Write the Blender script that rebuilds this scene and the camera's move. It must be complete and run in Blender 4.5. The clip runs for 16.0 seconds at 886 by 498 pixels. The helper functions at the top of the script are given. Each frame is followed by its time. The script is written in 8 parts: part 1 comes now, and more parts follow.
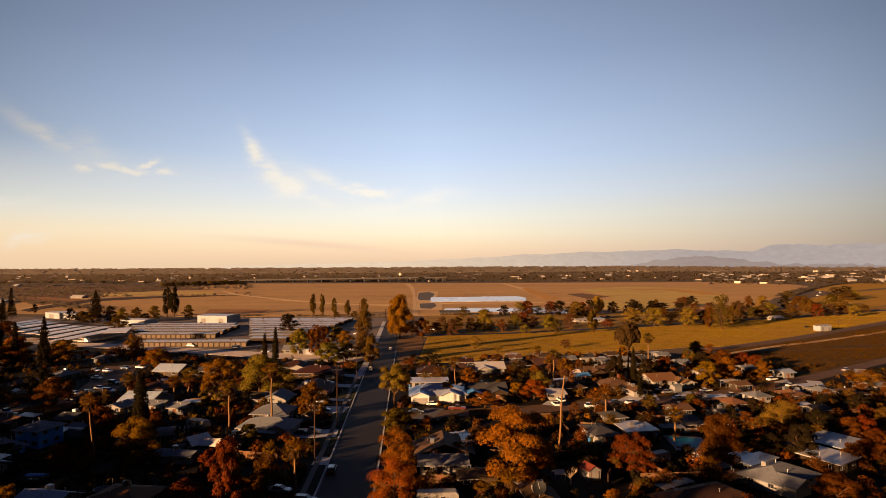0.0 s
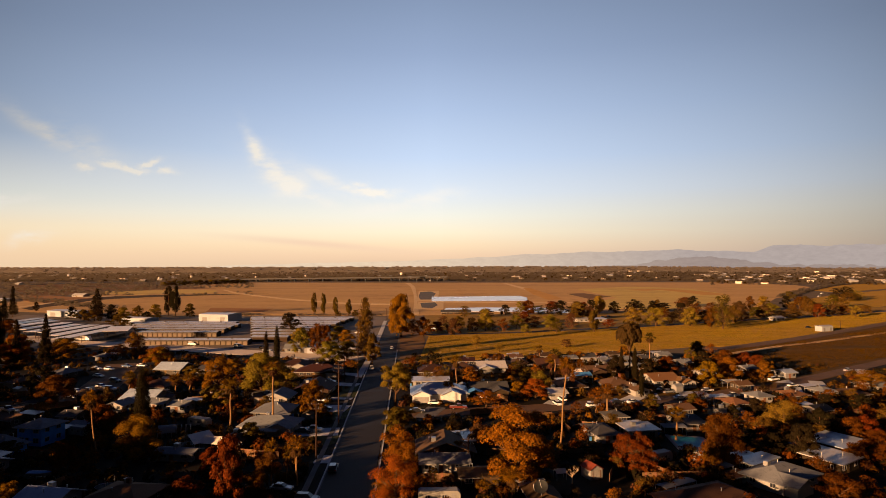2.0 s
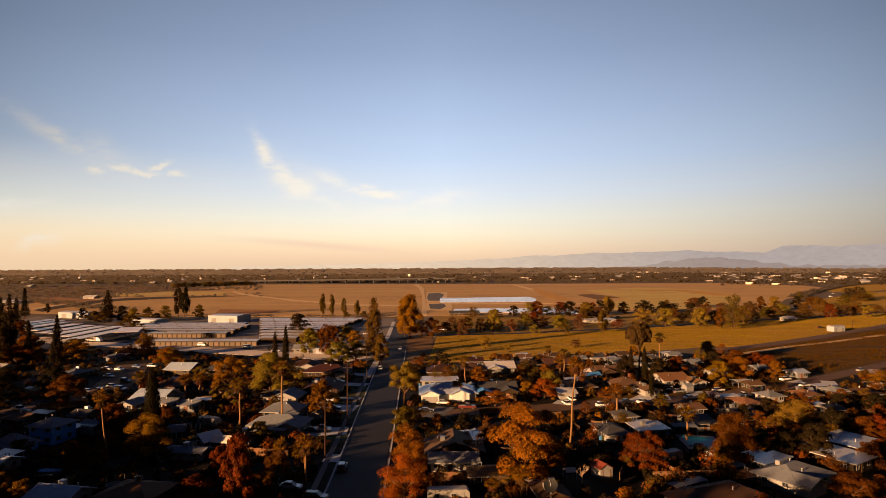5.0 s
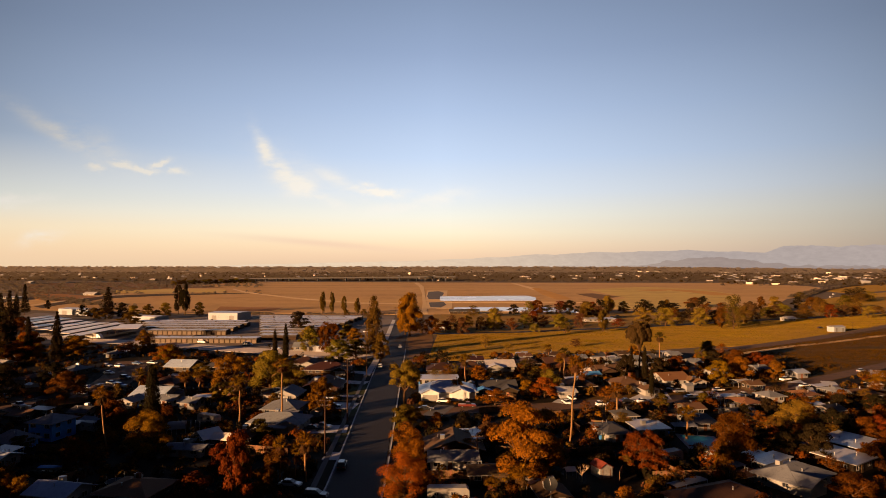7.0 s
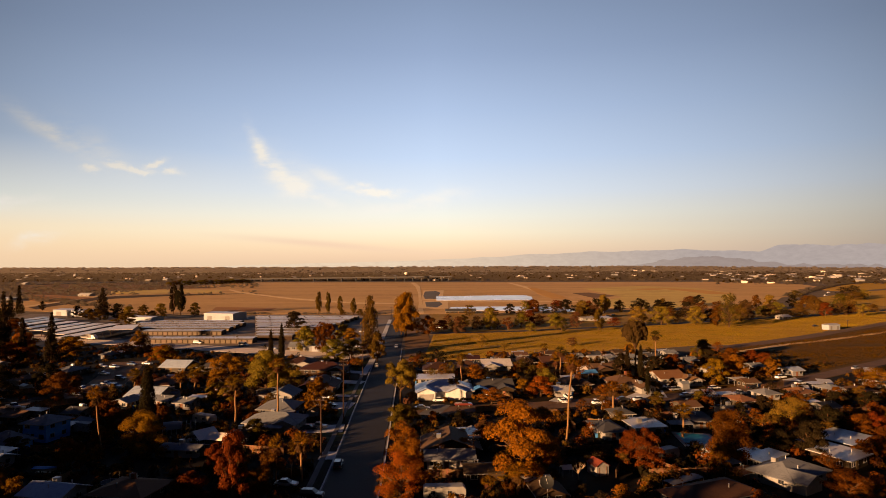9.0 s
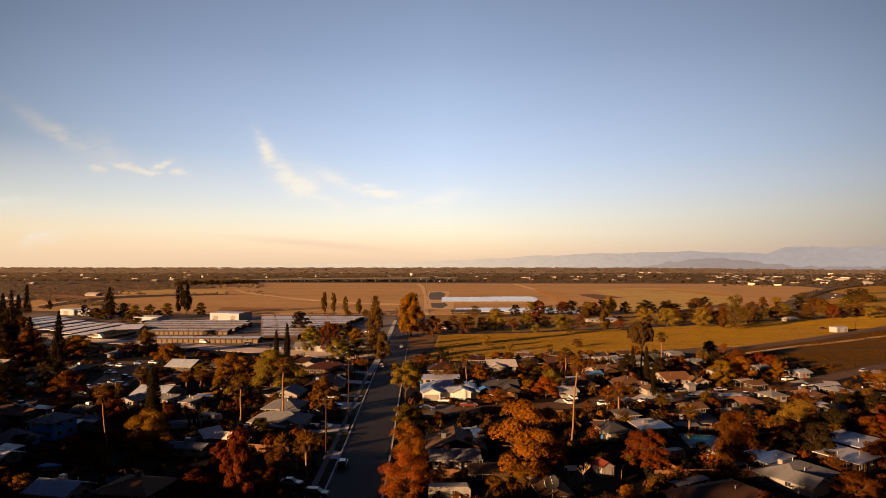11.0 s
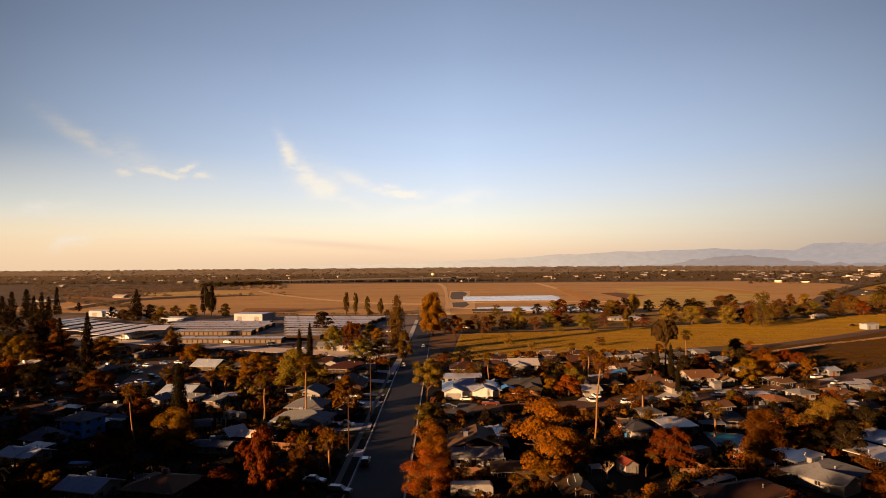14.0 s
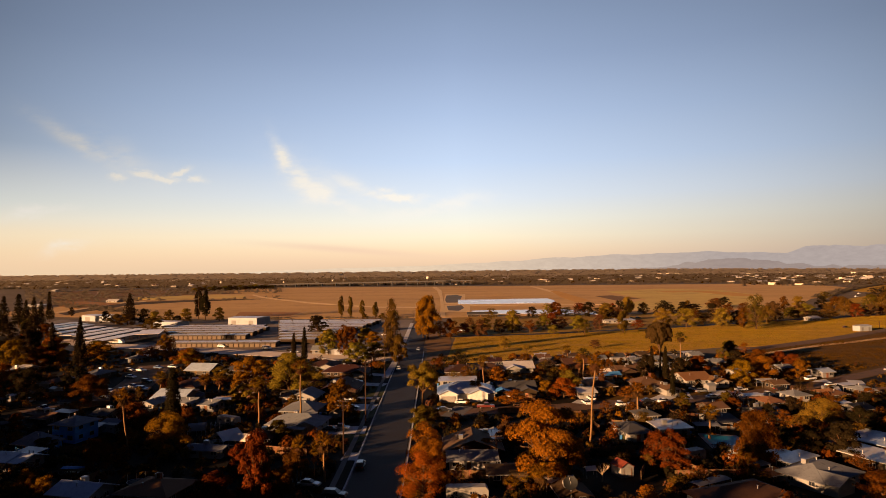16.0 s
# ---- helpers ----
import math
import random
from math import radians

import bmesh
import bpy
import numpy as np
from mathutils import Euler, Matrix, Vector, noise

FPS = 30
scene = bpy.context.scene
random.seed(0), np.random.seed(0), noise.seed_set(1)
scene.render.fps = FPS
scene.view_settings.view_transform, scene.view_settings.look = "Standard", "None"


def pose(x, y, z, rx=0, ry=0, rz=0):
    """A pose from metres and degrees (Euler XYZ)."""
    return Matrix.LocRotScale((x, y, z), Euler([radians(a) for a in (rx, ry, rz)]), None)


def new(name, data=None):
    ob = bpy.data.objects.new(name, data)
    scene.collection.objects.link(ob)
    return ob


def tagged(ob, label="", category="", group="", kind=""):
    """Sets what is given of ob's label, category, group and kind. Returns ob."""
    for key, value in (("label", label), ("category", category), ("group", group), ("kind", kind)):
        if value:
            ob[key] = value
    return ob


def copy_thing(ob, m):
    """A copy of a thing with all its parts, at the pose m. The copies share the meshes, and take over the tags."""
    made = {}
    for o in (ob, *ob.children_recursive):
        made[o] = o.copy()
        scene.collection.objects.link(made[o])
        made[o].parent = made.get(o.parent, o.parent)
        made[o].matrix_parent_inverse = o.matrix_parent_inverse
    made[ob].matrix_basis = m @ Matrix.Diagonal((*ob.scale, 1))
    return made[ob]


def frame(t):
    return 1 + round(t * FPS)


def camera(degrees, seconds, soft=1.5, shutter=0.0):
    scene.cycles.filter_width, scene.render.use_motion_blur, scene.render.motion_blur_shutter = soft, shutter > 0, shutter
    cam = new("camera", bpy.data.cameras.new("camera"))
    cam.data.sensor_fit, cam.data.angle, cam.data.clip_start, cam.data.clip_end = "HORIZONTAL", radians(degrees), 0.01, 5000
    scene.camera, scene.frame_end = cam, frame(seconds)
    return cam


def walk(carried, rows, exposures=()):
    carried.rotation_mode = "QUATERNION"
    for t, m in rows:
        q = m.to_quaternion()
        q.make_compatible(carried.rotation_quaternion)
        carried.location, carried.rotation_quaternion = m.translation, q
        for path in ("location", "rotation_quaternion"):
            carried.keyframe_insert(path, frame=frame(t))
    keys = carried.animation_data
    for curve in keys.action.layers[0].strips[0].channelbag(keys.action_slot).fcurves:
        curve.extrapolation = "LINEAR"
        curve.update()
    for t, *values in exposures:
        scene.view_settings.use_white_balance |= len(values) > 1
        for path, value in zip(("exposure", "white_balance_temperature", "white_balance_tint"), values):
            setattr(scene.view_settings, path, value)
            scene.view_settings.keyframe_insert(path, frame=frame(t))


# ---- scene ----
cam = camera(70, 16.0, soft=0.6)
EXPOSURE = 1.5
SKY_STRENGTH = 0.36
SUN_STRENGTH = 4.7
walk(cam, [
    (0, pose(0.06, -0.39, 46.09, 91.341, 0.281, -0.090)),
    (0.5, pose(-0.07, -0.39, 46.03, 91.350, -0.042, -0.144)),
    (1, pose(-0.09, -0.35, 46.00, 91.191, -0.090, -0.066)),
    (1.5, pose(-0.04, -0.47, 45.88, 91.577, 0.307, -0.042)),
    (2, pose(-0.17, -0.31, 45.85, 91.310, 0.120, 0.002)),
    (2.5, pose(-0.12, -0.18, 45.73, 91.071, -0.075, 0.113)),
    (3, pose(-0.17, -0.18, 45.57, 91.233, -0.112, 0.228)),
    (3.5, pose(-0.16, -0.20, 45.52, 91.462, 0.387, 0.389)),
    (4, pose(-0.22, -0.08, 45.37, 91.427, 0.219, 0.753)),
    (6.5, pose(-0.23, -0.06, 45.05, 91.529, 0.352, 0.713)),
    (7, pose(-0.35, 0.13, 45.09, 91.326, -0.014, 0.764)),
    (7.5, pose(-0.30, 0.16, 44.91, 91.414, 0.023, 0.742)),
    (8, pose(-0.33, 0.12, 44.84, 91.528, 0.173, 0.674)),
    (8.5, pose(-0.29, 0.15, 44.82, 91.555, 0.059, 0.526)),
    (9, pose(-0.28, 0.31, 44.82, 91.318, 0.175, 0.412)),
    (11.5, pose(-0.26, 0.41, 44.42, 91.476, -0.032, 1.218)),
    (12, pose(-0.23, 0.39, 44.37, 91.516, 0.144, 1.841)),
    (12.5, pose(-0.36, 0.42, 44.27, 91.419, -0.006, 2.390)),
    (13, pose(-0.19, 0.53, 44.13, 91.326, 0.239, 3.066)),
    (13.5, pose(-0.20, 0.52, 44.16, 91.406, 0.206, 3.213)),
    (14, pose(-0.08, 0.57, 44.06, 91.424, 0.488, 2.837)),
    (14.5, pose(-0.12, 0.71, 44.05, 91.398, 0.235, 2.362)),
    (15, pose(-0.22, 0.67, 43.99, 91.611, 0.374, 1.870)),
    (15.5, pose(-0.18, 0.73, 43.93, 91.515, 0.023, 1.913)),
    (16, pose(-0.05, 0.61, 43.85, 91.738, 0.649, 2.371)),
], exposures=[(0, EXPOSURE), (16, EXPOSURE)])
CLOUDS = [(-0.528, 0.160, 0.020, 0.006, -14, 1.3), (-0.500, 0.152, 0.028, 0.005, -6, 1.2), (-0.470, 0.163, 0.018, 0.005, 8, 1.2), (-0.440, 0.146, 0.014, 0.005, 0, 0.9), (-0.566, 0.153, 0.012, 0.005, 6, 0.7),
          (-0.292, 0.172, 0.036, 0.010, -66, 0.8), (-0.272, 0.146, 0.040, 0.017, -52, 0.75), (-0.243, 0.124, 0.042, 0.015, -24, 0.85), (-0.215, 0.106, 0.045, 0.008, -16, 0.6), (-0.180, 0.128, 0.050, 0.012, -30, 0.35),
          (-0.235, 0.135, 0.075, 0.028, -34, 0.22), (-0.118, 0.113, 0.042, 0.006, 3, 0.95), (-0.128, 0.122, 0.012, 0.006, 0, 0.6), (-0.060, 0.096, 0.080, 0.012, 10, 0.45), (-0.620, 0.205, 0.085, 0.014, -30, 0.42), (-0.560, 0.185, 0.06, 0.02, -34, 0.25), (-0.701, 0.100, 0.045, 0.007, 12, 0.5), (-0.653, 0.042, 0.036, 0.011, 10, 0.3)]

# ---- world, sun, exposure ----
SUN_AZ = 40.0      # the light travels this many degrees from +x towards +y
SUN_EL = 8.8


def node(nt, kind, **inp):
    n = nt.nodes.new(kind)
    for k, v in inp.items():
        n.inputs[int(k[1:]) if k[0] == "i" and k[1:].isdigit() else k].default_value = v
    return n


def math_n(nt, op, a, b=None, c=None, clamp=False):
    n = nt.nodes.new("ShaderNodeMath")
    n.operation = op
    n.use_clamp = clamp
    for i, v in enumerate((a, b, c)):
        if v is None:
            continue
        if isinstance(v, (int, float)):
            n.inputs[i].default_value = v
        else:
            nt.links.new(v, n.inputs[i])
    return n.outputs[0]


def ramp_n(nt, fac, stops, mode="LINEAR"):
    n = nt.nodes.new("ShaderNodeValToRGB")
    n.color_ramp.interpolation = mode
    els = n.color_ramp.elements
    while len(els) < len(stops):
        els.new(0.5)
    for e, (p, c) in zip(els, stops):
        e.position = p
        e.color = (*c, 1)
    nt.links.new(fac, n.inputs[0])
    return n.outputs[0]


def mix_n(nt, fac, a, b, mode="MIX"):
    n = nt.nodes.new("ShaderNodeMix")
    n.data_type = "RGBA"
    n.blend_type = mode
    for sock, v in ((n.inputs[0], fac), (n.inputs[6], a), (n.inputs[7], b)):
        if isinstance(v, (int, float)):
            sock.default_value = v
        elif isinstance(v, tuple):
            sock.default_value = (*v, 1) if len(v) == 3 else v
        else:
            nt.links.new(v, sock)
    return n.outputs[2]


def srgb(r, g, b):
    return tuple(((c / 255 + 0.055) / 1.055) ** 2.4 if c > 10 else c / 255 / 12.92 for c in (r, g, b))


def make_sky():
    w = bpy.data.worlds.new("dusk_sky")
    scene.world = w
    w.use_nodes = True
    nt = w.node_tree
    nt.nodes.clear()
    tc = nt.nodes.new("ShaderNodeTexCoord")
    sep = nt.nodes.new("ShaderNodeSeparateXYZ")
    nt.links.new(tc.outputs["Generated"], sep.inputs[0])
    x, y, z = sep.outputs
    el = math_n(nt, "MULTIPLY", math_n(nt, "ARCSINE", z), 180 / math.pi / 90.0)
    base = ramp_n(nt, el, [(0.0, srgb(232, 199, 166)), (0.007, srgb(243, 207, 172)), (0.018, srgb(254, 224, 185)), (0.031, srgb(255, 239, 208)),
                           (0.048, srgb(245, 242, 228)), (0.07, srgb(225, 233, 242)), (0.106, srgb(199, 217, 243)), (0.152, srgb(176, 196, 227)),
                           (0.205, srgb(151, 170, 202)), (0.26, srgb(131, 149, 179)), (0.31, srgb(108, 124, 152)), (0.45, srgb(60, 84, 150)), (1.0, srgb(30, 48, 118))])
    # planar coordinates of the sky in front: tangent of the bearing and of the height
    yy = math_n(nt, "MAXIMUM", y, 0.05)
    u = math_n(nt, "DIVIDE", x, yy)
    v = math_n(nt, "DIVIDE", z, yy)
    # the glow is warmer and brighter towards the west of the view, dustier over the hills
    side = math_n(nt, "MULTIPLY_ADD", u, 1.5, -0.05, clamp=True)
    low = ramp_n(nt, el, [(0.0, (1, 1, 1)), (0.045, (0.8, 0.8, 0.8)), (0.11, (0, 0, 0))])
    dust_low = ramp_n(nt, el, [(0.0, (1, 1, 1)), (0.03, (0.8, 0.8, 0.8)), (0.075, (0, 0, 0))])
    dusty = math_n(nt, "MULTIPLY", math_n(nt, "MULTIPLY", side, dust_low), 0.5)
    col = mix_n(nt, dusty, base, srgb(212, 203, 203))
    # low in the west the glow turns to peach, above it to a pale grey-green
    wside = math_n(nt, "MULTIPLY_ADD", u, -1.6, -0.15, clamp=True)
    col = mix_n(nt, math_n(nt, "MULTIPLY", math_n(nt, "MULTIPLY", wside, low), 0.45), col, srgb(255, 222, 178))
    mid = ramp_n(nt, el, [(0.035, (0, 0, 0)), (0.06, (1, 1, 1)), (0.09, (0.4, 0.4, 0.4)), (0.125, (0, 0, 0))])
    col = mix_n(nt, math_n(nt, "MULTIPLY", math_n(nt, "MULTIPLY", wside, mid), 0.5), col, srgb(226, 236, 233))
    # one long mauve streak of cloud over the horizon
    ss = math_n(nt, "DIVIDE", math_n(nt, "ADD", u, 0.2), 0.13)
    st = math_n(nt, "DIVIDE", math_n(nt, "ADD", math_n(nt, "SUBTRACT", v, 0.0315), math_n(nt, "MULTIPLY", math_n(nt, "ADD", u, 0.2), 0.085)), 0.0055)
    streak = math_n(nt, "EXPONENT", math_n(nt, "MULTIPLY", math_n(nt, "ADD", math_n(nt, "MULTIPLY", ss, ss), math_n(nt, "MULTIPLY", st, st)), -1.0))
    col = mix_n(nt, math_n(nt, "MULTIPLY", streak, 0.5), col, srgb(238, 200, 176))
    # thin cirrus: soft streaks torn by noise
    comb = nt.nodes.new("ShaderNodeCombineXYZ")
    nt.links.new(u, comb.inputs[0])
    nt.links.new(v, comb.inputs[1])
    wob = node(nt, "ShaderNodeTexNoise", Scale=14.0, Detail=5.0, Roughness=0.6)
    nt.links.new(comb.outputs[0], wob.inputs["Vector"])
    fine = node(nt, "ShaderNodeTexNoise", Scale=16.0, Detail=7.0, Roughness=0.6)
    mp = nt.nodes.new("ShaderNodeMapping")
    mp.inputs["Scale"].default_value = (0.7, 2.2, 1)
    mp.inputs["Rotation"].default_value = (0, 0, 0.45)
    nt.links.new(comb.outputs[0], mp.inputs[0])
    nt.links.new(mp.outputs[0], fine.inputs["Vector"])
    dw = math_n(nt, "MULTIPLY", math_n(nt, "SUBTRACT", wob.outputs[0], 0.5), 0.05)
    total = None
    for cu, cv, lu, lv, ang, amt in CLOUDS:
        a = radians(ang)
        du = math_n(nt, "SUBTRACT", math_n(nt, "ADD", u, dw), cu)
        dv = math_n(nt, "SUBTRACT", math_n(nt, "SUBTRACT", v, dw), cv)
        p = math_n(nt, "ADD", math_n(nt, "MULTIPLY", du, math.cos(a) / lu), math_n(nt, "MULTIPLY", dv, math.sin(a) / lu))
        q = math_n(nt, "ADD", math_n(nt, "MULTIPLY", du, -math.sin(a) / lv), math_n(nt, "MULTIPLY", dv, math.cos(a) / lv))
        r2 = math_n(nt, "ADD", math_n(nt, "MULTIPLY", p, p), math_n(nt, "MULTIPLY", q, q))
        soft = math_n(nt, "MULTIPLY", math_n(nt, "EXPONENT", math_n(nt, "MULTIPLY", r2, -1.0)), amt * 2.0)
        total = soft if total is None else math_n(nt, "MAXIMUM", total, soft)
    torn = math_n(nt, "MULTIPLY_ADD", fine.outputs[0], 3.6, -1.2, clamp=True)
    ahead = math_n(nt, "GREATER_THAN", y, 0.1)
    cl = math_n(nt, "MULTIPLY", math_n(nt, "MULTIPLY", total, torn), ahead, clamp=True)
    col = mix_n(nt, cl, col, srgb(250, 243, 232))
    # brightest ahead; the unseen sky is dimmed away from it to deepen the shade
    fade = math_n(nt, "MULTIPLY_ADD", math_n(nt, "MINIMUM", y, 0.7), 0.8 / 0.7, 0.2)
    fade = math_n(nt, "MAXIMUM", fade, 0.2)
    # brightest a little west of the street, dimming to both sides, less so low in the west
    au = math_n(nt, "ABSOLUTE", math_n(nt, "ADD", u, 0.02))
    drop = math_n(nt, "MULTIPLY_ADD", math_n(nt, "MULTIPLY", au, au), 0.38, math_n(nt, "MULTIPLY", au, 0.42))
    west = math_n(nt, "GREATER_THAN", 0.0, u)
    drop = math_n(nt, "MULTIPLY", drop, math_n(nt, "SUBTRACT", 1.0, math_n(nt, "MULTIPLY", math_n(nt, "MULTIPLY", low, west), 0.85)))
    wide = math_n(nt, "MAXIMUM", math_n(nt, "SUBTRACT", 1.03, drop), 0.42)
    fade = math_n(nt, "MULTIPLY", fade, wide)
    bg = nt.nodes.new("ShaderNodeBackground")
    nt.links.new(col, bg.inputs[0])
    nt.links.new(math_n(nt, "MULTIPLY", fade, SKY_STRENGTH), bg.inputs[1])
    out = nt.nodes.new("ShaderNodeOutputWorld")
    nt.links.new(bg.outputs[0], out.inputs[0])


make_sky()
lamp = bpy.data.lights.new("sun", "SUN")
lamp.energy = SUN_STRENGTH
lamp.angle = radians(0.8)
lamp.color = (1.0, 0.555, 0.26)
sun = new("sun", lamp)
sa, se = radians(SUN_AZ), radians(SUN_EL)
ray_dir = Vector((math.cos(sa) * math.cos(se), math.sin(sa) * math.cos(se), -math.sin(se)))
sun.matrix_world = Matrix.Translation((-300, -260, 200)) @ ray_dir.to_track_quat("-Z", "Y").to_matrix().to_4x4()

# ---- materials ----
MATS = {}


def surf(name, c1, c2=None, rough=0.8, big=0.08, fine=1.5, metal=0.0, bump=0.15, rnd=0.0, stain=None, trans=0.0, island=False, coat=0.0, band=None):
    """A worn surface: two colours mixed by coarse and fine noise, with relief; rnd varies it thing by thing."""
    if name in MATS:
        return MATS[name]
    m = bpy.data.materials.new(name)
    m.use_nodes = True
    nt = m.node_tree
    bsdf = nt.nodes["Principled BSDF"]
    c2 = c2 or tuple(c * 0.72 for c in c1)
    geo = nt.nodes.new("ShaderNodeNewGeometry")
    n1 = node(nt, "ShaderNodeTexNoise", Scale=big, Detail=4.0, Roughness=0.6)
    n2 = node(nt, "ShaderNodeTexNoise", Scale=fine, Detail=5.0, Roughness=0.65)
    for n in (n1, n2):
        nt.links.new(geo.outputs["Position"], n.inputs["Vector"])
    if band:
        mp = nt.nodes.new("ShaderNodeMapping")
        mp.inputs["Scale"].default_value = (band[0], band[1], 1)
        mp.inputs["Rotation"].default_value = (0, 0, radians(band[2]))
        nt.links.new(geo.outputs["Position"], mp.inputs[0])
        nt.links.new(mp.outputs[0], n1.inputs["Vector"])
    f = math_n(nt, "MULTIPLY_ADD", n1.outputs[0], 1.6, -0.55)
    f = math_n(nt, "ADD", f, math_n(nt, "MULTIPLY_ADD", n2.outputs[0], 1.1, -0.3), clamp=True)
    if island:
        f = math_n(nt, "ADD", math_n(nt, "MULTIPLY", f, 0.35), math_n(nt, "MULTIPLY", geo.outputs["Random Per Island"], 0.65), clamp=True)
    col = mix_n(nt, f, c1, c2)
    if stain:
        n3 = node(nt, "ShaderNodeTexNoise", Scale=big * 3.7, Detail=6.0, Roughness=0.7)
        nt.links.new(geo.outputs["Position"], n3.inputs["Vector"])
        col = mix_n(nt, math_n(nt, "MULTIPLY_ADD", n3.outputs[0], 4.0, -2.1, clamp=True), col, stain)
    if rnd:
        oi = nt.nodes.new("ShaderNodeObjectInfo")
        hs = nt.nodes.new("ShaderNodeHueSaturation")
        nt.links.new(math_n(nt, "MULTIPLY_ADD", oi.outputs["Random"], rnd, 1 - rnd * 0.6), hs.inputs["Value"])
        nt.links.new(math_n(nt, "MULTIPLY_ADD", oi.outputs["Random"], -rnd * 0.12, 0.5 + rnd * 0.05), hs.inputs["Hue"])
        nt.links.new(col, hs.inputs["Color"])
        col = hs.outputs[0]
    nt.links.new(col, bsdf.inputs["Base Color"])
    bsdf.inputs["Metallic"].default_value = metal
    bsdf.inputs["Coat Weight"].default_value = coat
    bsdf.inputs["Specular IOR Level"].default_value = 0.02 if trans or island else 0.1 if bump >= 0.5 else 0.6 if rough < 0.5 else 0.3
    nt.links.new(math_n(nt, "MULTIPLY_ADD", n2.outputs[0], 0.25, rough - 0.12, clamp=True), bsdf.inputs["Roughness"])
    if bump:
        b = node(nt, "ShaderNodeBump", Strength=bump, Distance=0.1)
        nt.links.new(n2.outputs[0], b.inputs["Height"])
        nt.links.new(b.outputs[0], bsdf.inputs["Normal"])
    if trans:
        tr = nt.nodes.new("ShaderNodeBsdfTranslucent")
        nt.links.new(col, tr.inputs[0])
        ms = nt.nodes.new("ShaderNodeMixShader")
        ms.inputs[0].default_value = trans
        nt.links.new(bsdf.outputs[0], ms.inputs[1])
        nt.links.new(tr.outputs[0], ms.inputs[2])
        nt.links.new(ms.outputs[0], nt.nodes["Material Output"].inputs[0])
    MATS[name] = m
    return m


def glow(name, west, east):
    """Plain far backdrop that emits its colour; haze is mixed in, palest in the west."""
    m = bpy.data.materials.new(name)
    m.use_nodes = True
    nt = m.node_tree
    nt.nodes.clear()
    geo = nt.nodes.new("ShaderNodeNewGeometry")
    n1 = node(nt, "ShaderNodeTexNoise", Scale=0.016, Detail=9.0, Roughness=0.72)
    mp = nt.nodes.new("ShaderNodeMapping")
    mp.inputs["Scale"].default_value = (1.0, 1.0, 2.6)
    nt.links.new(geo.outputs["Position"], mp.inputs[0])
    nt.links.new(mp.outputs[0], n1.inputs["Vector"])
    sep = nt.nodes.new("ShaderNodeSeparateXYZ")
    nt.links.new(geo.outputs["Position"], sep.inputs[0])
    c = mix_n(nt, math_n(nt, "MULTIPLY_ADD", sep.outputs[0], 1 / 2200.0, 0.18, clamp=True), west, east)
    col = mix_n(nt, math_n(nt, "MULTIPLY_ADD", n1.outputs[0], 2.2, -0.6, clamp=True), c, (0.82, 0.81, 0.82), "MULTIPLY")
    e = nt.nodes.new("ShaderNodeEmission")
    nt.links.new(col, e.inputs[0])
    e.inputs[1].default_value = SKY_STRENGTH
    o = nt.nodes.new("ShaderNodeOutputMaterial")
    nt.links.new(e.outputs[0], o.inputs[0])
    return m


# Shade is put into the street asphalt, low sunlight into the older asphalt.
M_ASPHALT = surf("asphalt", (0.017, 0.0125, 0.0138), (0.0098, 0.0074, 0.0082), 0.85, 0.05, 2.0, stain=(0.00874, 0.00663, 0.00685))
M_OLD_LIT_ASPHALT = surf("old_asphalt", (0.13, 0.064, 0.026), (0.088, 0.042, 0.018), 0.9, 0.05, 1.5, stain=(0.0254, 0.0159, 0.0103))
M_CONCRETE = surf("concrete", (0.32, 0.3, 0.288), (0.24, 0.224, 0.212), 0.9, 0.15, 2.0, stain=(0.0736, 0.0646, 0.0599))
M_DRIVE = surf("drive_concrete", (0.56, 0.54, 0.53), (0.44, 0.42, 0.41), 0.9, 0.15, 2.0, stain=(0.22, 0.2, 0.19))
# Near-black: the shade of trees and houses is put into the earth colour.
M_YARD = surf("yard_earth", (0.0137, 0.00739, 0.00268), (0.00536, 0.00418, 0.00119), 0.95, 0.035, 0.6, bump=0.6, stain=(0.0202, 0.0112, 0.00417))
M_LAWN = surf("lawn", (0.033, 0.0405, 0.00924), (0.054, 0.0459, 0.0126), 0.95, 0.12, 1.2, bump=0.6)
M_GOLD = surf("dry_grass", (0.5, 0.268, 0.014), (0.31, 0.17, 0.009), 0.95, 0.02, 0.25, bump=0.8, stain=(0.143, 0.0875, 0.00741), band=(0.35, 6.0, -8))
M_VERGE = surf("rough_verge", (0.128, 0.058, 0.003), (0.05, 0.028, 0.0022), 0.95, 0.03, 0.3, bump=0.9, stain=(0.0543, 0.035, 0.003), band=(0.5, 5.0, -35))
M_PARK = surf("park_grass", (0.34, 0.19, 0.03), (0.19, 0.115, 0.018), 0.95, 0.03, 0.3, bump=0.8, stain=(0.389, 0.185, 0.0346), band=(0.6, 5.0, -10))
M_PLOUGH = surf("ploughed_earth", (0.56, 0.338, 0.125), (0.4, 0.236, 0.086), 0.95, 0.004, 0.12, bump=0.8, stain=(0.3, 0.17, 0.07), band=(0.2, 2.6, 4))
M_DARKEARTH = surf("damp_earth", (0.205, 0.11, 0.044), (0.14, 0.075, 0.031), 0.95, 0.006, 0.1, bump=0.8)
M_TRACK = surf("dust_track", (0.66, 0.46, 0.23), (0.56, 0.375, 0.18), 0.95, 0.02, 0.3, bump=0.5)
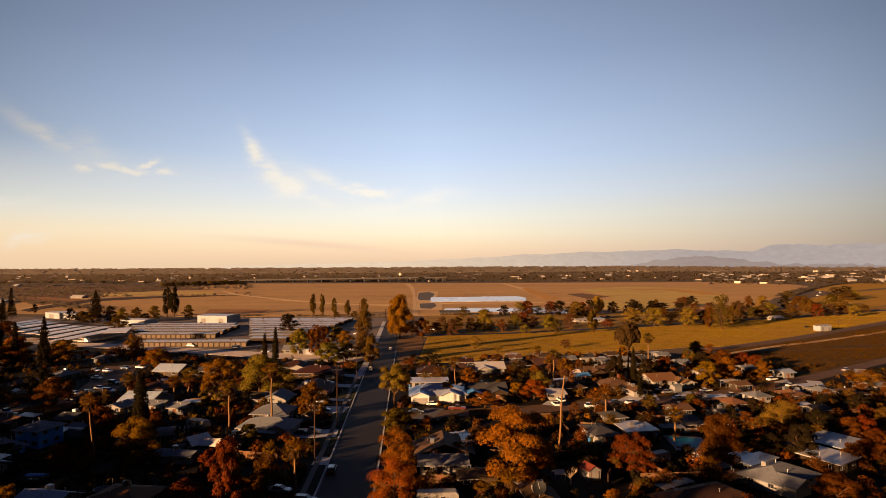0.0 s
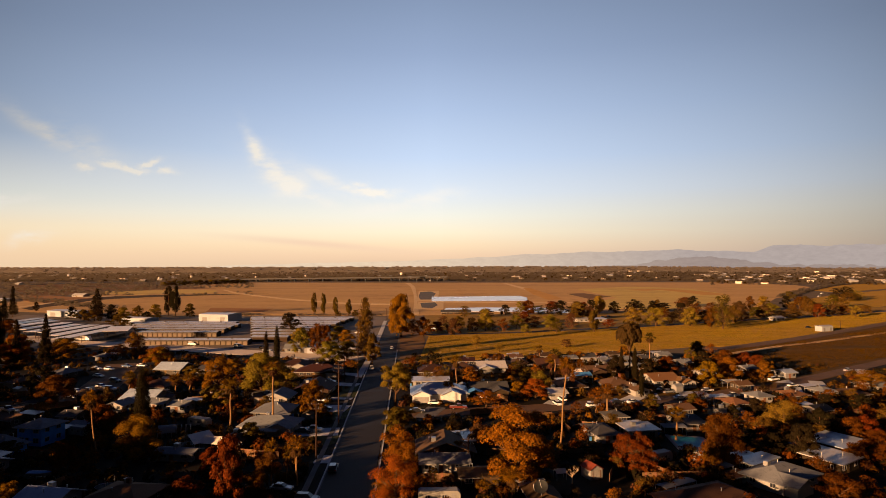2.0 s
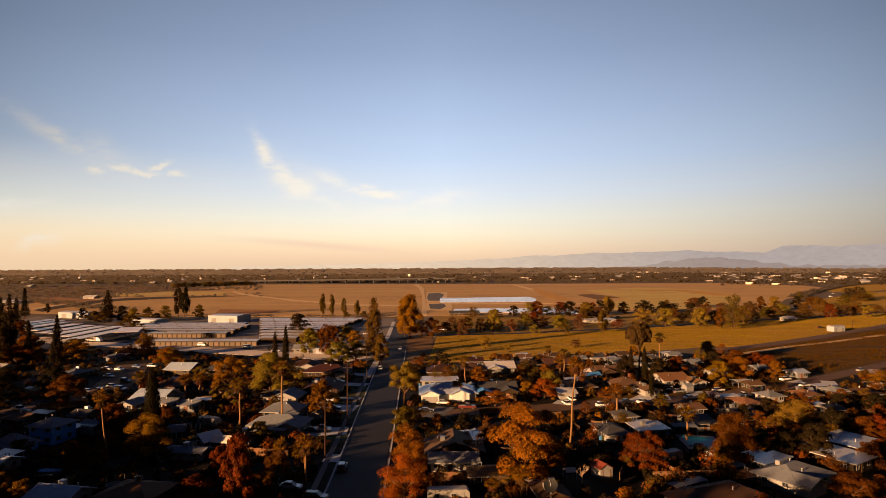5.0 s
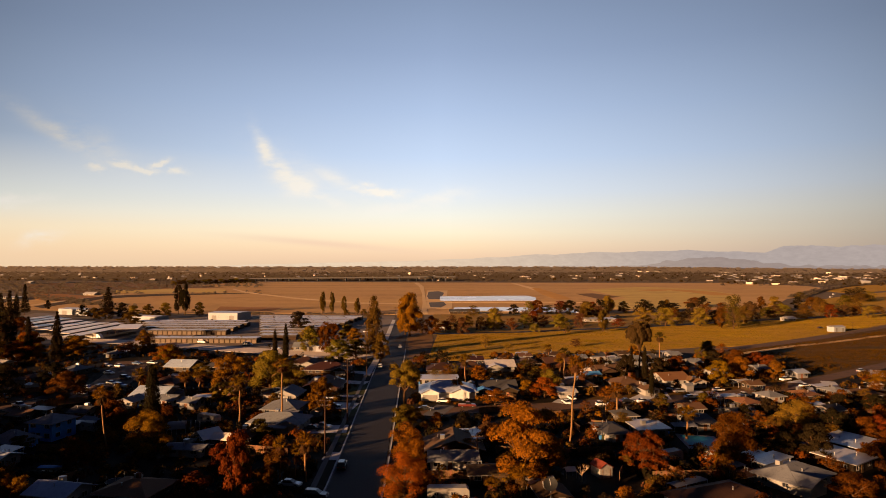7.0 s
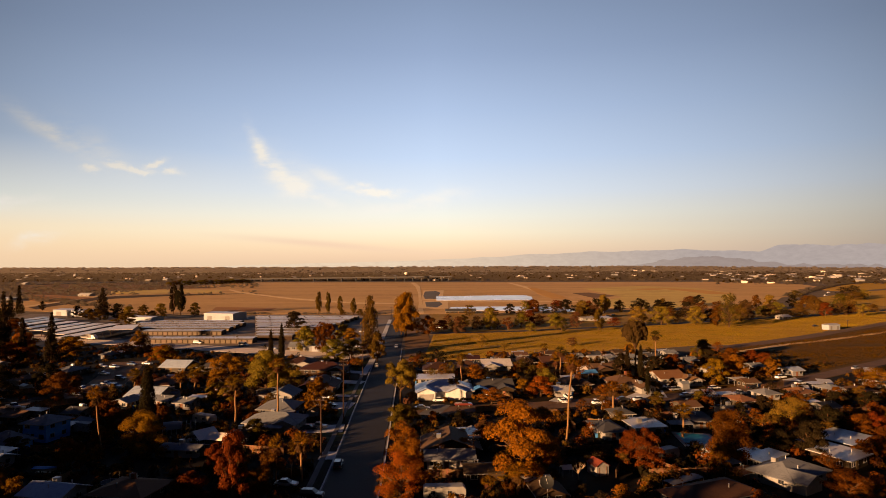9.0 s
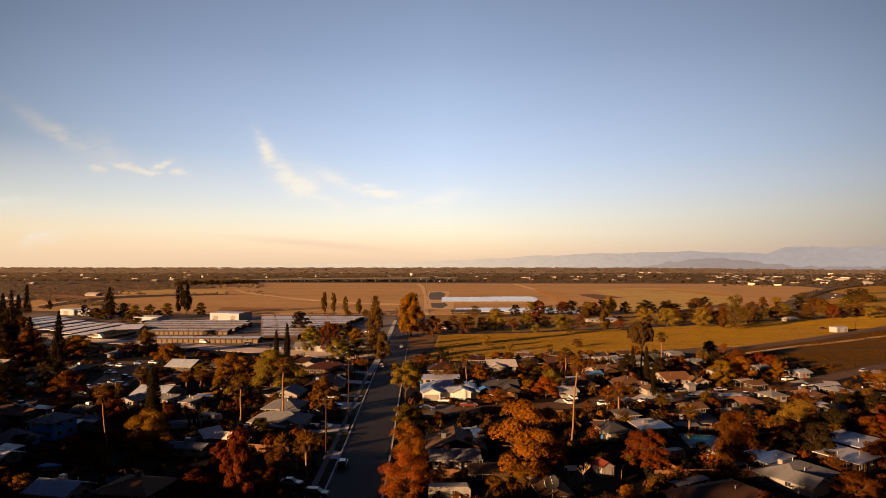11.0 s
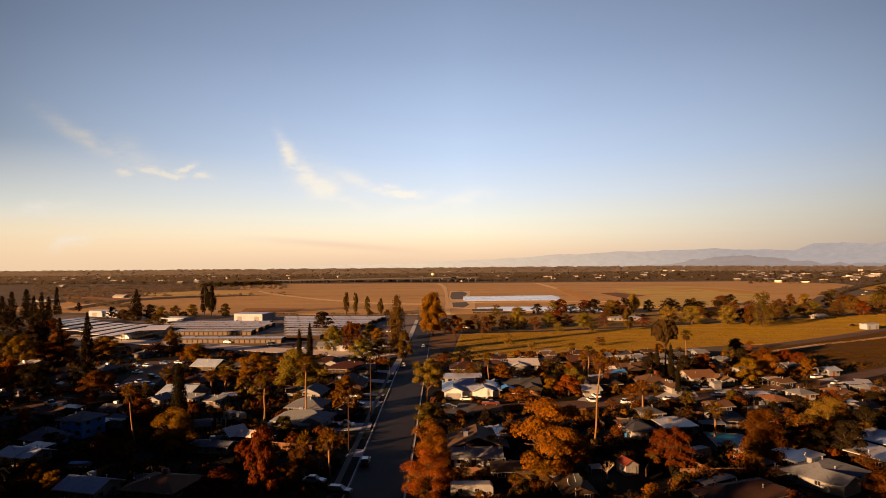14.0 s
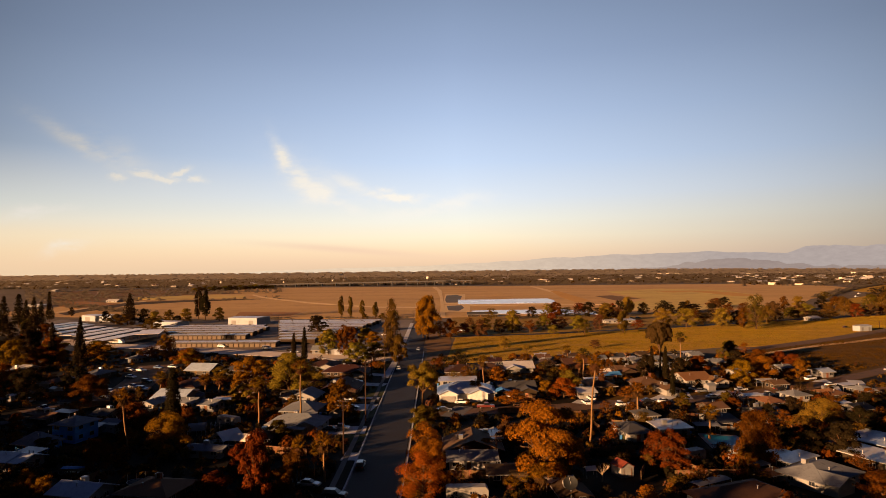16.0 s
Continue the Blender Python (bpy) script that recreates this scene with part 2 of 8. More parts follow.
# Sunlit bank slopes: their brightness is put into this orange on flat patches.
M_MOUND = surf("sandy_bank", (0.56, 0.3, 0.07), (0.45, 0.225, 0.05), 0.95, 0.02, 0.2, bump=0.7)
M_STUBBLE = surf("pale_stubble", (0.6, 0.43, 0.12), (0.46, 0.31, 0.09), 0.95, 0.004, 0.1, bump=0.7, stain=(0.3, 0.196, 0.064), band=(0.2, 3.0, 6))
# Freeway concrete: its unlit look is put into a darker base colour.
M_SHADED_CONC = surf("sooty_concrete", (0.085, 0.08, 0.082), (0.06, 0.057, 0.06), 0.9, 0.05, 0.5)
M_CLAY = surf("red_clay", (0.36, 0.175, 0.058), (0.27, 0.128, 0.044), 0.95, 0.006, 0.1, bump=0.7, band=(0.2, 2.6, 4))
M_DITCH = surf("ditch_grass", (0.085, 0.05, 0.02), (0.05, 0.03, 0.013), 0.95, 0.01, 0.1, bump=0.8)
M_DARKWATER = surf("basin_water", (0.1, 0.08, 0.066), (0.07, 0.056, 0.047), 0.95, 0.01, 0.05, bump=0)
M_YARDPAVE = surf("worn_yard_paving", (0.19, 0.14, 0.1), (0.135, 0.099, 0.07), 0.9, 0.03, 0.8, stain=(0.12, 0.09, 0.066))
# Lightened under the far woods: haze over distance is mixed into this colour.
M_FARGROUND = surf("plain", (0.15, 0.104, 0.062), (0.1, 0.073, 0.045), 0.95, 0.004, 0.03, bump=0.6, stain=(0.22, 0.15, 0.085))
# Near-white base: the sky's reflection is painted into the pond colour.
M_WATER = surf("pond_water", (0.66, 0.64, 0.64), (0.58, 0.56, 0.57), 0.25, 0.004, 0.015, bump=0)
M_POOL = surf("pool_water", (0.02, 0.30, 0.40), (0.015, 0.23, 0.32), 0.55, 0.2, 1.0, bump=0.05)
M_GLASS = surf("window_glass", (0.02, 0.022, 0.028), (0.012, 0.012, 0.015), 0.14, 0.3, 0.5, bump=0.0)
M_WHITE = surf("white_paint", (0.291, 0.274, 0.256), (0.242, 0.225, 0.207), 0.7, 0.2, 2.0, rnd=0.15, stain=(0.185, 0.167, 0.145))
M_BRIGHT_WHITE = surf("fresh_white_paint", (0.62, 0.6, 0.57), (0.54, 0.52, 0.49), 0.7, 0.2, 2.0, stain=(0.42, 0.39, 0.35))
# Cream and tan are darkened far down: wall shade is put into them.
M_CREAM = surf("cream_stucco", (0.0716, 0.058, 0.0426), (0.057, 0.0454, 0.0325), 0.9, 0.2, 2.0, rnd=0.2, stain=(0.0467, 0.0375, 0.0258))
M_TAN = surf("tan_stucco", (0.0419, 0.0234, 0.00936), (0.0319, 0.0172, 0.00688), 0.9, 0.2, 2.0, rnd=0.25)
M_BLUEW = surf("blue_stucco", (0.07, 0.29, 0.72), (0.056, 0.23, 0.57), 0.85, 0.3, 2.0)
M_GREYW = surf("grey_siding", (0.225, 0.217, 0.217), (0.165, 0.158, 0.158), 0.85, 0.3, 2.0, rnd=0.25)
M_BRICK = surf("red_brick", (0.18, 0.0608, 0.024), (0.12, 0.0398, 0.0165), 0.9, 0.5, 6.0)
ROOFS = {
    # Grey and blue: skylight on shaded roofs is mixed into the shingle colour.
    "grey": surf("grey_shingle", (0.186, 0.192, 0.208), (0.124, 0.127, 0.142), 0.9, 0.25, 3.0, rnd=0.3, stain=(0.0749, 0.0715, 0.0749)),
    "blue": surf("bluegrey_shingle", (0.395, 0.44, 0.525), (0.265, 0.295, 0.36), 0.36, 0.25, 3.0, rnd=0.25, stain=(0.139, 0.161, 0.238)),
    "dark": surf("charcoal_shingle", (0.0612, 0.0576, 0.0576), (0.036, 0.0338, 0.036), 0.9, 0.25, 3.0, rnd=0.3),
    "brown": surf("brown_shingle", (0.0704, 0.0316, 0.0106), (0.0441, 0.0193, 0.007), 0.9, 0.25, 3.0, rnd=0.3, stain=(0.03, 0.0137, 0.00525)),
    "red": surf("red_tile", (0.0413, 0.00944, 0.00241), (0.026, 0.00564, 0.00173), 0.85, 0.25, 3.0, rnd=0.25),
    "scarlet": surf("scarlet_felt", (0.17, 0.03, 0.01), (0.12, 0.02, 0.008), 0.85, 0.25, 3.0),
    # Brown shingle again, with sunlight put into the colour.
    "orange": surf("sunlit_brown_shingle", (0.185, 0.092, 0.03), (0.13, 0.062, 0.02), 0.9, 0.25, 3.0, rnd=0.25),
    "tan": surf("tan_shingle", (0.114, 0.0614, 0.0229), (0.0787, 0.0418, 0.0158), 0.9, 0.25, 3.0, rnd=0.25, stain=(0.0536, 0.0284, 0.011)),
    "white": surf("white_roofing", (0.5, 0.462, 0.415), (0.38, 0.346, 0.31), 0.36, 0.25, 2.0, rnd=0.15, stain=(0.294, 0.268, 0.251)),
}
M_MESH = surf("dish_mesh", (0.009, 0.009, 0.009), (0.006, 0.006, 0.006), 0.7, 0.5, 3.0)
M_PAVE = surf("old_pavement", (0.13, 0.115, 0.105), (0.085, 0.075, 0.07), 0.9, 0.15, 2.0)
M_PALE = surf("pale_concrete", (0.66, 0.54, 0.44), (0.53, 0.43, 0.345), 0.9, 0.05, 0.8, stain=(0.336, 0.288, 0.252))
M_EDGE = surf("dark_fascia", (0.06, 0.045, 0.04), (0.04, 0.03, 0.028), 0.7, 0.3, 2.0)
M_CANOPY = surf("white_metal_roof", (0.82, 0.7, 0.56), (0.72, 0.6, 0.46), 0.34, 0.06, 1.0, rnd=0.15, stain=(0.42, 0.36, 0.31))
M_CLAD = surf("white_cladding", (0.33, 0.35, 0.39), (0.27, 0.285, 0.32), 0.6, 0.1, 1.5, stain=(0.22, 0.22, 0.23))
M_METAL = surf("pale_metal_roof", (0.437, 0.413, 0.413), (0.308, 0.287, 0.287), 0.36, 0.06, 1.0, rnd=0.2, stain=(0.33, 0.28, 0.25))
M_ORANGE_DOOR = surf("tan_door", (0.17, 0.122, 0.08), (0.13, 0.092, 0.06), 0.7, 0.3, 2.0, rnd=0.2)
M_BARK = surf("bark", (0.12, 0.0624, 0.025), (0.06, 0.0312, 0.014), 0.95, 0.6, 5.0, bump=0.6)
M_PALM_BARK = surf("palm_bark", (0.25, 0.135, 0.055), (0.15, 0.082, 0.034), 0.95, 0.6, 6.0, bump=0.6)
M_WOOD = surf("weathered_wood", (0.2, 0.101, 0.04), (0.12, 0.0624, 0.025), 0.9, 0.5, 4.0, rnd=0.4, bump=0.4)
M_PALEBARK = surf("pale_bark", (0.42, 0.3, 0.19), (0.3, 0.21, 0.13), 0.9, 0.6, 5.0, bump=0.5)
M_POLE = surf("creosoted_pole", (0.055, 0.024, 0.011), (0.034, 0.015, 0.0075), 0.9, 0.5, 4.0)
M_STEEL = surf("galvanised_steel", (0.42, 0.41, 0.40), (0.32, 0.31, 0.30), 0.45, 0.5, 3.0, metal=0.8)
M_TYRE = surf("tyre_rubber", (0.022, 0.022, 0.022), (0.015, 0.015, 0.015), 0.9, 0.5, 4.0)
M_TARP = surf("blue_tarp", (0.06, 0.22, 0.50), (0.05, 0.17, 0.40), 0.6, 0.5, 2.0)
M_LAMP_R = surf("tail_lamp", (0.35, 0.02, 0.015), (0.25, 0.015, 0.01), 0.3, 0.5, 3.0, bump=0)
M_LAMP_W = surf("head_lamp", (0.7, 0.7, 0.68), (0.6, 0.6, 0.58), 0.2, 0.5, 3.0, bump=0)
PAINT = {
    "white": surf("car_white", (0.78, 0.77, 0.76), (0.72, 0.71, 0.7), 0.35, 0.5, 2.0, bump=0, coat=0.4),
    "silver": surf("car_silver", (0.42, 0.43, 0.45), (0.36, 0.37, 0.39), 0.35, 0.5, 2.0, metal=0.5, bump=0, coat=0.4),
    "black": surf("car_black", (0.016, 0.016, 0.018), (0.012, 0.012, 0.014), 0.3, 0.5, 2.0, bump=0, coat=0.5),
    "red": surf("car_red", (0.16, 0.03, 0.018), (0.12, 0.022, 0.014), 0.35, 0.5, 2.0, bump=0, coat=0.4),
    "blue": surf("car_blue", (0.04, 0.10, 0.22), (0.035, 0.08, 0.18), 0.35, 0.5, 2.0, bump=0, coat=0.4),
}
LEAF = {
    "gold": surf("gold_leaves", (0.25, 0.109, 0.0034), (0.085, 0.042, 0.0022), 0.7, 0.15, 1.2, bump=0, rnd=0.3, trans=0.14, island=True),
    "orange": surf("orange_leaves", (0.235, 0.087, 0.0036), (0.085, 0.031, 0.002), 0.7, 0.15, 1.2, bump=0, rnd=0.3, trans=0.14, island=True),
    "rust": surf("rust_leaves", (0.14, 0.042, 0.0028), (0.048, 0.015, 0.0016), 0.7, 0.15, 1.2, bump=0, rnd=0.3, trans=0.12, island=True),
    "yellow": surf("yellowgreen_leaves", (0.22, 0.147, 0.012), (0.10, 0.072, 0.008), 0.7, 0.15, 1.2, bump=0, rnd=0.3, trans=0.14, island=True),
    "olive": surf("olive_leaves", (0.115, 0.068, 0.0065), (0.045, 0.029, 0.0035), 0.7, 0.15, 1.2, bump=0, rnd=0.35, trans=0.12, island=True),
    "dark": surf("dark_needles", (0.026, 0.0175, 0.0058), (0.011, 0.0085, 0.0034), 0.75, 0.15, 1.2, bump=0, rnd=0.35, trans=0.12, island=True),
    "pine": surf("pine_needles", (0.062, 0.034, 0.009), (0.026, 0.0155, 0.005), 0.75, 0.15, 1.2, bump=0, trans=0.1, island=True),
    # Distance haze is put into these two pale foliage colours.
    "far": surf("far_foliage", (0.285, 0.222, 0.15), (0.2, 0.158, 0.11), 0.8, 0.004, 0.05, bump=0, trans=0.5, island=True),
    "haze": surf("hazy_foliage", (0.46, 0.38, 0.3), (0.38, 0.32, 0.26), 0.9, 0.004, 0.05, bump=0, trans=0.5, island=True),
    # Shadow bands over the field are painted into the darker tuft tone.
    "grass": surf("grass_tufts", (0.28, 0.172, 0.010), (0.135, 0.09, 0.006), 0.85, 0.02, 0.3, bump=0, trans=0.25, island=True, band=(0.35, 6.0, -8)),
    # Weeds and the rough verge are darkened to hold long tree shadows.
    "weeds": surf("weed_tufts", (0.092, 0.041, 0.002), (0.034, 0.017, 0.0012), 0.85, 0.02, 0.3, bump=0, trans=0.25, island=True, band=(0.5, 5.0, -35)),
    "brown": surf("brown_twigs", (0.102, 0.0468, 0.015), (0.054, 0.0257, 0.009), 0.85, 0.15, 1.2, bump=0, rnd=0.3, trans=0.1, island=True),
}


# ---- mesh helpers ----
def mesh_ob(name, verts, faces, mats, parent=None, label="", mat_ids=None, smooth=False):
    me = bpy.data.meshes.new(name)
    me.from_pydata([tuple(v) for v in verts], [], [tuple(f) for f in faces])
    for m in mats if isinstance(mats, (list, tuple)) else [mats]:
        me.materials.append(m)
    if mat_ids is not None:
        me.polygons.foreach_set("material_index", mat_ids)
    if smooth:
        me.polygons.foreach_set("use_smooth", [True] * len(me.polygons))
    me.update()
    ob = new(name, me)
    if parent:
        ob.parent = parent
    if label:
        ob["label"] = label
    return ob


class Soup:
    """Collects simple solids into one mesh."""

    def __init__(self):
        self.v, self.f = [], []

    def box(self, c, s, rz=0.0, taper=1.0):
        n = len(self.v)
        co, si = math.cos(rz), math.sin(rz)
        for dz, k in ((-0.5, 1.0), (0.5, taper)):
            for dx, dy in ((-0.5, -0.5), (0.5, -0.5), (0.5, 0.5), (-0.5, 0.5)):
                x, y = dx * s[0] * k, dy * s[1] * k
                self.v.append((c[0] + x * co - y * si, c[1] + x * si + y * co, c[2] + dz * s[2]))
        self.f += [tuple(n + i for i in q) for q in ((3, 2, 1, 0), (4, 5, 6, 7), (0, 1, 5, 4), (1, 2, 6, 5), (2, 3, 7, 6), (3, 0, 4, 7))]
        return self

    def tube(self, pts, radii, sides=6, cap=True):
        n = len(self.v)
        for i, p in enumerate(pts):
            a = Vector(pts[max(i - 1, 0)])
            b = Vector(pts[min(i + 1, len(pts) - 1)])
            t = (b - a).normalized()
            s = t.cross(Vector((0.13, 0.97, 0.21))).normalized()
            w = t.cross(s)
            for k in range(sides):
                g = 2 * math.pi * k / sides
                self.v.append(tuple(Vector(p) + (s * math.cos(g) + w * math.sin(g)) * radii[i]))
        for i in range(len(pts) - 1):
            for k in range(sides):
                self.f.append((n + i * sides + k, n + i * sides + (k + 1) % sides, n + (i + 1) * sides + (k + 1) % sides, n + (i + 1) * sides + k))
        if cap:
            self.f.append(tuple(n + k for k in reversed(range(sides))))
            self.f.append(tuple(n + (len(pts) - 1) * sides + k for k in range(sides)))
        return self

    def prism(self, ring, z0, z1):
        """A solid of the ring (x, y), from z0 to z1."""
        n, k = len(self.v), len(ring)
        self.v += [(x, y, z0) for x, y in ring] + [(x, y, z1) for x, y in ring]
        self.f.append(tuple(n + i for i in reversed(range(k))))
        self.f.append(tuple(n + k + i for i in range(k)))
        self.f += [(n + i, n + (i + 1) % k, n + k + (i + 1) % k, n + k + i) for i in range(k)]
        return self

    def make(self, name, mat, parent=None, label="", smooth=False):
        return mesh_ob(name, self.v, self.f, mat, parent, label, smooth=smooth)


def place(ob, x, y, rz=0.0, z=0.0):
    ob.matrix_basis = pose(x, y, z, 0, 0, rz)
    return ob


def ribbon(name, line, width, z, mat, label, category, thick=0.12, kind="structure"):
    """A strip of ground cover along a line; width may be one number or a pair (left, right)."""
    wl, wr = width if isinstance(width, tuple) else (width / 2, width / 2)
    left, right = [], []
    for i, p in enumerate(line):
        a, b = Vector(line[max(i - 1, 0)]), Vector(line[min(i + 1, len(line) - 1)])
        t = (b - a).normalized()
        nrm = Vector((-t.y, t.x))
        left.append(Vector(p) + nrm * wl)
        right.append(Vector(p) - nrm * wr)
    v, f = [], []
    for l, r in zip(left, right):
        v += [(l.x, l.y, z), (r.x, r.y, z), (l.x, l.y, z - thick), (r.x, r.y, z - thick)]
    for i in range(len(line) - 1):
        a, b = 4 * i, 4 * i + 4
        f += [(a, a + 1, b + 1, b), (a + 2, b + 2, b + 3, a + 3), (a, b, b + 2, a + 2), (a + 1, a + 3, b + 3, b + 1)]
    return tagged(mesh_ob(name, v, f, mat), label, category, kind=kind)


def patch(name, ring, z, mat, label, category, thick=0.3):
    return tagged(Soup().prism(ring, z - thick, z).make(name, mat), label, category, kind="structure")


# ---- trees ----
def leaf_quads(cent, rad, count, size, rng, flat=0.75, droop=0.0):
    """Small bent leaf clumps near the skins of the blobs."""
    cent, rad = np.array(cent, float), np.array(rad, float)
    w = rad ** 2
    pick = rng.choice(len(cent), count, p=w / w.sum())
    d = rng.normal(size=(count, 3))
    d /= np.linalg.norm(d, axis=1)[:, None]
    d[:, 2] = np.where(d[:, 2] < -0.35, -d[:, 2] * 0.6, d[:, 2])
    r = rad[pick] * (0.62 + 0.42 * rng.random(count) ** 0.45)
    p = cent[pick] + d * r[:, None] * np.array([1, 1, flat])
    out = p - cent.mean(0)
    out /= np.linalg.norm(out, axis=1)[:, None] + 1e-6
    nrm = d + out * 0.35 + rng.normal(size=(count, 3)) * 0.33
    nrm /= np.linalg.norm(nrm, axis=1)[:, None]
    a = np.cross(nrm, rng.normal(size=(count, 3)))
    a /= np.linalg.norm(a, axis=1)[:, None]
    b = np.cross(nrm, a)
    s = size * (0.5 + rng.random(count))[:, None]
    a, b = a * s, b * s * (0.5 + 0.5 * rng.random(count))[:, None]
    a[:, 2] -= droop * s[:, 0]
    v = np.stack([p - a, p - b * 0.9 + nrm * s * 0.2, p + a, p + b * 0.9 + nrm * s * 0.2], 1).reshape(-1, 3)
    f = np.arange(count * 4).reshape(-1, 4)
    return v, f


def tree_shape(shape, seed, leaves):
    """Trunk soup and crown quads of a tree 10 m high and about 8 m wide."""
    rng = np.random.default_rng(seed * 17 + len(shape))
    s = Soup()
    cent, rad = [], []
    if shape in ("broad", "thin", "high"):
        s.tube([(0, 0, -0.3), (0.1, 0, 1.2), (0.0, 0.1, 2.8), (0.1, 0, 5.5)], [0.34, 0.26, 0.2, 0.08], 7)
        nl = 15
        b0 = 4.6 if shape == "high" else 0.9 if leaves < 3500 else 1.3
        for i in range(nl):
            an = 2.399 * i + rng.random() * 0.6
            up = b0 + (8.6 - b0) * (i + rng.random()) / nl
            out = 3.5 * math.sin(math.pi * min(0.95, 0.30 + 0.62 * (up - b0) / (9.0 - b0))) ** 0.8 * (0.62 + 0.45 * rng.random())
            e = (out * math.cos(an), out * math.sin(an), up)
            s.tube([(0, 0, min(up * 0.55, 4.0)), (e[0] * 0.45, e[1] * 0.45, up * 0.72), e], [0.13, 0.08, 0.03], 5)
            cent.append(e)
            rad.append(0.9 + 0.6 * rng.random())
            for j in range(2):
                q = (e[0] * (0.5 + 0.7 * rng.random()), e[1] * (0.5 + 0.7 * rng.random()), e[2] + rng.random() * 1.8 - 0.9)
                s.tube([(e[0] * 0.45, e[1] * 0.45, up * 0.72), q], [0.06, 0.02], 4, False)
                cent.append(q)
                rad.append(0.6 + 0.55 * rng.random())
        cent += [(0.3, 0.2, 8.7), (-0.9, 0.4, 7.6), (0.8, -0.8, 7.2), (0, 0.6, 5.6), (0.4, -0.5, 4.4)]
        rad += [1.0, 1.3, 1.3, 1.5, 1.4]
        size = 0.125 if shape == "thin" else 0.165
        v, f = leaf_quads(cent, rad, int(leaves * 0.85) if shape == "thin" else leaves, size, rng, 0.85)
    elif shape == "weeping":
        s.tube([(0, 0, -0.3), (0.2, 0, 1.5), (0.0, 0.2, 3.5)], [0.4, 0.3, 0.2], 7)
        for i in range(46):
            an = rng.random() * 2 * math.pi
            out = 1.2 + 2.9 * rng.random()
            top = 6.2 + 3.4 * rng.random() * (1 - out / 6)
            ax, ay = math.cos(an), math.sin(an)
            pts = [(0, 0, 3.2), (ax * out * 0.4, ay * out * 0.4, top * 0.8), (ax * out * 0.8, ay * out * 0.8, top), (ax * out, ay * out, top * 0.62), (ax * out * 1.05, ay * out * 1.05, top * 0.3)]
            s.tube(pts, [0.09, 0.06, 0.04, 0.025, 0.012], 4, False)
            for q, r in zip(pts[2:], (0.7, 0.7, 0.6)):
                cent.append(q)
                rad.append(r)
        v, f = leaf_quads(cent, rad, int(leaves * 1.5), 0.16, rng, 1.4, 0.5)
    elif shape == "poplar":
        s.tube([(0, 0, -0.3), (0, 0.05, 4), (0, 0, 9.4)], [0.3, 0.2, 0.03], 6)
        for i in range(26):
            h = 1.6 + 8.0 * (i / 26)
            w = 3.0 * math.sin(math.pi * min(0.98, 0.12 + 0.86 * (h - 1.4) / 8.6)) ** 0.7
            an = rng.random() * 6.28
            e = (w * 0.62 * math.cos(an), w * 0.62 * math.sin(an), h)
            s.tube([(0, 0, h - 0.9), e], [0.06, 0.02], 4, False)
            cent.append(e)
            rad.append(0.75 + 0.35 * w * rng.random())
        v, f = leaf_quads(cent, rad, leaves, 0.19, rng, 1.1)
    elif shape == "cypress":
        s.tube([(0, 0, -0.3), (0, 0, 5), (0, 0, 9.6)], [0.35, 0.2, 0.03], 6)
        for i in range(40):
            h = 0.7 + 9.1 * (i / 40)
            w = 2.9 * min(1.0, (h + 0.8) / 2.4) * (1 - (h / 10.6) ** 2.2) + 0.15
            an = i * 2.4
            cent.append((w * 0.6 * math.cos(an), w * 0.6 * math.sin(an), h))
            rad.append(0.5 + w * 0.42)
        v, f = leaf_quads(cent, rad, leaves, 0.18, rng, 1.3)
    elif shape == "conifer":
        s.tube([(0, 0, -0.3), (0, 0, 5), (0.05, 0, 9.9)], [0.35, 0.2, 0.02], 6)
        for tier in range(24):
            h = 0.9 + 0.37 * tier + 0.3 * rng.random()
            w = 3.9 * (1 - h / 10.6) ** 0.75 * (0.7 + 0.45 * rng.random())
            for j in range(4):
                an = j * 1.57 + tier * 2.1 + rng.random() * 0.9
                w2 = w * (0.7 + 0.5 * rng.random())
                s.tube([(0, 0, h), (w2 * math.cos(an), w2 * math.sin(an), h - 0.25 + 0.2 * rng.random())], [0.06, 0.015], 4, False)
                for k in (0.5, 0.95):
                    cent.append((w2 * k * math.cos(an), w2 * k * math.sin(an), h - 0.1))
                    rad.append(0.42 + 0.17 * w2)
        v, f = leaf_quads(cent, rad, int(leaves * 1.6), 0.14, rng, 0.8, 0.2)
    else:  # umbrella pine
        s.tube([(0, 0, -0.3), (0.15, 0, 3), (0, 0.1, 6.2)], [0.34, 0.26, 0.16], 7)
        n = 90
        for i in range(n):
            up = 1 - 2 * (i + 0.5) / n
            an = 2.39996 * i
            k = (0.55, 0.78, 0.9)[i % 3] + 0.1 * rng.random()
            flat = math.sqrt(1 - up * up)
            e = (3.6 * k * flat * math.cos(an), 3.6 * k * flat * math.sin(an), 8.0 + 1.7 * k * up)
            if i % 6 == 0:
                s.tube([(0, 0.1, 4.9), e], [0.1, 0.03], 4, False)
            cent.append(e)
            rad.append(0.62 + 0.3 * rng.random())
        v, f = leaf_quads(cent, rad, int(leaves * 2.6), 0.23, rng, 0.75)
    return s, v, f


TREES = {}
TREE_WORDS = {"high": "high-crowned tree", "broad": "broad spreading tree", "thin": "open thin-leaved tree", "weeping": "weeping tree", "poplar": "tall oval tree",
              "cypress": "narrow columnar cypress", "conifer": "tiered pointed conifer", "umbrella": "round-topped pine"}
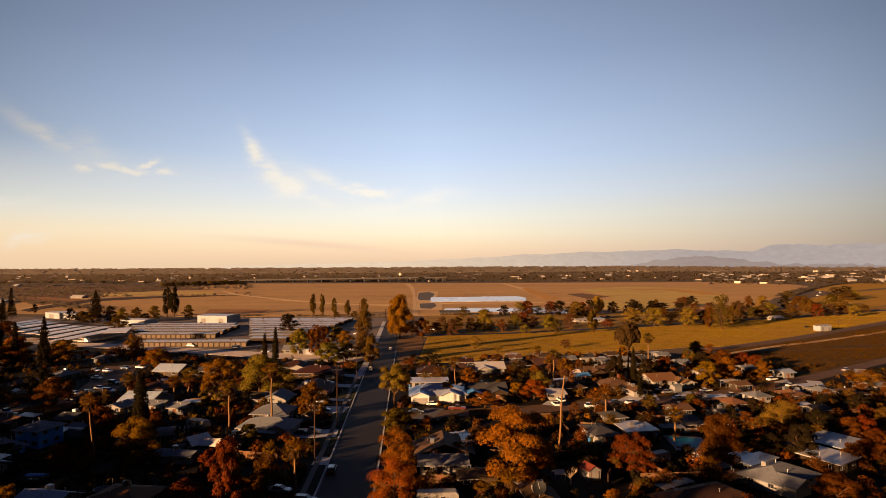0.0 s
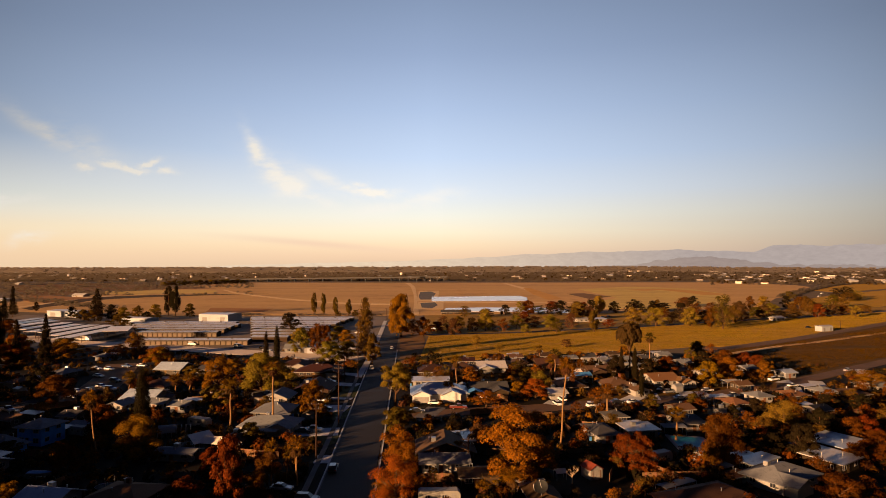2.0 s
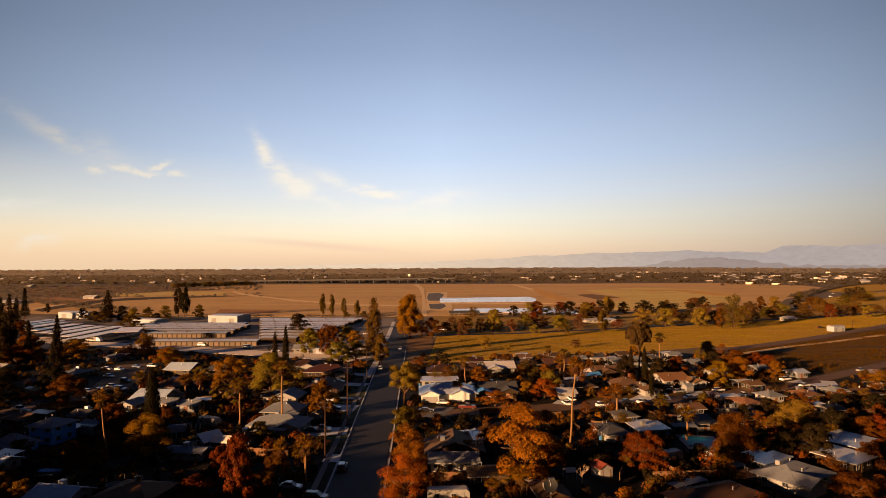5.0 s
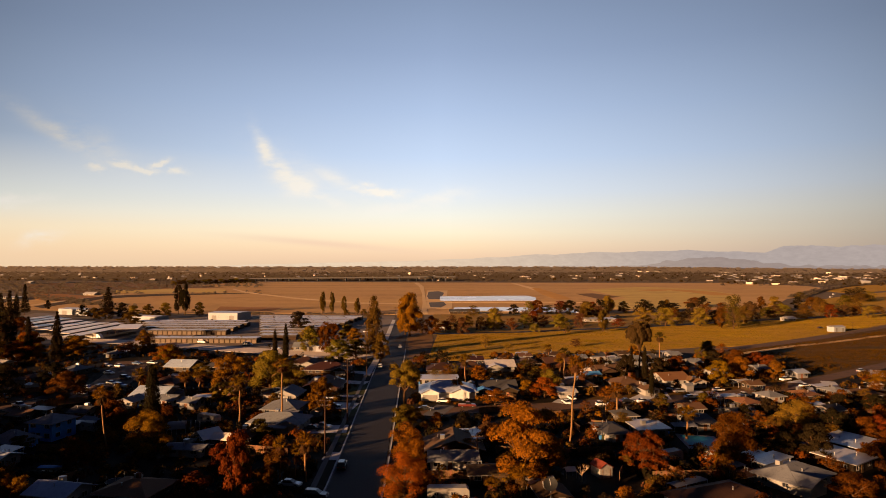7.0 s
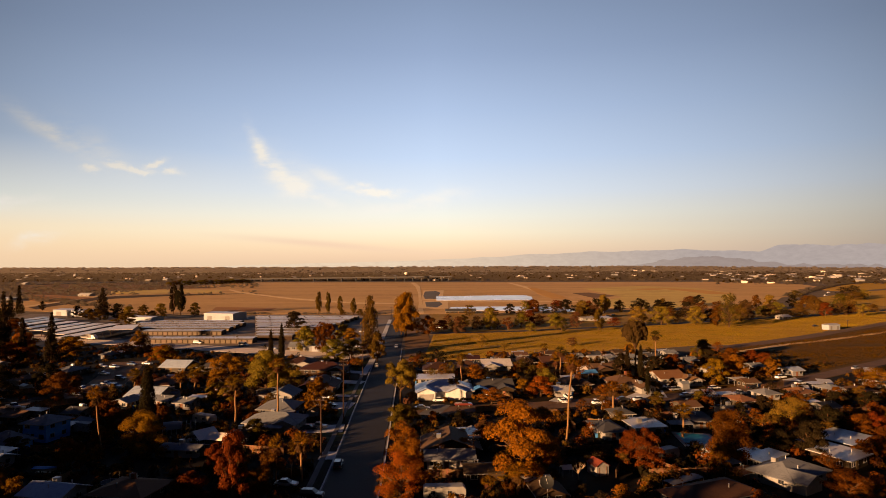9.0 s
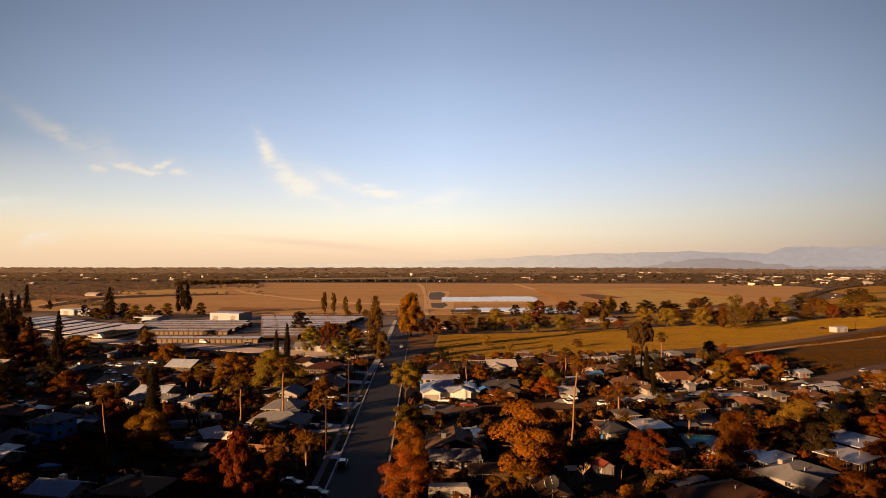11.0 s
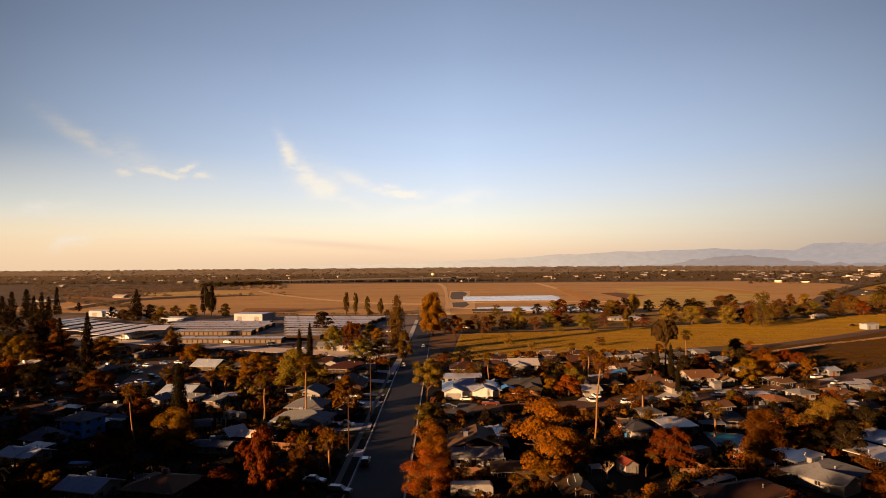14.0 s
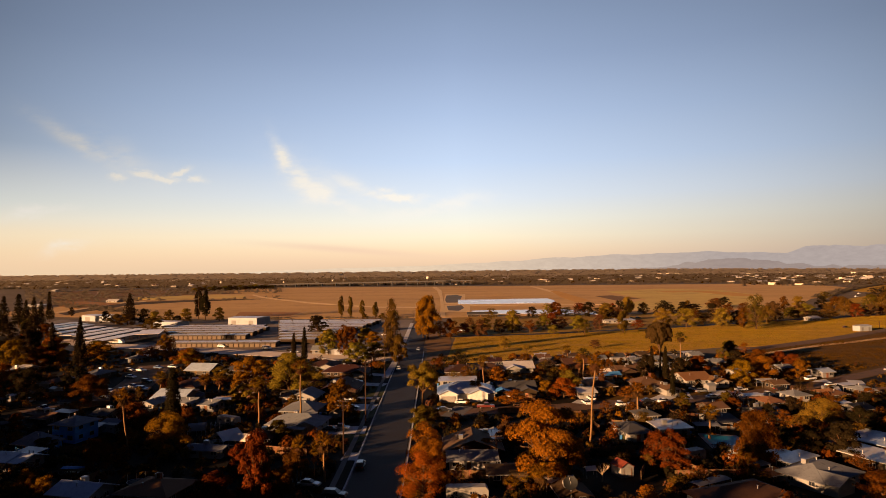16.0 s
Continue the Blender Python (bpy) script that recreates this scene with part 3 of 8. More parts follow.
LEAF_WORDS = {"gold": "golden autumn leaves", "orange": "orange autumn leaves", "rust": "rust-brown leaves", "yellow": "yellow-green leaves",
              "olive": "olive-green leaves", "dark": "dark green foliage", "brown": "brown twigs", "pine": "dark brown-green needles"}


def tree(x, y, h, w, shape, colour, where="among the houses", near=True, seed=0):
    """A tree h metres high and w wide."""
    if colour == "gold" and "park" in where:
        colour = "olive"
    key = (shape, colour, near, seed % 3)
    sc = Matrix.Diagonal((w / 8.0, w / 8.0, h / 10.0, 1))
    m = pose(x, y, 0, 0, 0, (x * 37.7 + y * 13.1) % 360) @ sc
    if key in TREES:
        ob = copy_thing(TREES[key], m)
        ob.matrix_basis = m
    else:
        big = {True: 8000, False: 3200, "mid": 3200, "big": 16000}[near]
        if shape in ("conifer", "cypress"):
            big = int(big * 0.8)
        s, v, f = tree_shape(shape, seed % 3 + 1, big)
        if near is not True:
            cen = v.reshape(-1, 4, 3).mean(1, keepdims=True)
            v = (cen + (v.reshape(-1, 4, 3) - cen) * {False: 1.3, "mid": 1.35, "big": 0.66}[near]).reshape(-1, 3)
        ob = new("tree")
        s.make("trunk", M_BARK, ob, smooth=True)
        mesh_ob("crown", v, f, LEAF[colour], ob, LEAF_WORDS[colour])
        ob.matrix_basis = m
        TREES[key] = ob
    return tagged(ob, f"{TREE_WORDS[shape]} with {LEAF_WORDS[colour]} {where}", "tree")


class Grove:
    """Small filler trees gathered into one mesh a colour: bark and leaves."""

    def __init__(self):
        self.bases, self.sets = {}, {}

    def add(self, x, y, h, w, shape, colour, seed):
        key = (shape, seed % 3)
        if key not in self.bases:
            soup, v, f = tree_shape(shape, seed % 3 + 1, 1300)
            cen = v.reshape(-1, 4, 3).mean(1, keepdims=True)
            v = (cen + (v.reshape(-1, 4, 3) - cen) * 1.8).reshape(-1, 3)
            self.bases[key] = (np.array(soup.v), soup.f, v, f)
        bv, bf, v, f = self.bases[key]
        a = radians((x * 37.7 + y * 13.1) % 360)
        m = np.array([[math.cos(a), -math.sin(a), 0], [math.sin(a), math.cos(a), 0], [0, 0, 1]]) @ np.diag((w / 8.0, w / 8.0, h / 10.0))
        vs, fs, ids, n = self.sets.setdefault(colour, ([], [], [], [0]))
        for pts, faces, k in ((bv, bf, 0), (v, f.tolist(), 1)):
            vs.append(pts @ m.T + np.array((x, y, 0)))
            fs.extend(tuple(n[0] + i for i in q) for q in faces)
            ids.extend([k] * len(faces))
            n[0] += len(pts)

    def make(self, name, label):
        for colour, (vs, fs, ids, _) in self.sets.items():
            tagged(mesh_ob(name, np.concatenate(vs), fs, [M_BARK, LEAF[colour]], mat_ids=ids), f"{label} with {LEAF_WORDS[colour]}", "trees", kind="stuff")


PALMS = {}


def palm(x, y, h, w, colour="gold", lean=0.0):
    """A fan palm with a slender stem, a skirt of dead fronds and a tuft of green ones."""
    hk = max(6, int(round(h / 3.0)) * 3)
    key = (hk, colour)
    m = pose(x, y, 0, 0, lean, (x * 31 + y * 7) % 360 if not lean else 0) @ Matrix.Diagonal((w / 4.0, w / 4.0, h / hk, 1))
    if key in PALMS:
        ob = copy_thing(PALMS[key], m)
        ob.matrix_basis = m
        return ob
    rng = np.random.default_rng(hk)
    ob = new("palm_tree")
    n = 8
    Soup().tube([(0.12 * math.sin(i), 0.08 * math.cos(i * 1.3), -0.3 + (hk - 0.8) * i / n) for i in range(n + 1)],
                [0.22 - 0.08 * i / n for i in range(n + 1)], 8).make("trunk", M_PALM_BARK, ob, smooth=True)
    # Gold crown fronds carry the evening sunlight in their leaf colour.
    for name, count, lo, hi, ln, mat, lab in (("crown", 46, -0.15, 1.35, 1.0, LEAF["olive"] if colour == "olive" else LEAF["gold"], "sunlit fan fronds"),
                                              ("skirt", 40, -1.45, -0.5, 0.72, LEAF["brown"], "hanging dead fronds")):
        v, f = [], []
        for i in range(count):
            an = i * 2.399 + rng.random() * 0.4
            elv = lo + (hi - lo) * rng.random()
            L = 2.1 * ln * (0.8 + 0.35 * rng.random())
            d = Vector((math.cos(an) * math.cos(elv), math.sin(an) * math.cos(elv), math.sin(elv)))
            side = d.cross(Vector((0, 0, 1))).normalized()
            base = Vector((0, 0, hk - 0.75 - (0.9 * rng.random() if name == "skirt" else 0)))
            hub = base + d * L * 0.5
            # a fan of blades from the stalk's end
            for k in range(-3, 4):
                t = (d * math.cos(k * 0.33) + side * math.sin(k * 0.33)).normalized()
                drop = Vector((0, 0, -0.22 * L * (0.5 + 0.25 * abs(k))))
                q = t.cross(Vector((0, 0, 1))).normalized() * 0.09
                nn = len(v)
                mid = hub + t * L * 0.3
                v += [tuple(hub), tuple(mid + q), tuple(hub + t * L * 0.62 + drop), tuple(mid - q)]
                f.append((nn, nn + 1, nn + 2, nn + 3))
            nn = len(v)
            v += [tuple(base - side * 0.03), tuple(base + side * 0.03), tuple(hub + side * 0.02), tuple(hub - side * 0.02)]
            f.append((nn, nn + 1, nn + 2, nn + 3))
        mesh_ob(name, v, f, mat, ob, lab)
    ob.matrix_basis = m
    PALMS[key] = ob
    return tagged(ob, "tall fan palm with a shaggy skirt of dead fronds", "palm tree")


# ---- houses ----
HOUSES = []


def window(parent, x, z, w, h, face_y, sgn, axis="x"):
    """A framed pane on a wall; face_y is the wall's outer plane, sgn its outward side."""
    fr, pn = Soup(), Soup()
    t = 0.09
    for dx, dz, sw, sh in ((0, h / 2, w + t, t), (0, -h / 2, w + t, t), (-w / 2, 0, t, h - t), (w / 2, 0, t, h - t), (0, 0, 0.05, h - t)):
        c, s = (x + dx, face_y + sgn * 0.03, z + dz), (sw, 0.10, sh)
        if axis == "y":
            c, s = (face_y + sgn * 0.03, x + dx, z + dz), (0.10, sw, sh)
        fr.box(c, s)
    c, s = (x, face_y + sgn * 0.012, z), (w, 0.03, h)
    if axis == "y":
        c, s = (face_y + sgn * 0.012, x, z), (0.03, w, h)
    pn.box(c, s)
    o = fr.make("window", M_WHITE, parent)
    pn.make("pane", M_GLASS, o)
    return o


def roof_mesh(w, d, eave, rise, kind, over=0.5, t=0.16):
    """A solid roof over a w x d plan (ridge along x), with its eaves."""
    W, D = w / 2 + over, d / 2 + over
    z0, z1 = eave - over * rise / (d / 2), eave + rise
    if kind == "gable":
        top = [(-W, -D, z0), (W, -D, z0), (W, 0, z1), (-W, 0, z1), (-W, D, z0), (W, D, z0)]
        f = [(0, 1, 2, 3), (3, 2, 5, 4)]
    elif kind == "hip":
        k = max(W - D, 0.3)
        top = [(-W, -D, z0), (W, -D, z0), (k, 0, z1), (-k, 0, z1), (-W, D, z0), (W, D, z0)]
        f = [(0, 1, 2, 3), (3, 2, 5, 4), (1, 5, 2), (4, 0, 3)]
    else:
        top = [(-W, -D, eave), (W, -D, eave), (W, D, eave + rise), (-W, D, eave + rise)]
        f = [(0, 1, 2, 3)]
    n = len(top)
    v = top + [(x, y, z - t) for x, y, z in top]
    faces = list(f) + [tuple(n + i for i in reversed(q)) for q in f]
    edges = {}
    for q in f:
        for i in range(len(q)):
            e = (q[i], q[(i + 1) % len(q)])
            edges[e] = 1
    for a, b in edges:
        if (b, a) not in edges:
            faces.append((b, a, a + n, b + n))
    return v, faces


def house_wing(ob, side, w, d, h, out, wall, roof, slope):
    """A front wing under its own gable that runs back into the main roof."""
    cx, ww, ov = side * (w / 2 - 3.0), 5.8, 0.5
    y0, y1 = -d / 2 - out, -d / 2 - 0.01
    wr = ww / 2 * min(slope, 0.42)
    s = Soup().prism([(cx - ww / 2, y0), (cx + ww / 2, y0), (cx + ww / 2, y1), (cx - ww / 2, y1)], -0.2, h - 0.16)
    n = len(s.v)
    for yy in (y0, y0 + 0.12):
        s.v += [(cx - ww / 2, yy, h - 0.17), (cx + ww / 2, yy, h - 0.17), (cx, yy, h + wr - 0.2)]
    s.f += [(n, n + 1, n + 2), (n + 5, n + 4, n + 3), (n + 1, n + 4, n + 5, n + 2), (n + 2, n + 5, n + 3, n)]
    s.make("wing_wall", wall, ob)
    run = wr / max(slope, 0.05)
    W, lo, yf = ww / 2 + ov, h - ov * wr / (ww / 2), y0 - ov
    r = Soup()
    top = [(cx - W, yf, lo), (cx, yf, h + wr), (cx + W, yf, lo), (cx - W, -d / 2 - 0.6, lo), (cx, -d / 2 + run, h + wr), (cx + W, -d / 2 - 0.6, lo)]
    r.v = [(px, py, pz + 0.02) for px, py, pz in top] + [(px, py, pz - 0.14) for px, py, pz in top]
    r.f = [(0, 1, 4, 3), (1, 2, 5, 4), (9, 10, 7, 6), (10, 11, 8, 7), (1, 0, 6, 7), (2, 1, 7, 8), (0, 3, 9, 6), (5, 2, 8, 11), (3, 4, 10, 9), (4, 5, 11, 10)]
    r.make("wing_roof", roof, ob)


def house(x, y, w, d, rz, roof="grey", wall=None, kind="hip", eave=2.45, rise=None, garage=0, storeys=1, where="beside a street", chimney=False, turn=False):
    """A detached house: walls, roof with eaves, door, windows, vents. turn puts the ridge along its depth."""
    wall = wall or M_CREAM
    HOUSES.append((x, y, w, d, rz))
    ob = new("house")
    h = eave * storeys
    if turn:
        w, d, rz = d, w, rz + 90
    rise = rise if rise is not None else min(d, w) * 0.19
    ws = Soup()
    ws.prism([(-w / 2, -d / 2), (w / 2, -d / 2), (w / 2, d / 2), (-w / 2, d / 2)], -0.2, h - 0.16)
    if kind == "gable":
        for sx in (-1, 1):
            n = len(ws.v)
            for xx in (sx * w / 2, sx * (w / 2 - 0.12)):
                ws.v += [(xx, -d / 2, h - 0.18), (xx, d / 2, h - 0.18), (xx, 0, h + rise - 0.2)]
            ws.f += [(n, n + 1, n + 2), (n + 5, n + 4, n + 3), (n, n + 3, n + 4, n + 1), (n + 1, n + 4, n + 5, n + 2), (n + 2, n + 5, n + 3, n)]
    ws.make("wall", wall, ob)
    rv, rf = roof_mesh(w, d, h, rise, kind, 0.75)
    r = mesh_ob("roof", rv, rf, ROOFS[roof], ob)
    # fascia board along the eaves
    ov = 0.75
    zf = h - (ov * rise / (d / 2) if kind != "flat" else 0) - 0.12
    for sy in (-1, 1):
        Soup().box((0, sy * (d / 2 + ov + 0.02), zf + (rise if kind == "flat" and sy > 0 else 0)), (w + 1.5, 0.05, 0.2)).make("fascia", M_WHITE, r)
    rng = random.Random(int(x * 7 + y * 3))
    for _ in range(2):
        vx, vy = rng.uniform(-0.3, 0.3) * w, rng.uniform(0.1, 0.3) * d * rng.choice((-1, 1))
        zz = h + rise * (1 - abs(vy) / (d / 2)) if kind != "flat" else h + rise * 0.5
        Soup().tube([(vx, vy, zz - 0.2), (vx, vy, zz + 0.55), (vx, vy, zz + 0.56), (vx, vy, zz + 0.66)], [0.09, 0.09, 0.17, 0.17], 6).make("roof_vent", M_STEEL, r)
    if chimney:
        cx = rng.uniform(-0.3, 0.3) * w
        Soup().box((cx, d * 0.1, h + rise * 0.8), (0.7, 0.6, rise * 0.8 + 1.0)).box((cx, d * 0.1, h + rise * 1.2 + 0.52), (0.85, 0.75, 0.12)).make("chimney", M_BRICK, ob)
    if rng.random() < 0.4:
        Soup().box((-0.1 * w, 0.22 * d, h + rise * 0.55 + 0.45), (1.1, 1.0, 0.9)).box((-0.1 * w, 0.22 * d, h + rise * 0.55 + 0.93), (1.15, 1.05, 0.06)).make("roof_cooler", M_STEEL, ob)
    wing = 2.6 if w > 10.5 and not turn and storeys == 1 and kind != "flat" and (garage or rng.random() < 0.5) else 0
    if wing:
        house_wing(ob, garage or rng.choice((-1, 1)), w, d, h, wing, wall, ROOFS[roof], rise / (d / 2))
    gx = None
    if garage:
        gx = garage * (w / 2 - 3.0)
        fy = -d / 2 - (wing if not turn else 0)
        g = Soup().box((gx, fy - 0.02, 1.02), (4.7, 0.1, 2.04))
        for k in range(4):
            g.box((gx, fy - 0.085, 0.28 + 0.5 * k), (4.5, 0.04, 0.43))
        g.make("garage_door", M_WHITE, ob, "white sectional garage door")
    dx = -0.08 * w if not gx or gx > 0 else 0.12 * w
    dr = Soup().box((dx, -d / 2 - 0.02, 1.02), (0.95, 0.1, 2.04)).make("door", M_WOOD, ob)
    Soup().box((dx + 0.36, -d / 2 - 0.1, 1.0), (0.06, 0.07, 0.14)).make("handle", M_STEEL, dr)
    for st in range(storeys):
        zc = 1.45 + eave * st
        for fx in (-0.36, -0.2, 0.3) if w > 9 else (-0.3, 0.3):
            if st == 0 and gx is not None and abs(fx * w - gx) < 3.4:
                continue
            if st == 0 and abs(fx * w - dx) < 1.4:
                continue
            window(ob, fx * w, zc, 1.5, 1.1, -d / 2, -1)
        for fy in (-0.25, 0.22):
            window(ob, fy * d, zc, 1.2, 1.0, w / 2, 1, "y")
            window(ob, fy * d, zc, 1.2, 1.0, -w / 2, -1, "y")
    place(ob, x, y, rz)
    words = {"grey": "grey shingle", "blue": "blue-grey shingle", "dark": "charcoal shingle", "brown": "brown shingle", "red": "red-brown tile", "tan": "tan shingle", "orange": "orange-brown", "white": "white flat"}
    wn = wall.name.split("_")
    st = "two-storey" if storeys > 1 else "single-storey"
    return tagged(ob, f"{st} {wn[0]} house with a {words[roof]} roof {where}", "house")


# ---- vehicles ----
CARS = {}


def car_shape(kind):
    """Side outline (x along the car, z up) of body and cabin."""
    if kind == "pickup":
        return 5.4, 1.95, [(-2.7, 0.45), (-2.7, 1.05), (-0.5, 1.08), (0.0, 1.08), (1.2, 1.08), (2.55, 0.98), (2.7, 0.75), (2.7, 0.42)], [(-0.55, 1.06), (-0.45, 1.75), (0.75, 1.78), (1.35, 1.06)]
    if kind == "van":
        return 5.2, 2.0, [(-2.6, 0.42), (-2.6, 1.15), (1.6, 1.15), (2.5, 0.95), (2.6, 0.7), (2.6, 0.42)], [(-2.55, 1.13), (-2.45, 2.0), (1.0, 2.02), (1.75, 1.13)]
    if kind == "suv":
        return 4.7, 1.9, [(-2.35, 0.42), (-2.32, 1.05), (1.1, 1.08), (2.25, 0.95), (2.35, 0.7), (2.35, 0.4)], [(-2.28, 1.03), (-1.95, 1.66), (0.3, 1.7), (1.15, 1.05)]
    return 4.6, 1.8, [(-2.3, 0.38), (-2.28, 0.88), (-1.7, 0.95), (1.0, 0.93), (2.1, 0.78), (2.3, 0.6), (2.3, 0.36)], [(-1.75, 0.92), (-1.1, 1.42), (0.25, 1.44), (1.1, 0.91)]


def car(x, y, rz, kind="sedan", paint="white", where="parked on a driveway"):
    key = (kind, paint)
    m = pose(x, y, 0.02, 0, 0, rz)
    if key in CARS:
        return tagged(copy_thing(CARS[key], m), f"{paint} {kind} {where}")
    L, W, low, cab = car_shape(kind)
    ob = new("car")

    def loft(out, w0, w1, name, mat, parent):
        n = len(out)
        zt = max(z for _, z in out)
        zb = min(z for _, z in out)
        v, f = [], []
        for side in (-1, 1):
            for px, pz in out:
                k = (pz - zb) / max(zt - zb, 1e-3)
                v.append((px, side * (w0 + (w1 - w0) * k) / 2, pz))
        f += [tuple(range(n)), tuple(reversed(range(n, 2 * n)))]
        f += [(i, i + n, (i + 1) % n + n, (i + 1) % n) for i in range(n)]
        bm = bmesh.new()
        vs = [bm.verts.new(p) for p in v]
        for q in f:
            bm.faces.new([vs[i] for i in q])
        bmesh.ops.recalc_face_normals(bm, faces=bm.faces)
        bmesh.ops.bevel(bm, geom=list(bm.edges), offset=0.07, segments=2, affect="EDGES", clamp_overlap=True)
        me = bpy.data.meshes.new(name)
        bm.to_mesh(me)
        bm.free()
        me.materials.append(mat)
        o = new(name, me)
        o.parent = parent
        return o

    body = loft(low, W * 0.96, W, "body", PAINT[paint], ob)
    loft(cab, W * 0.94, W * 0.72, "cabin", M_GLASS, ob)
    xs = [p[0] for p in cab]
    Soup().box(((cab[1][0] + cab[2][0]) / 2, 0, cab[1][1] + 0.015), (abs(cab[2][0] - cab[1][0]) * 0.96, W * 0.68, 0.06)).make("roof", PAINT[paint], ob)
    for sx in (-1, 1):
        for sy in (-1, 1):
            cx, cy = sx * L * 0.31, sy * (W / 2 - 0.12)
            ty = Soup().tube([(cx, cy - 0.12, 0.33), (cx, cy + 0.12, 0.33)], [0.33, 0.33], 14).make("wheel", M_TYRE, ob, "black tyre")
            Soup().tube([(cx, cy + sy * 0.10, 0.33), (cx, cy + sy * 0.135, 0.33)], [0.2, 0.18], 10).make("rim", M_STEEL, ty)
            zl = 0.72
            Soup().box((sx * (L / 2 - 0.02), sy * (W / 2 - 0.32), zl), (0.10, 0.42, 0.16)).make("headlight" if sx > 0 else "tail_light", M_LAMP_W if sx > 0 else M_LAMP_R, ob)
    for sx in (-1, 1):
        Soup().box((sx * (L / 2), 0, 0.48), (0.14, W * 0.9, 0.2)).make("bumper", PAINT[paint], body)
    ob.matrix_basis = m
    CARS[key] = ob
    return tagged(ob, f"{paint} {kind} {where}", "car")


# ---- street furniture and yard things ----
def utility_pole(x, y, h, rz=3.0, arms=1, where="standing beside the street"):
    ob = new("utility_pole")
    Soup().tube([(0, 0, -0.3), (0, 0, h * 0.5), (0, 0, h)], [0.2, 0.17, 0.13], 8).make("pole", M_POLE, ob, smooth=True)
    for k in range(arms):
        z = h - 0.5 - 1.1 * k
        a = Soup().box((0, -0.16, z), (2.6, 0.12, 0.14)).make("crossarm", M_POLE, ob)
        for px in (-1.15, -0.5, 0.5, 1.15):
            Soup().tube([(px, -0.16, z + 0.07), (px, -0.16, z + 0.27)], [0.05, 0.035], 6).make("insulator", M_STEEL, a)
    place(ob, x, y, rz)
    return tagged(ob, f"brown wooden utility pole with crossarms {where}", "utility pole")


def cables(a, b, h1, h2, name="overhead_cable"):
    s = Soup()
    for off in (-1.15, -0.5, 0.5, 1.15):
        pts = []
        for i in range(9):
            t = i / 8
            pts.append((a[0] + (b[0] - a[0]) * t + off, a[1] + (b[1] - a[1]) * t - 0.16, h1 + (h2 - h1) * t - 4 * 0.9 * t * (1 - t)))
        s.tube(pts, [0.022] * 9, 4)
    return tagged(s.make(name, M_TYRE), "black overhead cables sagging between wooden poles", "cable")


def fence(x0, y0, x1, y1, h=1.8):
    """A board fence between two points: posts, rails, and a board panel for each bay."""
    ob = new("fence")
    L = math.hypot(x1 - x0, y1 - y0)
    n = max(1, int(L / 2.4))
    bay = L / n
    one = Soup().box((0, 0, 0), (bay / 6 * 0.93, 0.03, h)).make("board", M_WOOD, ob)
    one.location = (0.02, 0.03, h / 2)
    board = one.data
    for i in range(n):
        Soup().box(((i + 0.5) * bay, 0.05, h * 0.75), (bay, 0.04, 0.09)).make("rail", M_WOOD, ob)
        for j in range(6):
            o = new("board", board)
            o.parent = ob
            o.location = ((i + (j + 0.5) / 6) * bay, 0.012 * (j % 2), h / 2 + 0.03 * ((j * 7 + i) % 3))
    for i in range(n + 1):
        Soup().box((i * bay, 0.08, h / 2), (0.1, 0.1, h + 0.1)).make("post", M_WOOD, ob)
    place(ob, x0, y0, math.degrees(math.atan2(y1 - y0, x1 - x0)))
    return tagged(ob, "weathered brown board fence around a back yard", "fence")


def canopy(x, y, w, d, rz, h=2.6, mat=None, label="white peaked fabric canopy on thin steel legs", peak=1.0):
    ob = new("canopy")
    t = Soup()
    W, D = w / 2, d / 2
    top = [(-W, -D, h), (W, -D, h), (W, 0, h + peak), (-W, 0, h + peak), (-W, D, h), (W, D, h)]
    n = 6
    t.v = top + [(a, b, c - 0.05) for a, b, c in top]
    t.f = [(0, 1, 2, 3), (3, 2, 5, 4), (9, 8, 7, 6), (10, 11, 8, 9), (1, 0, 6, 7), (4, 5, 11, 10), (0, 3, 9, 6), (3, 4, 10, 9), (2, 1, 7, 8), (5, 2, 8, 11)]
    t.make("cover", mat or M_CANOPY, ob)
    for sx in (-1, 1):
        for sy in (-1, 1):
            Soup().tube([(sx * (W - 0.1), sy * (D - 0.1), 0), (sx * (W - 0.1), sy * (D - 0.1), h - 0.02)], [0.05, 0.05], 6).make("leg", M_STEEL, ob)
    place(ob, x, y, rz)
    return tagged(ob, label, "canopy")


def shed(x, y, w, d, rz, h=2.2, roof="red", wall=None, rise=0.9, label="small garden shed with a pitched roof in a back yard"):
    ob = new("shed")
    wall = wall or M_WHITE
    ws = Soup().prism([(-w / 2, -d / 2), (w / 2, -d / 2), (w / 2, d / 2), (-w / 2, d / 2)], -0.1, h - 0.16)
    for sx in (-1, 1):
        n = len(ws.v)
        for xx in (sx * w / 2, sx * (w / 2 - 0.1)):
            ws.v += [(xx, -d / 2, h - 0.18), (xx, d / 2, h - 0.18), (xx, 0, h + rise - 0.2)]
        ws.f += [(n, n + 1, n + 2), (n + 5, n + 4, n + 3), (n, n + 3, n + 4, n + 1)]
    ws.make("wall", wall, ob)
    v, f = roof_mesh(w, d, h, rise, "gable", 0.2, 0.1)
    mesh_ob("roof", v, f, ROOFS[roof], ob)
    for k in (-1, 1):
        Soup().box((w / 2 + 0.03, k * 0.45, 0.95), (0.06, 0.85, 1.9)).make("door", wall, ob)
        Soup().box((w / 2 + 0.07, k * 0.9, 0.95), (0.05, 0.08, 1.95)).make("door_trim", M_WOOD, ob)
    place(ob, x, y, rz)
    return tagged(ob, label, "shed")


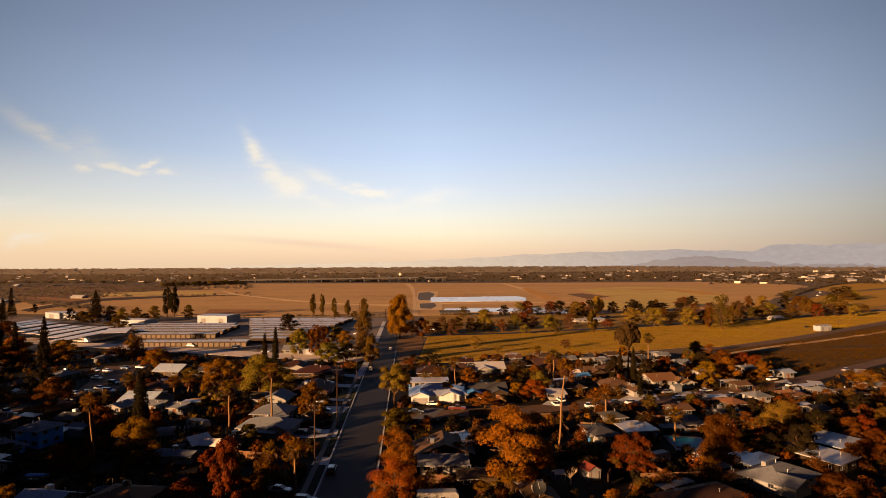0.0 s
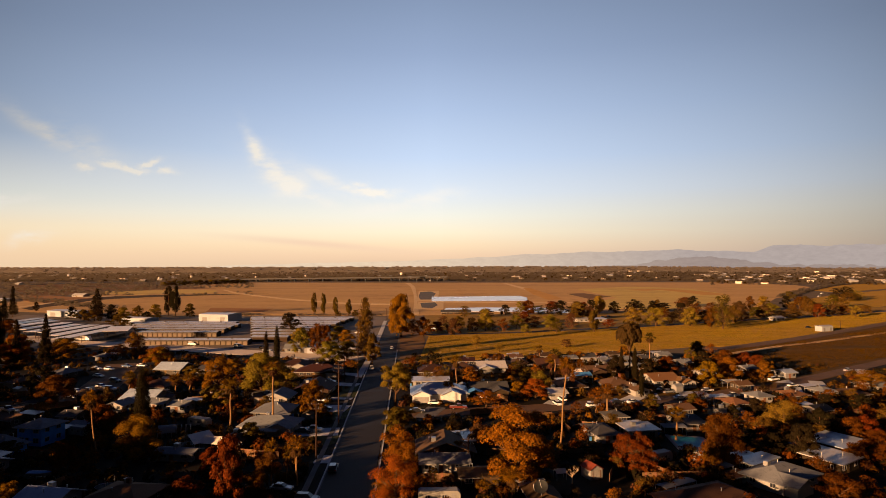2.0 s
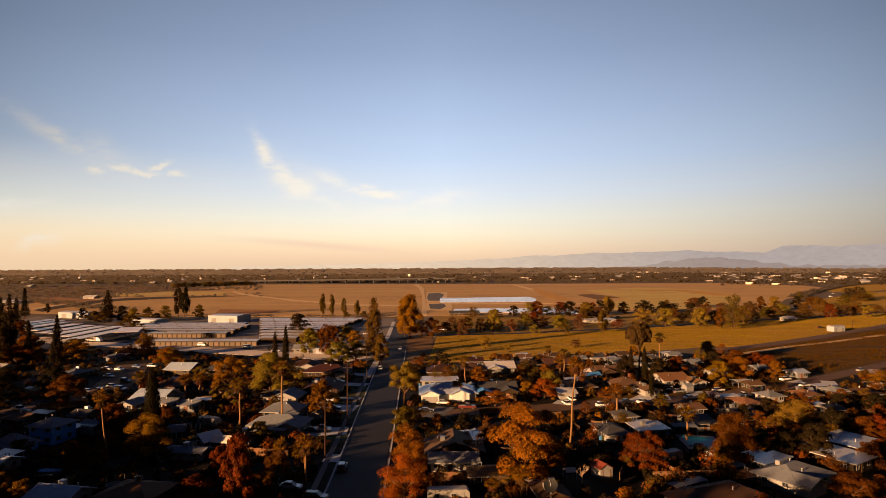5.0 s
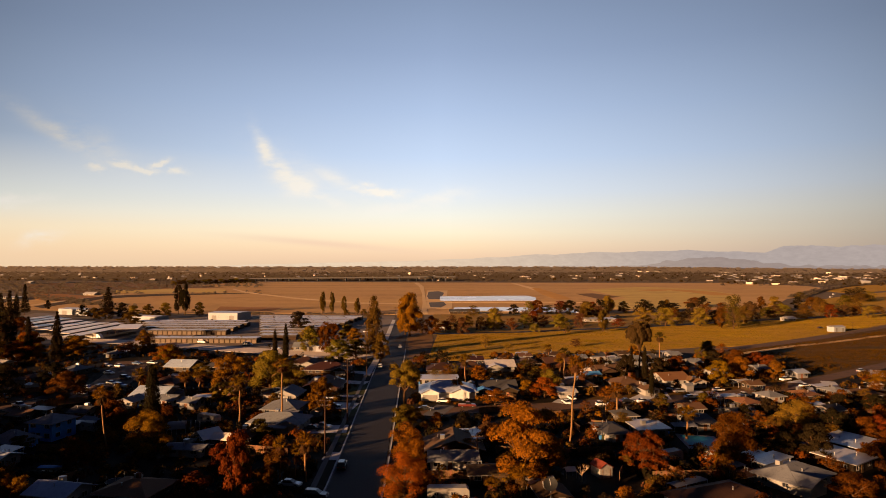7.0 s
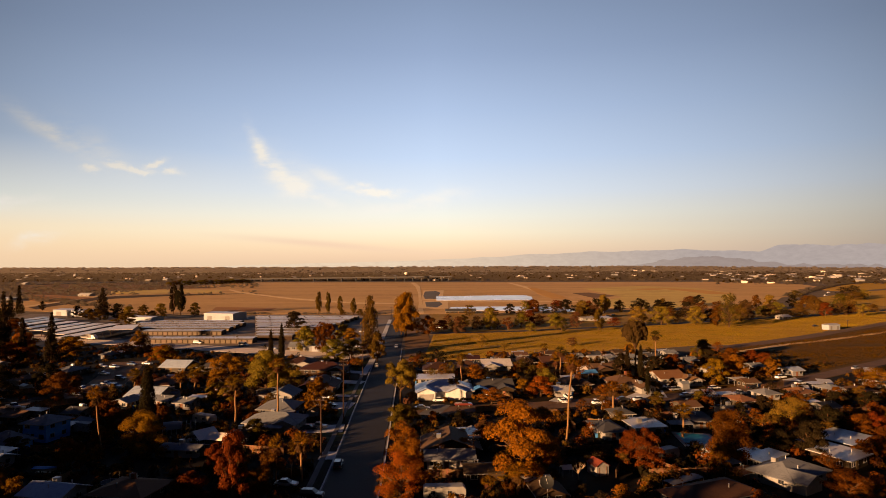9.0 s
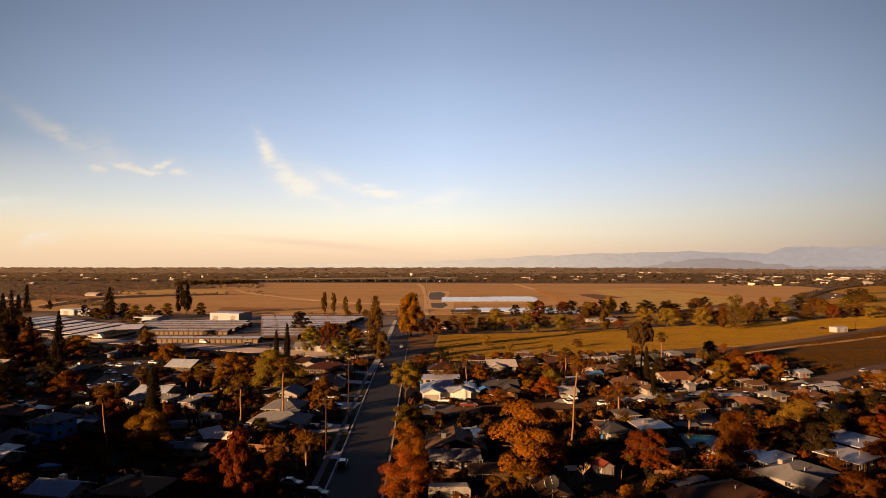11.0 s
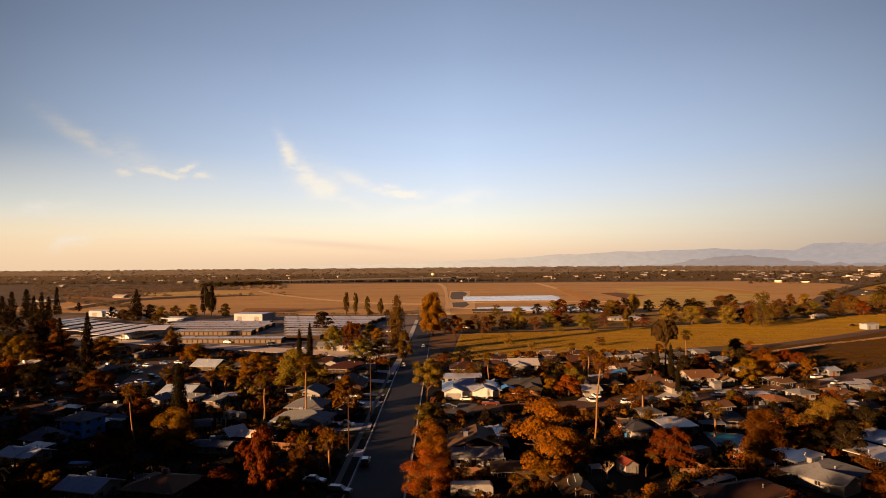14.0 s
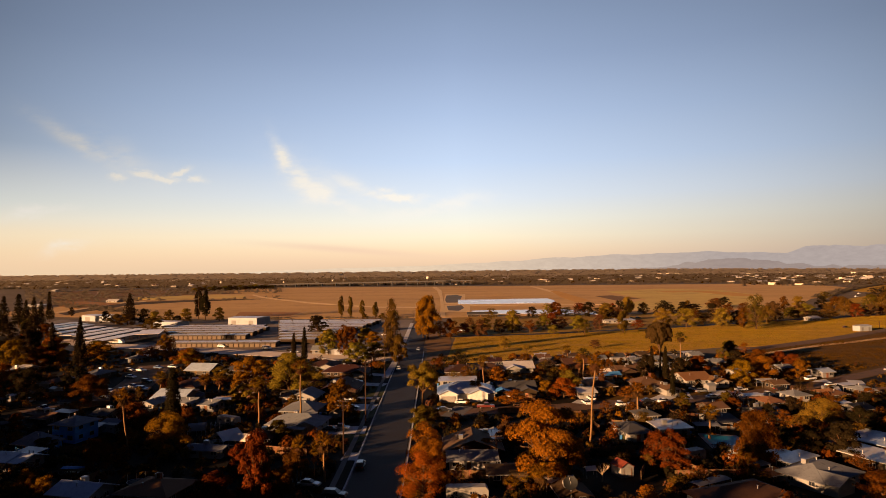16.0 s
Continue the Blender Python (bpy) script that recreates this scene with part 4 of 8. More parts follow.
def trailer(x, y, rz, L=6.0, label="white travel trailer parked in a yard"):
    ob = new("trailer")
    b = Soup()
    prof = [(-L / 2, 0.6), (-L / 2, 2.5), (-L / 2 + 0.4, 2.75), (L / 2 - 0.5, 2.75), (L / 2, 2.2), (L / 2, 0.9), (L / 2 - 0.4, 0.6)]
    n = len(prof)
    b.v = [(px, -1.15, pz) for px, pz in prof] + [(px, 1.15, pz) for px, pz in prof]
    b.f = [tuple(range(n)), tuple(reversed(range(n, 2 * n)))] + [((i + 1) % n, i, i + n, (i + 1) % n + n) for i in range(n)]
    b.make("body", M_WHITE, ob)
    for k in (-0.28, 0.12):
        window(ob, k * L, 1.75, 0.9, 0.6, -1.15, -1)
    Soup().box((0.33 * L, -1.17, 1.5), (0.65, 0.06, 1.7)).make("door", M_GREYW, ob)
    for sy in (-1, 1):
        Soup().tube([(-0.2, sy * 1.0 - 0.1, 0.33), (-0.2, sy * 1.0 + 0.1, 0.33)], [0.33, 0.33], 12).make("wheel", M_TYRE, ob)
    Soup().tube([(L / 2 - 0.3, 0, 0.6), (L / 2 + 1.1, 0, 0.5)], [0.06, 0.05], 6).box((L / 2 + 1.0, 0, 0.25), (0.08, 0.08, 0.5)).make("tow_bar", M_STEEL, ob)
    place(ob, x, y, rz)
    return tagged(ob, label, "trailer")


# ---- storage yard, works and far things ----
def storage_row(x0, y0, x1, y1, doors):
    """A long low row of lock-up units under a pale metal roof."""
    ob = new("storage_building")
    L = math.hypot(x1 - x0, y1 - y0)
    D, h = 8.0, 2.9
    Soup().prism([(0, 0), (L, 0), (L, D), (0, D)], -0.1, h).make("wall", M_TAN, ob)
    s = Soup()
    s.v = [(-0.4, -0.5, h), (L + 0.4, -0.5, h), (L + 0.4, D / 2, h + 0.3), (-0.4, D / 2, h + 0.3), (-0.4, D + 0.5, h), (L + 0.4, D + 0.5, h)]
    s.v += [(a, b, c + 0.12) for a, b, c in s.v]
    s.f = [(6, 7, 8, 9), (9, 8, 11, 10), (3, 2, 1, 0), (4, 5, 2, 3), (0, 1, 7, 6), (5, 4, 10, 11), (1, 2, 8, 7), (2, 5, 11, 8), (3, 0, 6, 9), (4, 3, 9, 10)]
    s.make("roof", M_METAL, ob, "pale ribbed metal roof")
    # Dark strip added below the eave to draw the shade line between rows.
    Soup().box((L / 2, -0.55, h - 0.3), (L + 0.8, 0.08, 0.78)).make("fascia", M_EDGE, ob, "dark metal fascia")
    for i in range(int(L / 14)):
        Soup().box((9 + 14 * i, D / 2 + 0.8, h + 0.6), (0.9, 0.9, 0.5)).box((9 + 14 * i, D / 2 + 0.8, h + 0.88), (1.05, 1.05, 0.08)).make("roof_vent", M_EDGE, ob)
    if doors:
        n = int(L / doors)
        base = Soup().box((0, -0.03, 1.2), (doors * 0.8, 0.08, 2.3)).make("door", M_ORANGE_DOOR, ob, "tan roll-up door")
        base.location = ((0.5) * L / n, 0, 0)
        for i in range(1, n):
            o = new("door", base.data)
            o.parent = ob
            o.location = ((i + 0.5) * L / n, 0, 0)
    place(ob, x0, y0, math.degrees(math.atan2(y1 - y0, x1 - x0)))
    return tagged(ob, "long low storage row with a pale metal roof", "storage unit", "rows of storage units")


def carport_row(x0, y0, x1, y1, w=6.4):
    """A long open shelter: one pale sloping roof on steel posts."""
    ob = new("carport")
    L = math.hypot(x1 - x0, y1 - y0)
    s = Soup()
    s.v = [(0, -w / 2, 4.4), (L, -w / 2, 4.4), (L, w / 2, 4.5), (0, w / 2, 4.5)]
    s.v += [(a, b, c - 0.25) for a, b, c in s.v]
    s.f = [(0, 1, 2, 3), (7, 6, 5, 4), (1, 0, 4, 5), (2, 1, 5, 6), (3, 2, 6, 7), (0, 3, 7, 4)]
    s.make("roof", M_CANOPY, ob, "white metal sheet roof")
    n = max(2, int(L / 9))
    for i in range(n + 1):
        for sy in (-0.42, 0.42):
            Soup().box((0.3 + (L - 0.6) * i / n, sy * w, 2.0), (0.14, 0.14, 4.0)).make("post", M_POLE, ob)
    place(ob, x0, y0, math.degrees(math.atan2(y1 - y0, x1 - x0)))
    return tagged(ob, "long open carport with a pale metal roof on posts", "carport", "rows of carports")


def warehouse(x, y, w, d, rz, h, label):
    ob = new("warehouse")
    Soup().prism([(-w / 2, -d / 2), (w / 2, -d / 2), (w / 2, d / 2), (-w / 2, d / 2)], -0.1, h).make("wall", M_CLAD, ob)
    rv, rf = roof_mesh(w, d, h + 0.2, 0.6, "gable", 0.25, 0.15)
    mesh_ob("roof", rv, rf, M_METAL, ob)
    for k in (-0.3, 0.3):
        Soup().box((k * w, -d / 2 - 0.03, min(1.9, h * 0.4)), (w * 0.16, 0.1, min(3.6, h * 0.75))).make("door", M_GREYW, ob)
    place(ob, x, y, rz)
    return tagged(ob, label, "building")


def truck(x, y, rz, L):
    """A lorry with a white box body."""
    ob = new("truck")
    Soup().box((-1.2, 0, 2.35), (L - 3.0, 2.5, 2.7)).make("box_body", M_WHITE, ob)
    c = Soup()
    prof = [(L / 2 - 2.5, 0.7), (L / 2 - 2.5, 3.0), (L / 2 - 1.0, 3.1), (L / 2 - 0.4, 2.0), (L / 2 + 0.2, 1.8), (L / 2 + 0.3, 0.7)]
    n = len(prof)
    c.v = [(a, -1.15, b) for a, b in prof] + [(a, 1.15, b) for a, b in prof]
    c.f = [tuple(range(n)), tuple(reversed(range(n, 2 * n)))] + [((i + 1) % n, i, i + n, (i + 1) % n + n) for i in range(n)]
    c.make("cab", PAINT["white"], ob)
    Soup().box((0, 0, 0.8), (L - 1, 1.0, 0.3)).make("chassis", M_STEEL, ob)
    for px in (-L / 2 + 1.6, -L / 2 + 2.8, L / 2 - 0.9):
        for sy in (-1, 1):
            Soup().tube([(px, sy * 1.05 - 0.15, 0.5), (px, sy * 1.05 + 0.15, 0.5)], [0.5, 0.5], 12).make("wheel", M_TYRE, ob)
    place(ob, x, y, rz, 0.06)
    return tagged(ob, "white box lorry parked beside the carports", "truck")


def pool(ring):
    cx = sum(p[0] for p in ring) / 4
    cy = sum(p[1] for p in ring) / 4
    HOUSES.append((cx, cy, 12.0, 9.0, 0.0))
    ob = new("swimming_pool")
    big = [((a - cx) * 1.25, (b - cy) * 1.25) for a, b in ring]
    sm = [(a - cx, b - cy) for a, b in ring]
    Soup().prism(big, -0.2, 0.10).make("deck", M_CONCRETE, ob, "pale concrete pool deck")
    Soup().prism(sm, -0.2, 0.106).make("water", M_POOL, ob, "turquoise pool water")
    place(ob, cx, cy)
    return tagged(ob, "small turquoise swimming pool with a concrete deck", "swimming pool")


def dish(x, y, h):
    ob = new("satellite_dish")
    s = Soup()
    rings, sides = 5, 18
    for i in range(rings + 1):
        r = 1.3 * i / rings
        for k in range(sides):
            a = 2 * math.pi * k / sides
            s.v.append((r * math.cos(a), 0.22 * r * r, r * math.sin(a)))
    for i in range(rings):
        for k in range(sides):
            s.f.append((i * sides + k, i * sides + (k + 1) % sides, (i + 1) * sides + (k + 1) % sides, (i + 1) * sides + k))
    r = s.make("reflector", M_MESH, ob, "grey mesh reflector", True)
    r.matrix_basis = pose(0, 0, h, 40, 0, 160)
    Soup().tube([(0, 0, -0.1), (0, 0, h)], [0.08, 0.07], 8).make("mast", M_STEEL, ob)
    Soup().tube([(0, 0, h), (-0.3, 0.6, h + 1.3)], [0.04, 0.03], 6).make("feed_arm", M_STEEL, ob)
    place(ob, x, y)
    return tagged(ob, "large grey satellite dish on a mast", "satellite dish")


def clump(v, f, rng, x, y, z, w, h, k, size=0.34):
    """An uneven bush of k bent quads."""
    n = len(v)
    d = rng.normal(size=(k, 3))
    d /= np.linalg.norm(d, axis=1)[:, None]
    d[:, 2] = np.abs(d[:, 2])
    p = np.array([x, y, z]) + d * np.array([w / 2, w / 2, h]) * (0.55 + 0.45 * rng.random((k, 1)))
    a = rng.normal(size=(k, 3))
    a -= d * (a * d).sum(1)[:, None]
    a /= np.linalg.norm(a, axis=1)[:, None]
    b = np.cross(d, a)
    s = size * w * (0.6 + 0.8 * rng.random((k, 1)))
    q = np.stack([p - a * s, p - b * s * 0.8, p + a * s, p + b * s * 0.8], 1).reshape(-1, 3)
    v.extend(map(tuple, q))
    f.extend((n + 4 * i, n + 4 * i + 1, n + 4 * i + 2, n + 4 * i + 3) for i in range(k))


def soft_normals(ob):
    """Leaf normals turned to the sky, so that distant woods shade evenly."""
    ob.data.normals_split_custom_set_from_vertices([(0.0, -0.25, 0.97)] * len(ob.data.vertices))
    return ob


def far_town():
    """Woods and roofs of the town on the far side of the fields."""
    rng = np.random.default_rng(5)
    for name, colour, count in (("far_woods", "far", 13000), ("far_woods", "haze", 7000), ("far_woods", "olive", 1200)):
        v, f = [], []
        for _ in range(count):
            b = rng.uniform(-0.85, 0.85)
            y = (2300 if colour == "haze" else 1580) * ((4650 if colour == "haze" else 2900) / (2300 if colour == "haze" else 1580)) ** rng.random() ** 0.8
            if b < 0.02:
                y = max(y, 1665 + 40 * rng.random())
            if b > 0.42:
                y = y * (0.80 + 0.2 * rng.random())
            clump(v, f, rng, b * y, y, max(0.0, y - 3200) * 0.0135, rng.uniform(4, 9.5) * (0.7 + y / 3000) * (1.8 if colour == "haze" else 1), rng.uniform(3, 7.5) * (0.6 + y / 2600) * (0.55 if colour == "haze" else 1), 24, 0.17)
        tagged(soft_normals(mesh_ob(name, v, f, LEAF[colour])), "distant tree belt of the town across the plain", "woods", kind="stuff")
    rise = Soup()
    rise.v = [(-5200, 3200, -2), (5200, 3200, -2), (5200, 4690, 19), (-5200, 4690, 19), (-5200, 4690, -2), (5200, 4690, -2)]
    rise.f = [(0, 1, 2, 3), (3, 2, 5, 4), (4, 5, 1, 0), (0, 3, 4), (1, 5, 2)]
    tagged(rise.make("ground_rise", M_FARGROUND), "gentle rise of the plain towards the horizon", "ground", kind="structure")
    r2 = random.Random(9)
    for i in range(230):
        b = r2.uniform(-0.75, 0.75)
        y = r2.uniform(1620, 3200)
        if i % 4 == 0:
            b, y = r2.uniform(0.40, 0.72), r2.uniform(1350, 2300)
        w = r2.uniform(7, 17) * (1.5 if i % 4 == 0 else 1)
        ob = new("far_building")
        h = r2.uniform(3.5, 6) * (1.8 if i % 11 == 0 else 1)
        d = r2.uniform(8, 14)
        Soup().prism([(-w / 2, -d / 2), (w / 2, -d / 2), (w / 2, d / 2), (-w / 2, d / 2)], -0.3, h).make("wall", (M_WHITE, M_CREAM, M_CANOPY)[i % 3], ob)
        rv, rf = roof_mesh(w, d, h + 0.1, 1.5, "gable", 0.6, 0.3)
        mesh_ob("roof", rv, rf, (M_METAL, M_CANOPY, ROOFS["brown"])[i % 3], ob)
        place(ob, b * y, y, r2.uniform(-20, 20))
        tagged(ob, "pale low building among distant trees", "building", "far town")


def freeway_bridge():
    """A raised freeway: deck, parapets and piers."""
    ob = new("freeway_bridge")
    line = [(-549.9, 1640, 5.2), (-439.3, 1640, 6.7), (-292.1, 1640, 8.2), (-145.3, 1640, 9.6), (-57.4, 1640, 10.6), (10, 1640, 10.6)]
    for name, dy, dz, w, h, mat in (("deck", 0, 0, 24, 1.8, M_SHADED_CONC), ("parapet", -12.2, 0.9, 0.4, 1.4, M_SHADED_CONC), ("parapet", 12.2, 0.9, 0.4, 1.4, M_SHADED_CONC)):
        s = Soup()
        for x, y, z in line:
            s.v += [(x, y + dy - w / 2, z + dz - h / 2), (x, y + dy + w / 2, z + dz - h / 2), (x, y + dy + w / 2, z + dz + h / 2), (x, y + dy - w / 2, z + dz + h / 2)]
        for i in range(len(line) - 1):
            a = 4 * i
            s.f += [(a + k, a + 4 + k, a + 4 + (k + 1) % 4, a + (k + 1) % 4) for k in range(4)]
        s.f += [(0, 1, 2, 3), tuple(len(s.v) - 1 - k for k in range(4))]
        s.make(name, mat, ob)
    for (x0, _, z0), (x1, _, z1) in zip(line, line[1:]):
        for k in range(4):
            t = (k + 0.5) / 4
            z = z0 + (z1 - z0) * t - 0.95
            Soup().box((x0 + (x1 - x0) * t, 1640, z / 2 - 0.25), (2.2, 14, z + 0.5)).make("pier", M_SHADED_CONC, ob)
    return tagged(ob, "long raised grey freeway on piers crossing the plain", "bridge")


def water_tower(x, y, z, r):
    """A white ball on a post above the far trees; one is a tank, the others mark bright specks."""
    ob = new("water_tower")
    bm = bmesh.new()
    bmesh.ops.create_uvsphere(bm, u_segments=14, v_segments=9, radius=r)
    me = bpy.data.meshes.new("tank")
    for vert in bm.verts:
        vert.co.z = vert.co.z * 0.85 + z
    bm.to_mesh(me)
    bm.free()
    me.materials.append(M_CANOPY)
    tank = new("tank", me)
    tank.parent = ob
    Soup().tube([(0, 0, -0.5), (0, 0, z - r * 0.7)], [r * 0.13, r * 0.1], 8).make("post", M_EDGE, ob)
    place(ob, x, y)
    return tagged(ob, "white round water tank on a steel post", "water tower", "far town")


def mountains():
    """Two hazy ranges and the last line of woods behind the plain."""
    def ridge(name, R, fn, west, east, label, b0, b1, n=520):
        v, f = [], []
        for i in range(n + 1):
            b = b0 + (b1 - b0) * i / n
            a = math.atan(b)
            top = fn(b)
            for k, (rr, zz) in enumerate(((R, -20), (R + 40, top * 0.55), (R + 90, top), (R + 130, -20))):
                v.append((rr * math.sin(a), rr * math.cos(a), zz))
        for i in range(n):
            for k in range(3):
                f.append((4 * i + k, 4 * i + 4 + k, 4 * i + 5 + k, 4 * i + 1 + k))
        return tagged(mesh_ob(name, v, f, glow(name + "_haze", west, east), smooth=True), label, "hills", kind="structure")

    def wob(b, s, k):
        return noise.fractal(Vector((b * k, s, 0.3)), 1.0, 2.0, 5)

    def profile(b, pts):
        for (b0, z0), (b1, z1) in zip(pts, pts[1:]):
            if b <= b1:
                t = max(0.0, (b - b0) / (b1 - b0))
                t = t * t * (3 - 2 * t)
                return z0 + (z1 - z0) * t
        return pts[-1][1]
    far_pts = [(-0.5, -15), (-0.3, 40), (-0.18, 54), (-0.09, 62), (0.02, 83), (0.07, 96), (0.145, 116), (0.24, 128), (0.31, 134), (0.36, 142), (0.44, 132), (0.48, 122), (0.54, 168), (0.60, 162), (0.72, 156), (1.1, 150)]
    near_pts = [(-1.0, -15), (-0.1, -10), (0.2, 6), (0.3, 34), (0.345, 64), (0.385, 88), (0.42, 85), (0.455, 74), (0.49, 54), (0.54, 36), (0.7, 30), (1.1, 28)]
    # Both ranges glow by themselves, with distance haze painted into their colours.
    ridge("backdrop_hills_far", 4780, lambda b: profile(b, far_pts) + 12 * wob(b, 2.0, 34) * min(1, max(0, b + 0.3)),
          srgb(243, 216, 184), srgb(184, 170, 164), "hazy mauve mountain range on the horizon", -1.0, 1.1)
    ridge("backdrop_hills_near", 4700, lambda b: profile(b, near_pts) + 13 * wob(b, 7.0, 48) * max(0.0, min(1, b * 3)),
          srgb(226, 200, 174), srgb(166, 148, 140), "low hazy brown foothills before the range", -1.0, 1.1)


DRIVES = []
CLEAR = [(30.5, 131, 8), (62.5, 158, 8), (-59, 152, 6), (68, 122, 8), (88, 132, 8), (46, 114, 8), (-104, 154, 8), (2, 146, 8), (-64, 140, 5)]  # open yards


def driveway(line, w, mat=None):
    """A slab drive from the street to a house."""
    DRIVES.append((line, w))
    return ribbon("driveway", line, w, 0.07, mat or M_DRIVE, "pale concrete driveway leading to a house", "driveway")


def free_spot(x, y, gap):
    """True where no house, street or pool stands within gap metres."""
    for hx, hy, w, d, rz in HOUSES:
        a = radians(rz)
        lx = (x - hx) * math.cos(a) + (y - hy) * math.sin(a)
        ly = -(x - hx) * math.sin(a) + (y - hy) * math.cos(a)
        if abs(lx) < w / 2 + gap and -d / 2 - gap * 2.0 < ly < d / 2 + gap:
            return False
    if any(math.hypot(x - cx, y - cy) < r + gap for cx, cy, r in CLEAR):
        return False
    for line, half in ((street_line, 9.0), (right_line, 7.5), (short_line, 7.0), (left_road, 9.0), (concrete_strip, 11.0), *((ln, wd / 2) for ln, wd in DRIVES)):
        for (ax, ay), (bx, by) in zip(line, line[1:]):
            t = max(0.0, min(1.0, ((x - ax) * (bx - ax) + (y - ay) * (by - ay)) / ((bx - ax) ** 2 + (by - ay) ** 2 + 1e-6)))
            if math.hypot(x - ax - t * (bx - ax), y - ay - t * (by - ay)) < half + gap:
                return False
    return True


def town_edge(x):
    """How far the back yards reach towards the fields."""
    return 305 + 0.10 * max(x, 0) - 0.42 * min(x, 0) - max(0.0, x - 110) * 0.75


def yard_plants():
    """Hedges, bushes and weeds that fill the back yards, and small trees among them."""
    rng = np.random.default_rng(11)
    for colour, count in (("dark", 900), ("olive", 900), ("rust", 800), ("brown", 500), ("orange", 300)):
        v, f = [], []
        n = 0
        while n < count:
            y = 112 + 230 * rng.random() ** 1.1
            x = rng.uniform(-0.78, 0.78) * y
            if y > town_edge(x) or not free_spot(x, y, 0.6):
                continue
            n += 1
            clump(v, f, rng, x, y, 0, rng.uniform(1.0, 3.4), rng.uniform(0.6, 2.4), 44, 0.13)
        tagged(mesh_ob("yard_shrubs", v, f, LEAF[colour]), "low bushes, hedges and weeds in the yards", "shrubs", kind="stuff")
    for colour, count in (("rust", 170), ("dark", 150), ("olive", 110), ("orange", 60)):
        v, f = [], []
        n = 0
        while n < count:
            y = 114 + 215 * rng.random()
            x = rng.uniform(-0.78, 0.80) * y if n % 3 else rng.uniform(0.25, 0.82) * y
            if y > town_edge(x) - 2 or not free_spot(x, y, 1.6):
                continue
            n += 1
            w, h = rng.uniform(2.2, 5.0), rng.uniform(1.8, 4.2)
            for k in range(3):
                a = rng.random() * 6.28
                clump(v, f, rng, x + 0.3 * w * math.cos(a), y + 0.3 * w * math.sin(a), h * 0.22 * k, w * 0.8, h * 0.6, 60, 0.085)
        tagged(mesh_ob("yard_thicket", v, f, LEAF[colour]), "dense overgrown thickets between the houses", "shrubs", kind="stuff")
    grove = Grove()
    n = 0
    while n < 55:
        y = rng.uniform(118, 225)
        x = rng.uniform(0.2, 0.74) * y
        if not free_spot(x, y, 0.9):
            continue
        n += 1
        h = rng.uniform(2.8, 5.6)
        grove.add(x, y, h, h * rng.uniform(0.8, 1.2), ("broad", "thin")[n % 2], ("rust", "dark", "olive", "rust")[n % 4], n)
    n = 0
    kinds = ("rust", "dark", "olive", "orange", "rust", "dark", "gold")
    while n < 56:
        y = 112 + 215 * rng.random()
        x = rng.uniform(-0.78, 0.78) * y
        if y > town_edge(x) - 4 or not free_spot(x, y, 2.0):
            continue
        n += 1
        h = rng.uniform(2.6, 5.5)
        grove.add(x, y, h, h * rng.uniform(0.7, 1.1), ("broad", "thin")[n % 2], kinds[n % 7], n)
    grove.make("yard_trees", "small trees in the back yards")


def field_edge_trees():
    """Small trees, palms and bushes that crowd the last rows of houses."""
    r2 = random.Random(31)
    grove = Grove()
    n = 0
    while n < 46:
        x, y = r2.uniform(-8, 128), r2.uniform(236, 306)
        if y > town_edge(x) - 3 or not free_spot(x, y, 0.9):
            continue
        n += 1
        h = r2.uniform(3.5, 7.5)
        if n % 9 == 4:
            palm(round(x, 1), round(y, 1), round(h + 3, 1), 4.6, "gold", 0)
        else:
            grove.add(x, y, h, h * r2.uniform(0.8, 1.2), ("broad", "thin")[n % 2], ("rust", "olive", "gold", "dark", "orange", "rust")[n % 6], n)
    grove.make("field_edge_trees", "small trees crowding the last row of houses")


def lot_brush():
    """Scrub and weeds on the vacant land before the freeway."""
    rng = np.random.default_rng(41)
    v, f = [], []
    for _ in range(900):
        b = rng.uniform(-0.72, -0.30)
        y = rng.uniform(930, 1560)
        if inside(b * y, y, [(-520, 960), (-330, 960), (-300, 1560), (-420, 1560)]) and y < 1180:
            continue
        clump(v, f, rng, b * y, y, 0, rng.uniform(3, 9), rng.uniform(1.5, 5), 20, 0.17)
    for _ in range(160):
        x = rng.uniform(-600, -330)
        clump(v, f, rng, x, 640 + (-x - 330) * 0.9 + rng.uniform(-25, 25), 0, rng.uniform(2.5, 7), rng.uniform(1.5, 4.5), 26, 0.16)
    for _ in range(120):
        x = rng.choice((rng.uniform(-130, -48), rng.uniform(-215, -160)))
        clump(v, f, rng, x, 566 + rng.uniform(-2, 3), 0, rng.uniform(1.5, 3.5), rng.uniform(0.8, 2.4), 26, 0.16)
    for k in range(260):
        t = rng.uniform(2, len(highway_ramp) - 1.01)
        a, b = highway_ramp[int(t)], highway_ramp[int(t) + 1]
        q = t - int(t)
        side = rng.uniform(-32, -15) if k % 3 else rng.uniform(16, 26)
        clump(v, f, rng, a[0] + (b[0] - a[0]) * q - side * 0.6, a[1] + (b[1] - a[1]) * q + side * -0.3, 0, rng.uniform(3, 8), rng.uniform(2, 5.5), 22, 0.17)
    tagged(soft_normals(mesh_ob("field_scrub", v, f, LEAF["far"])), "brown scrub and hedges along the fields and the vacant lot", "shrubs", kind="stuff")


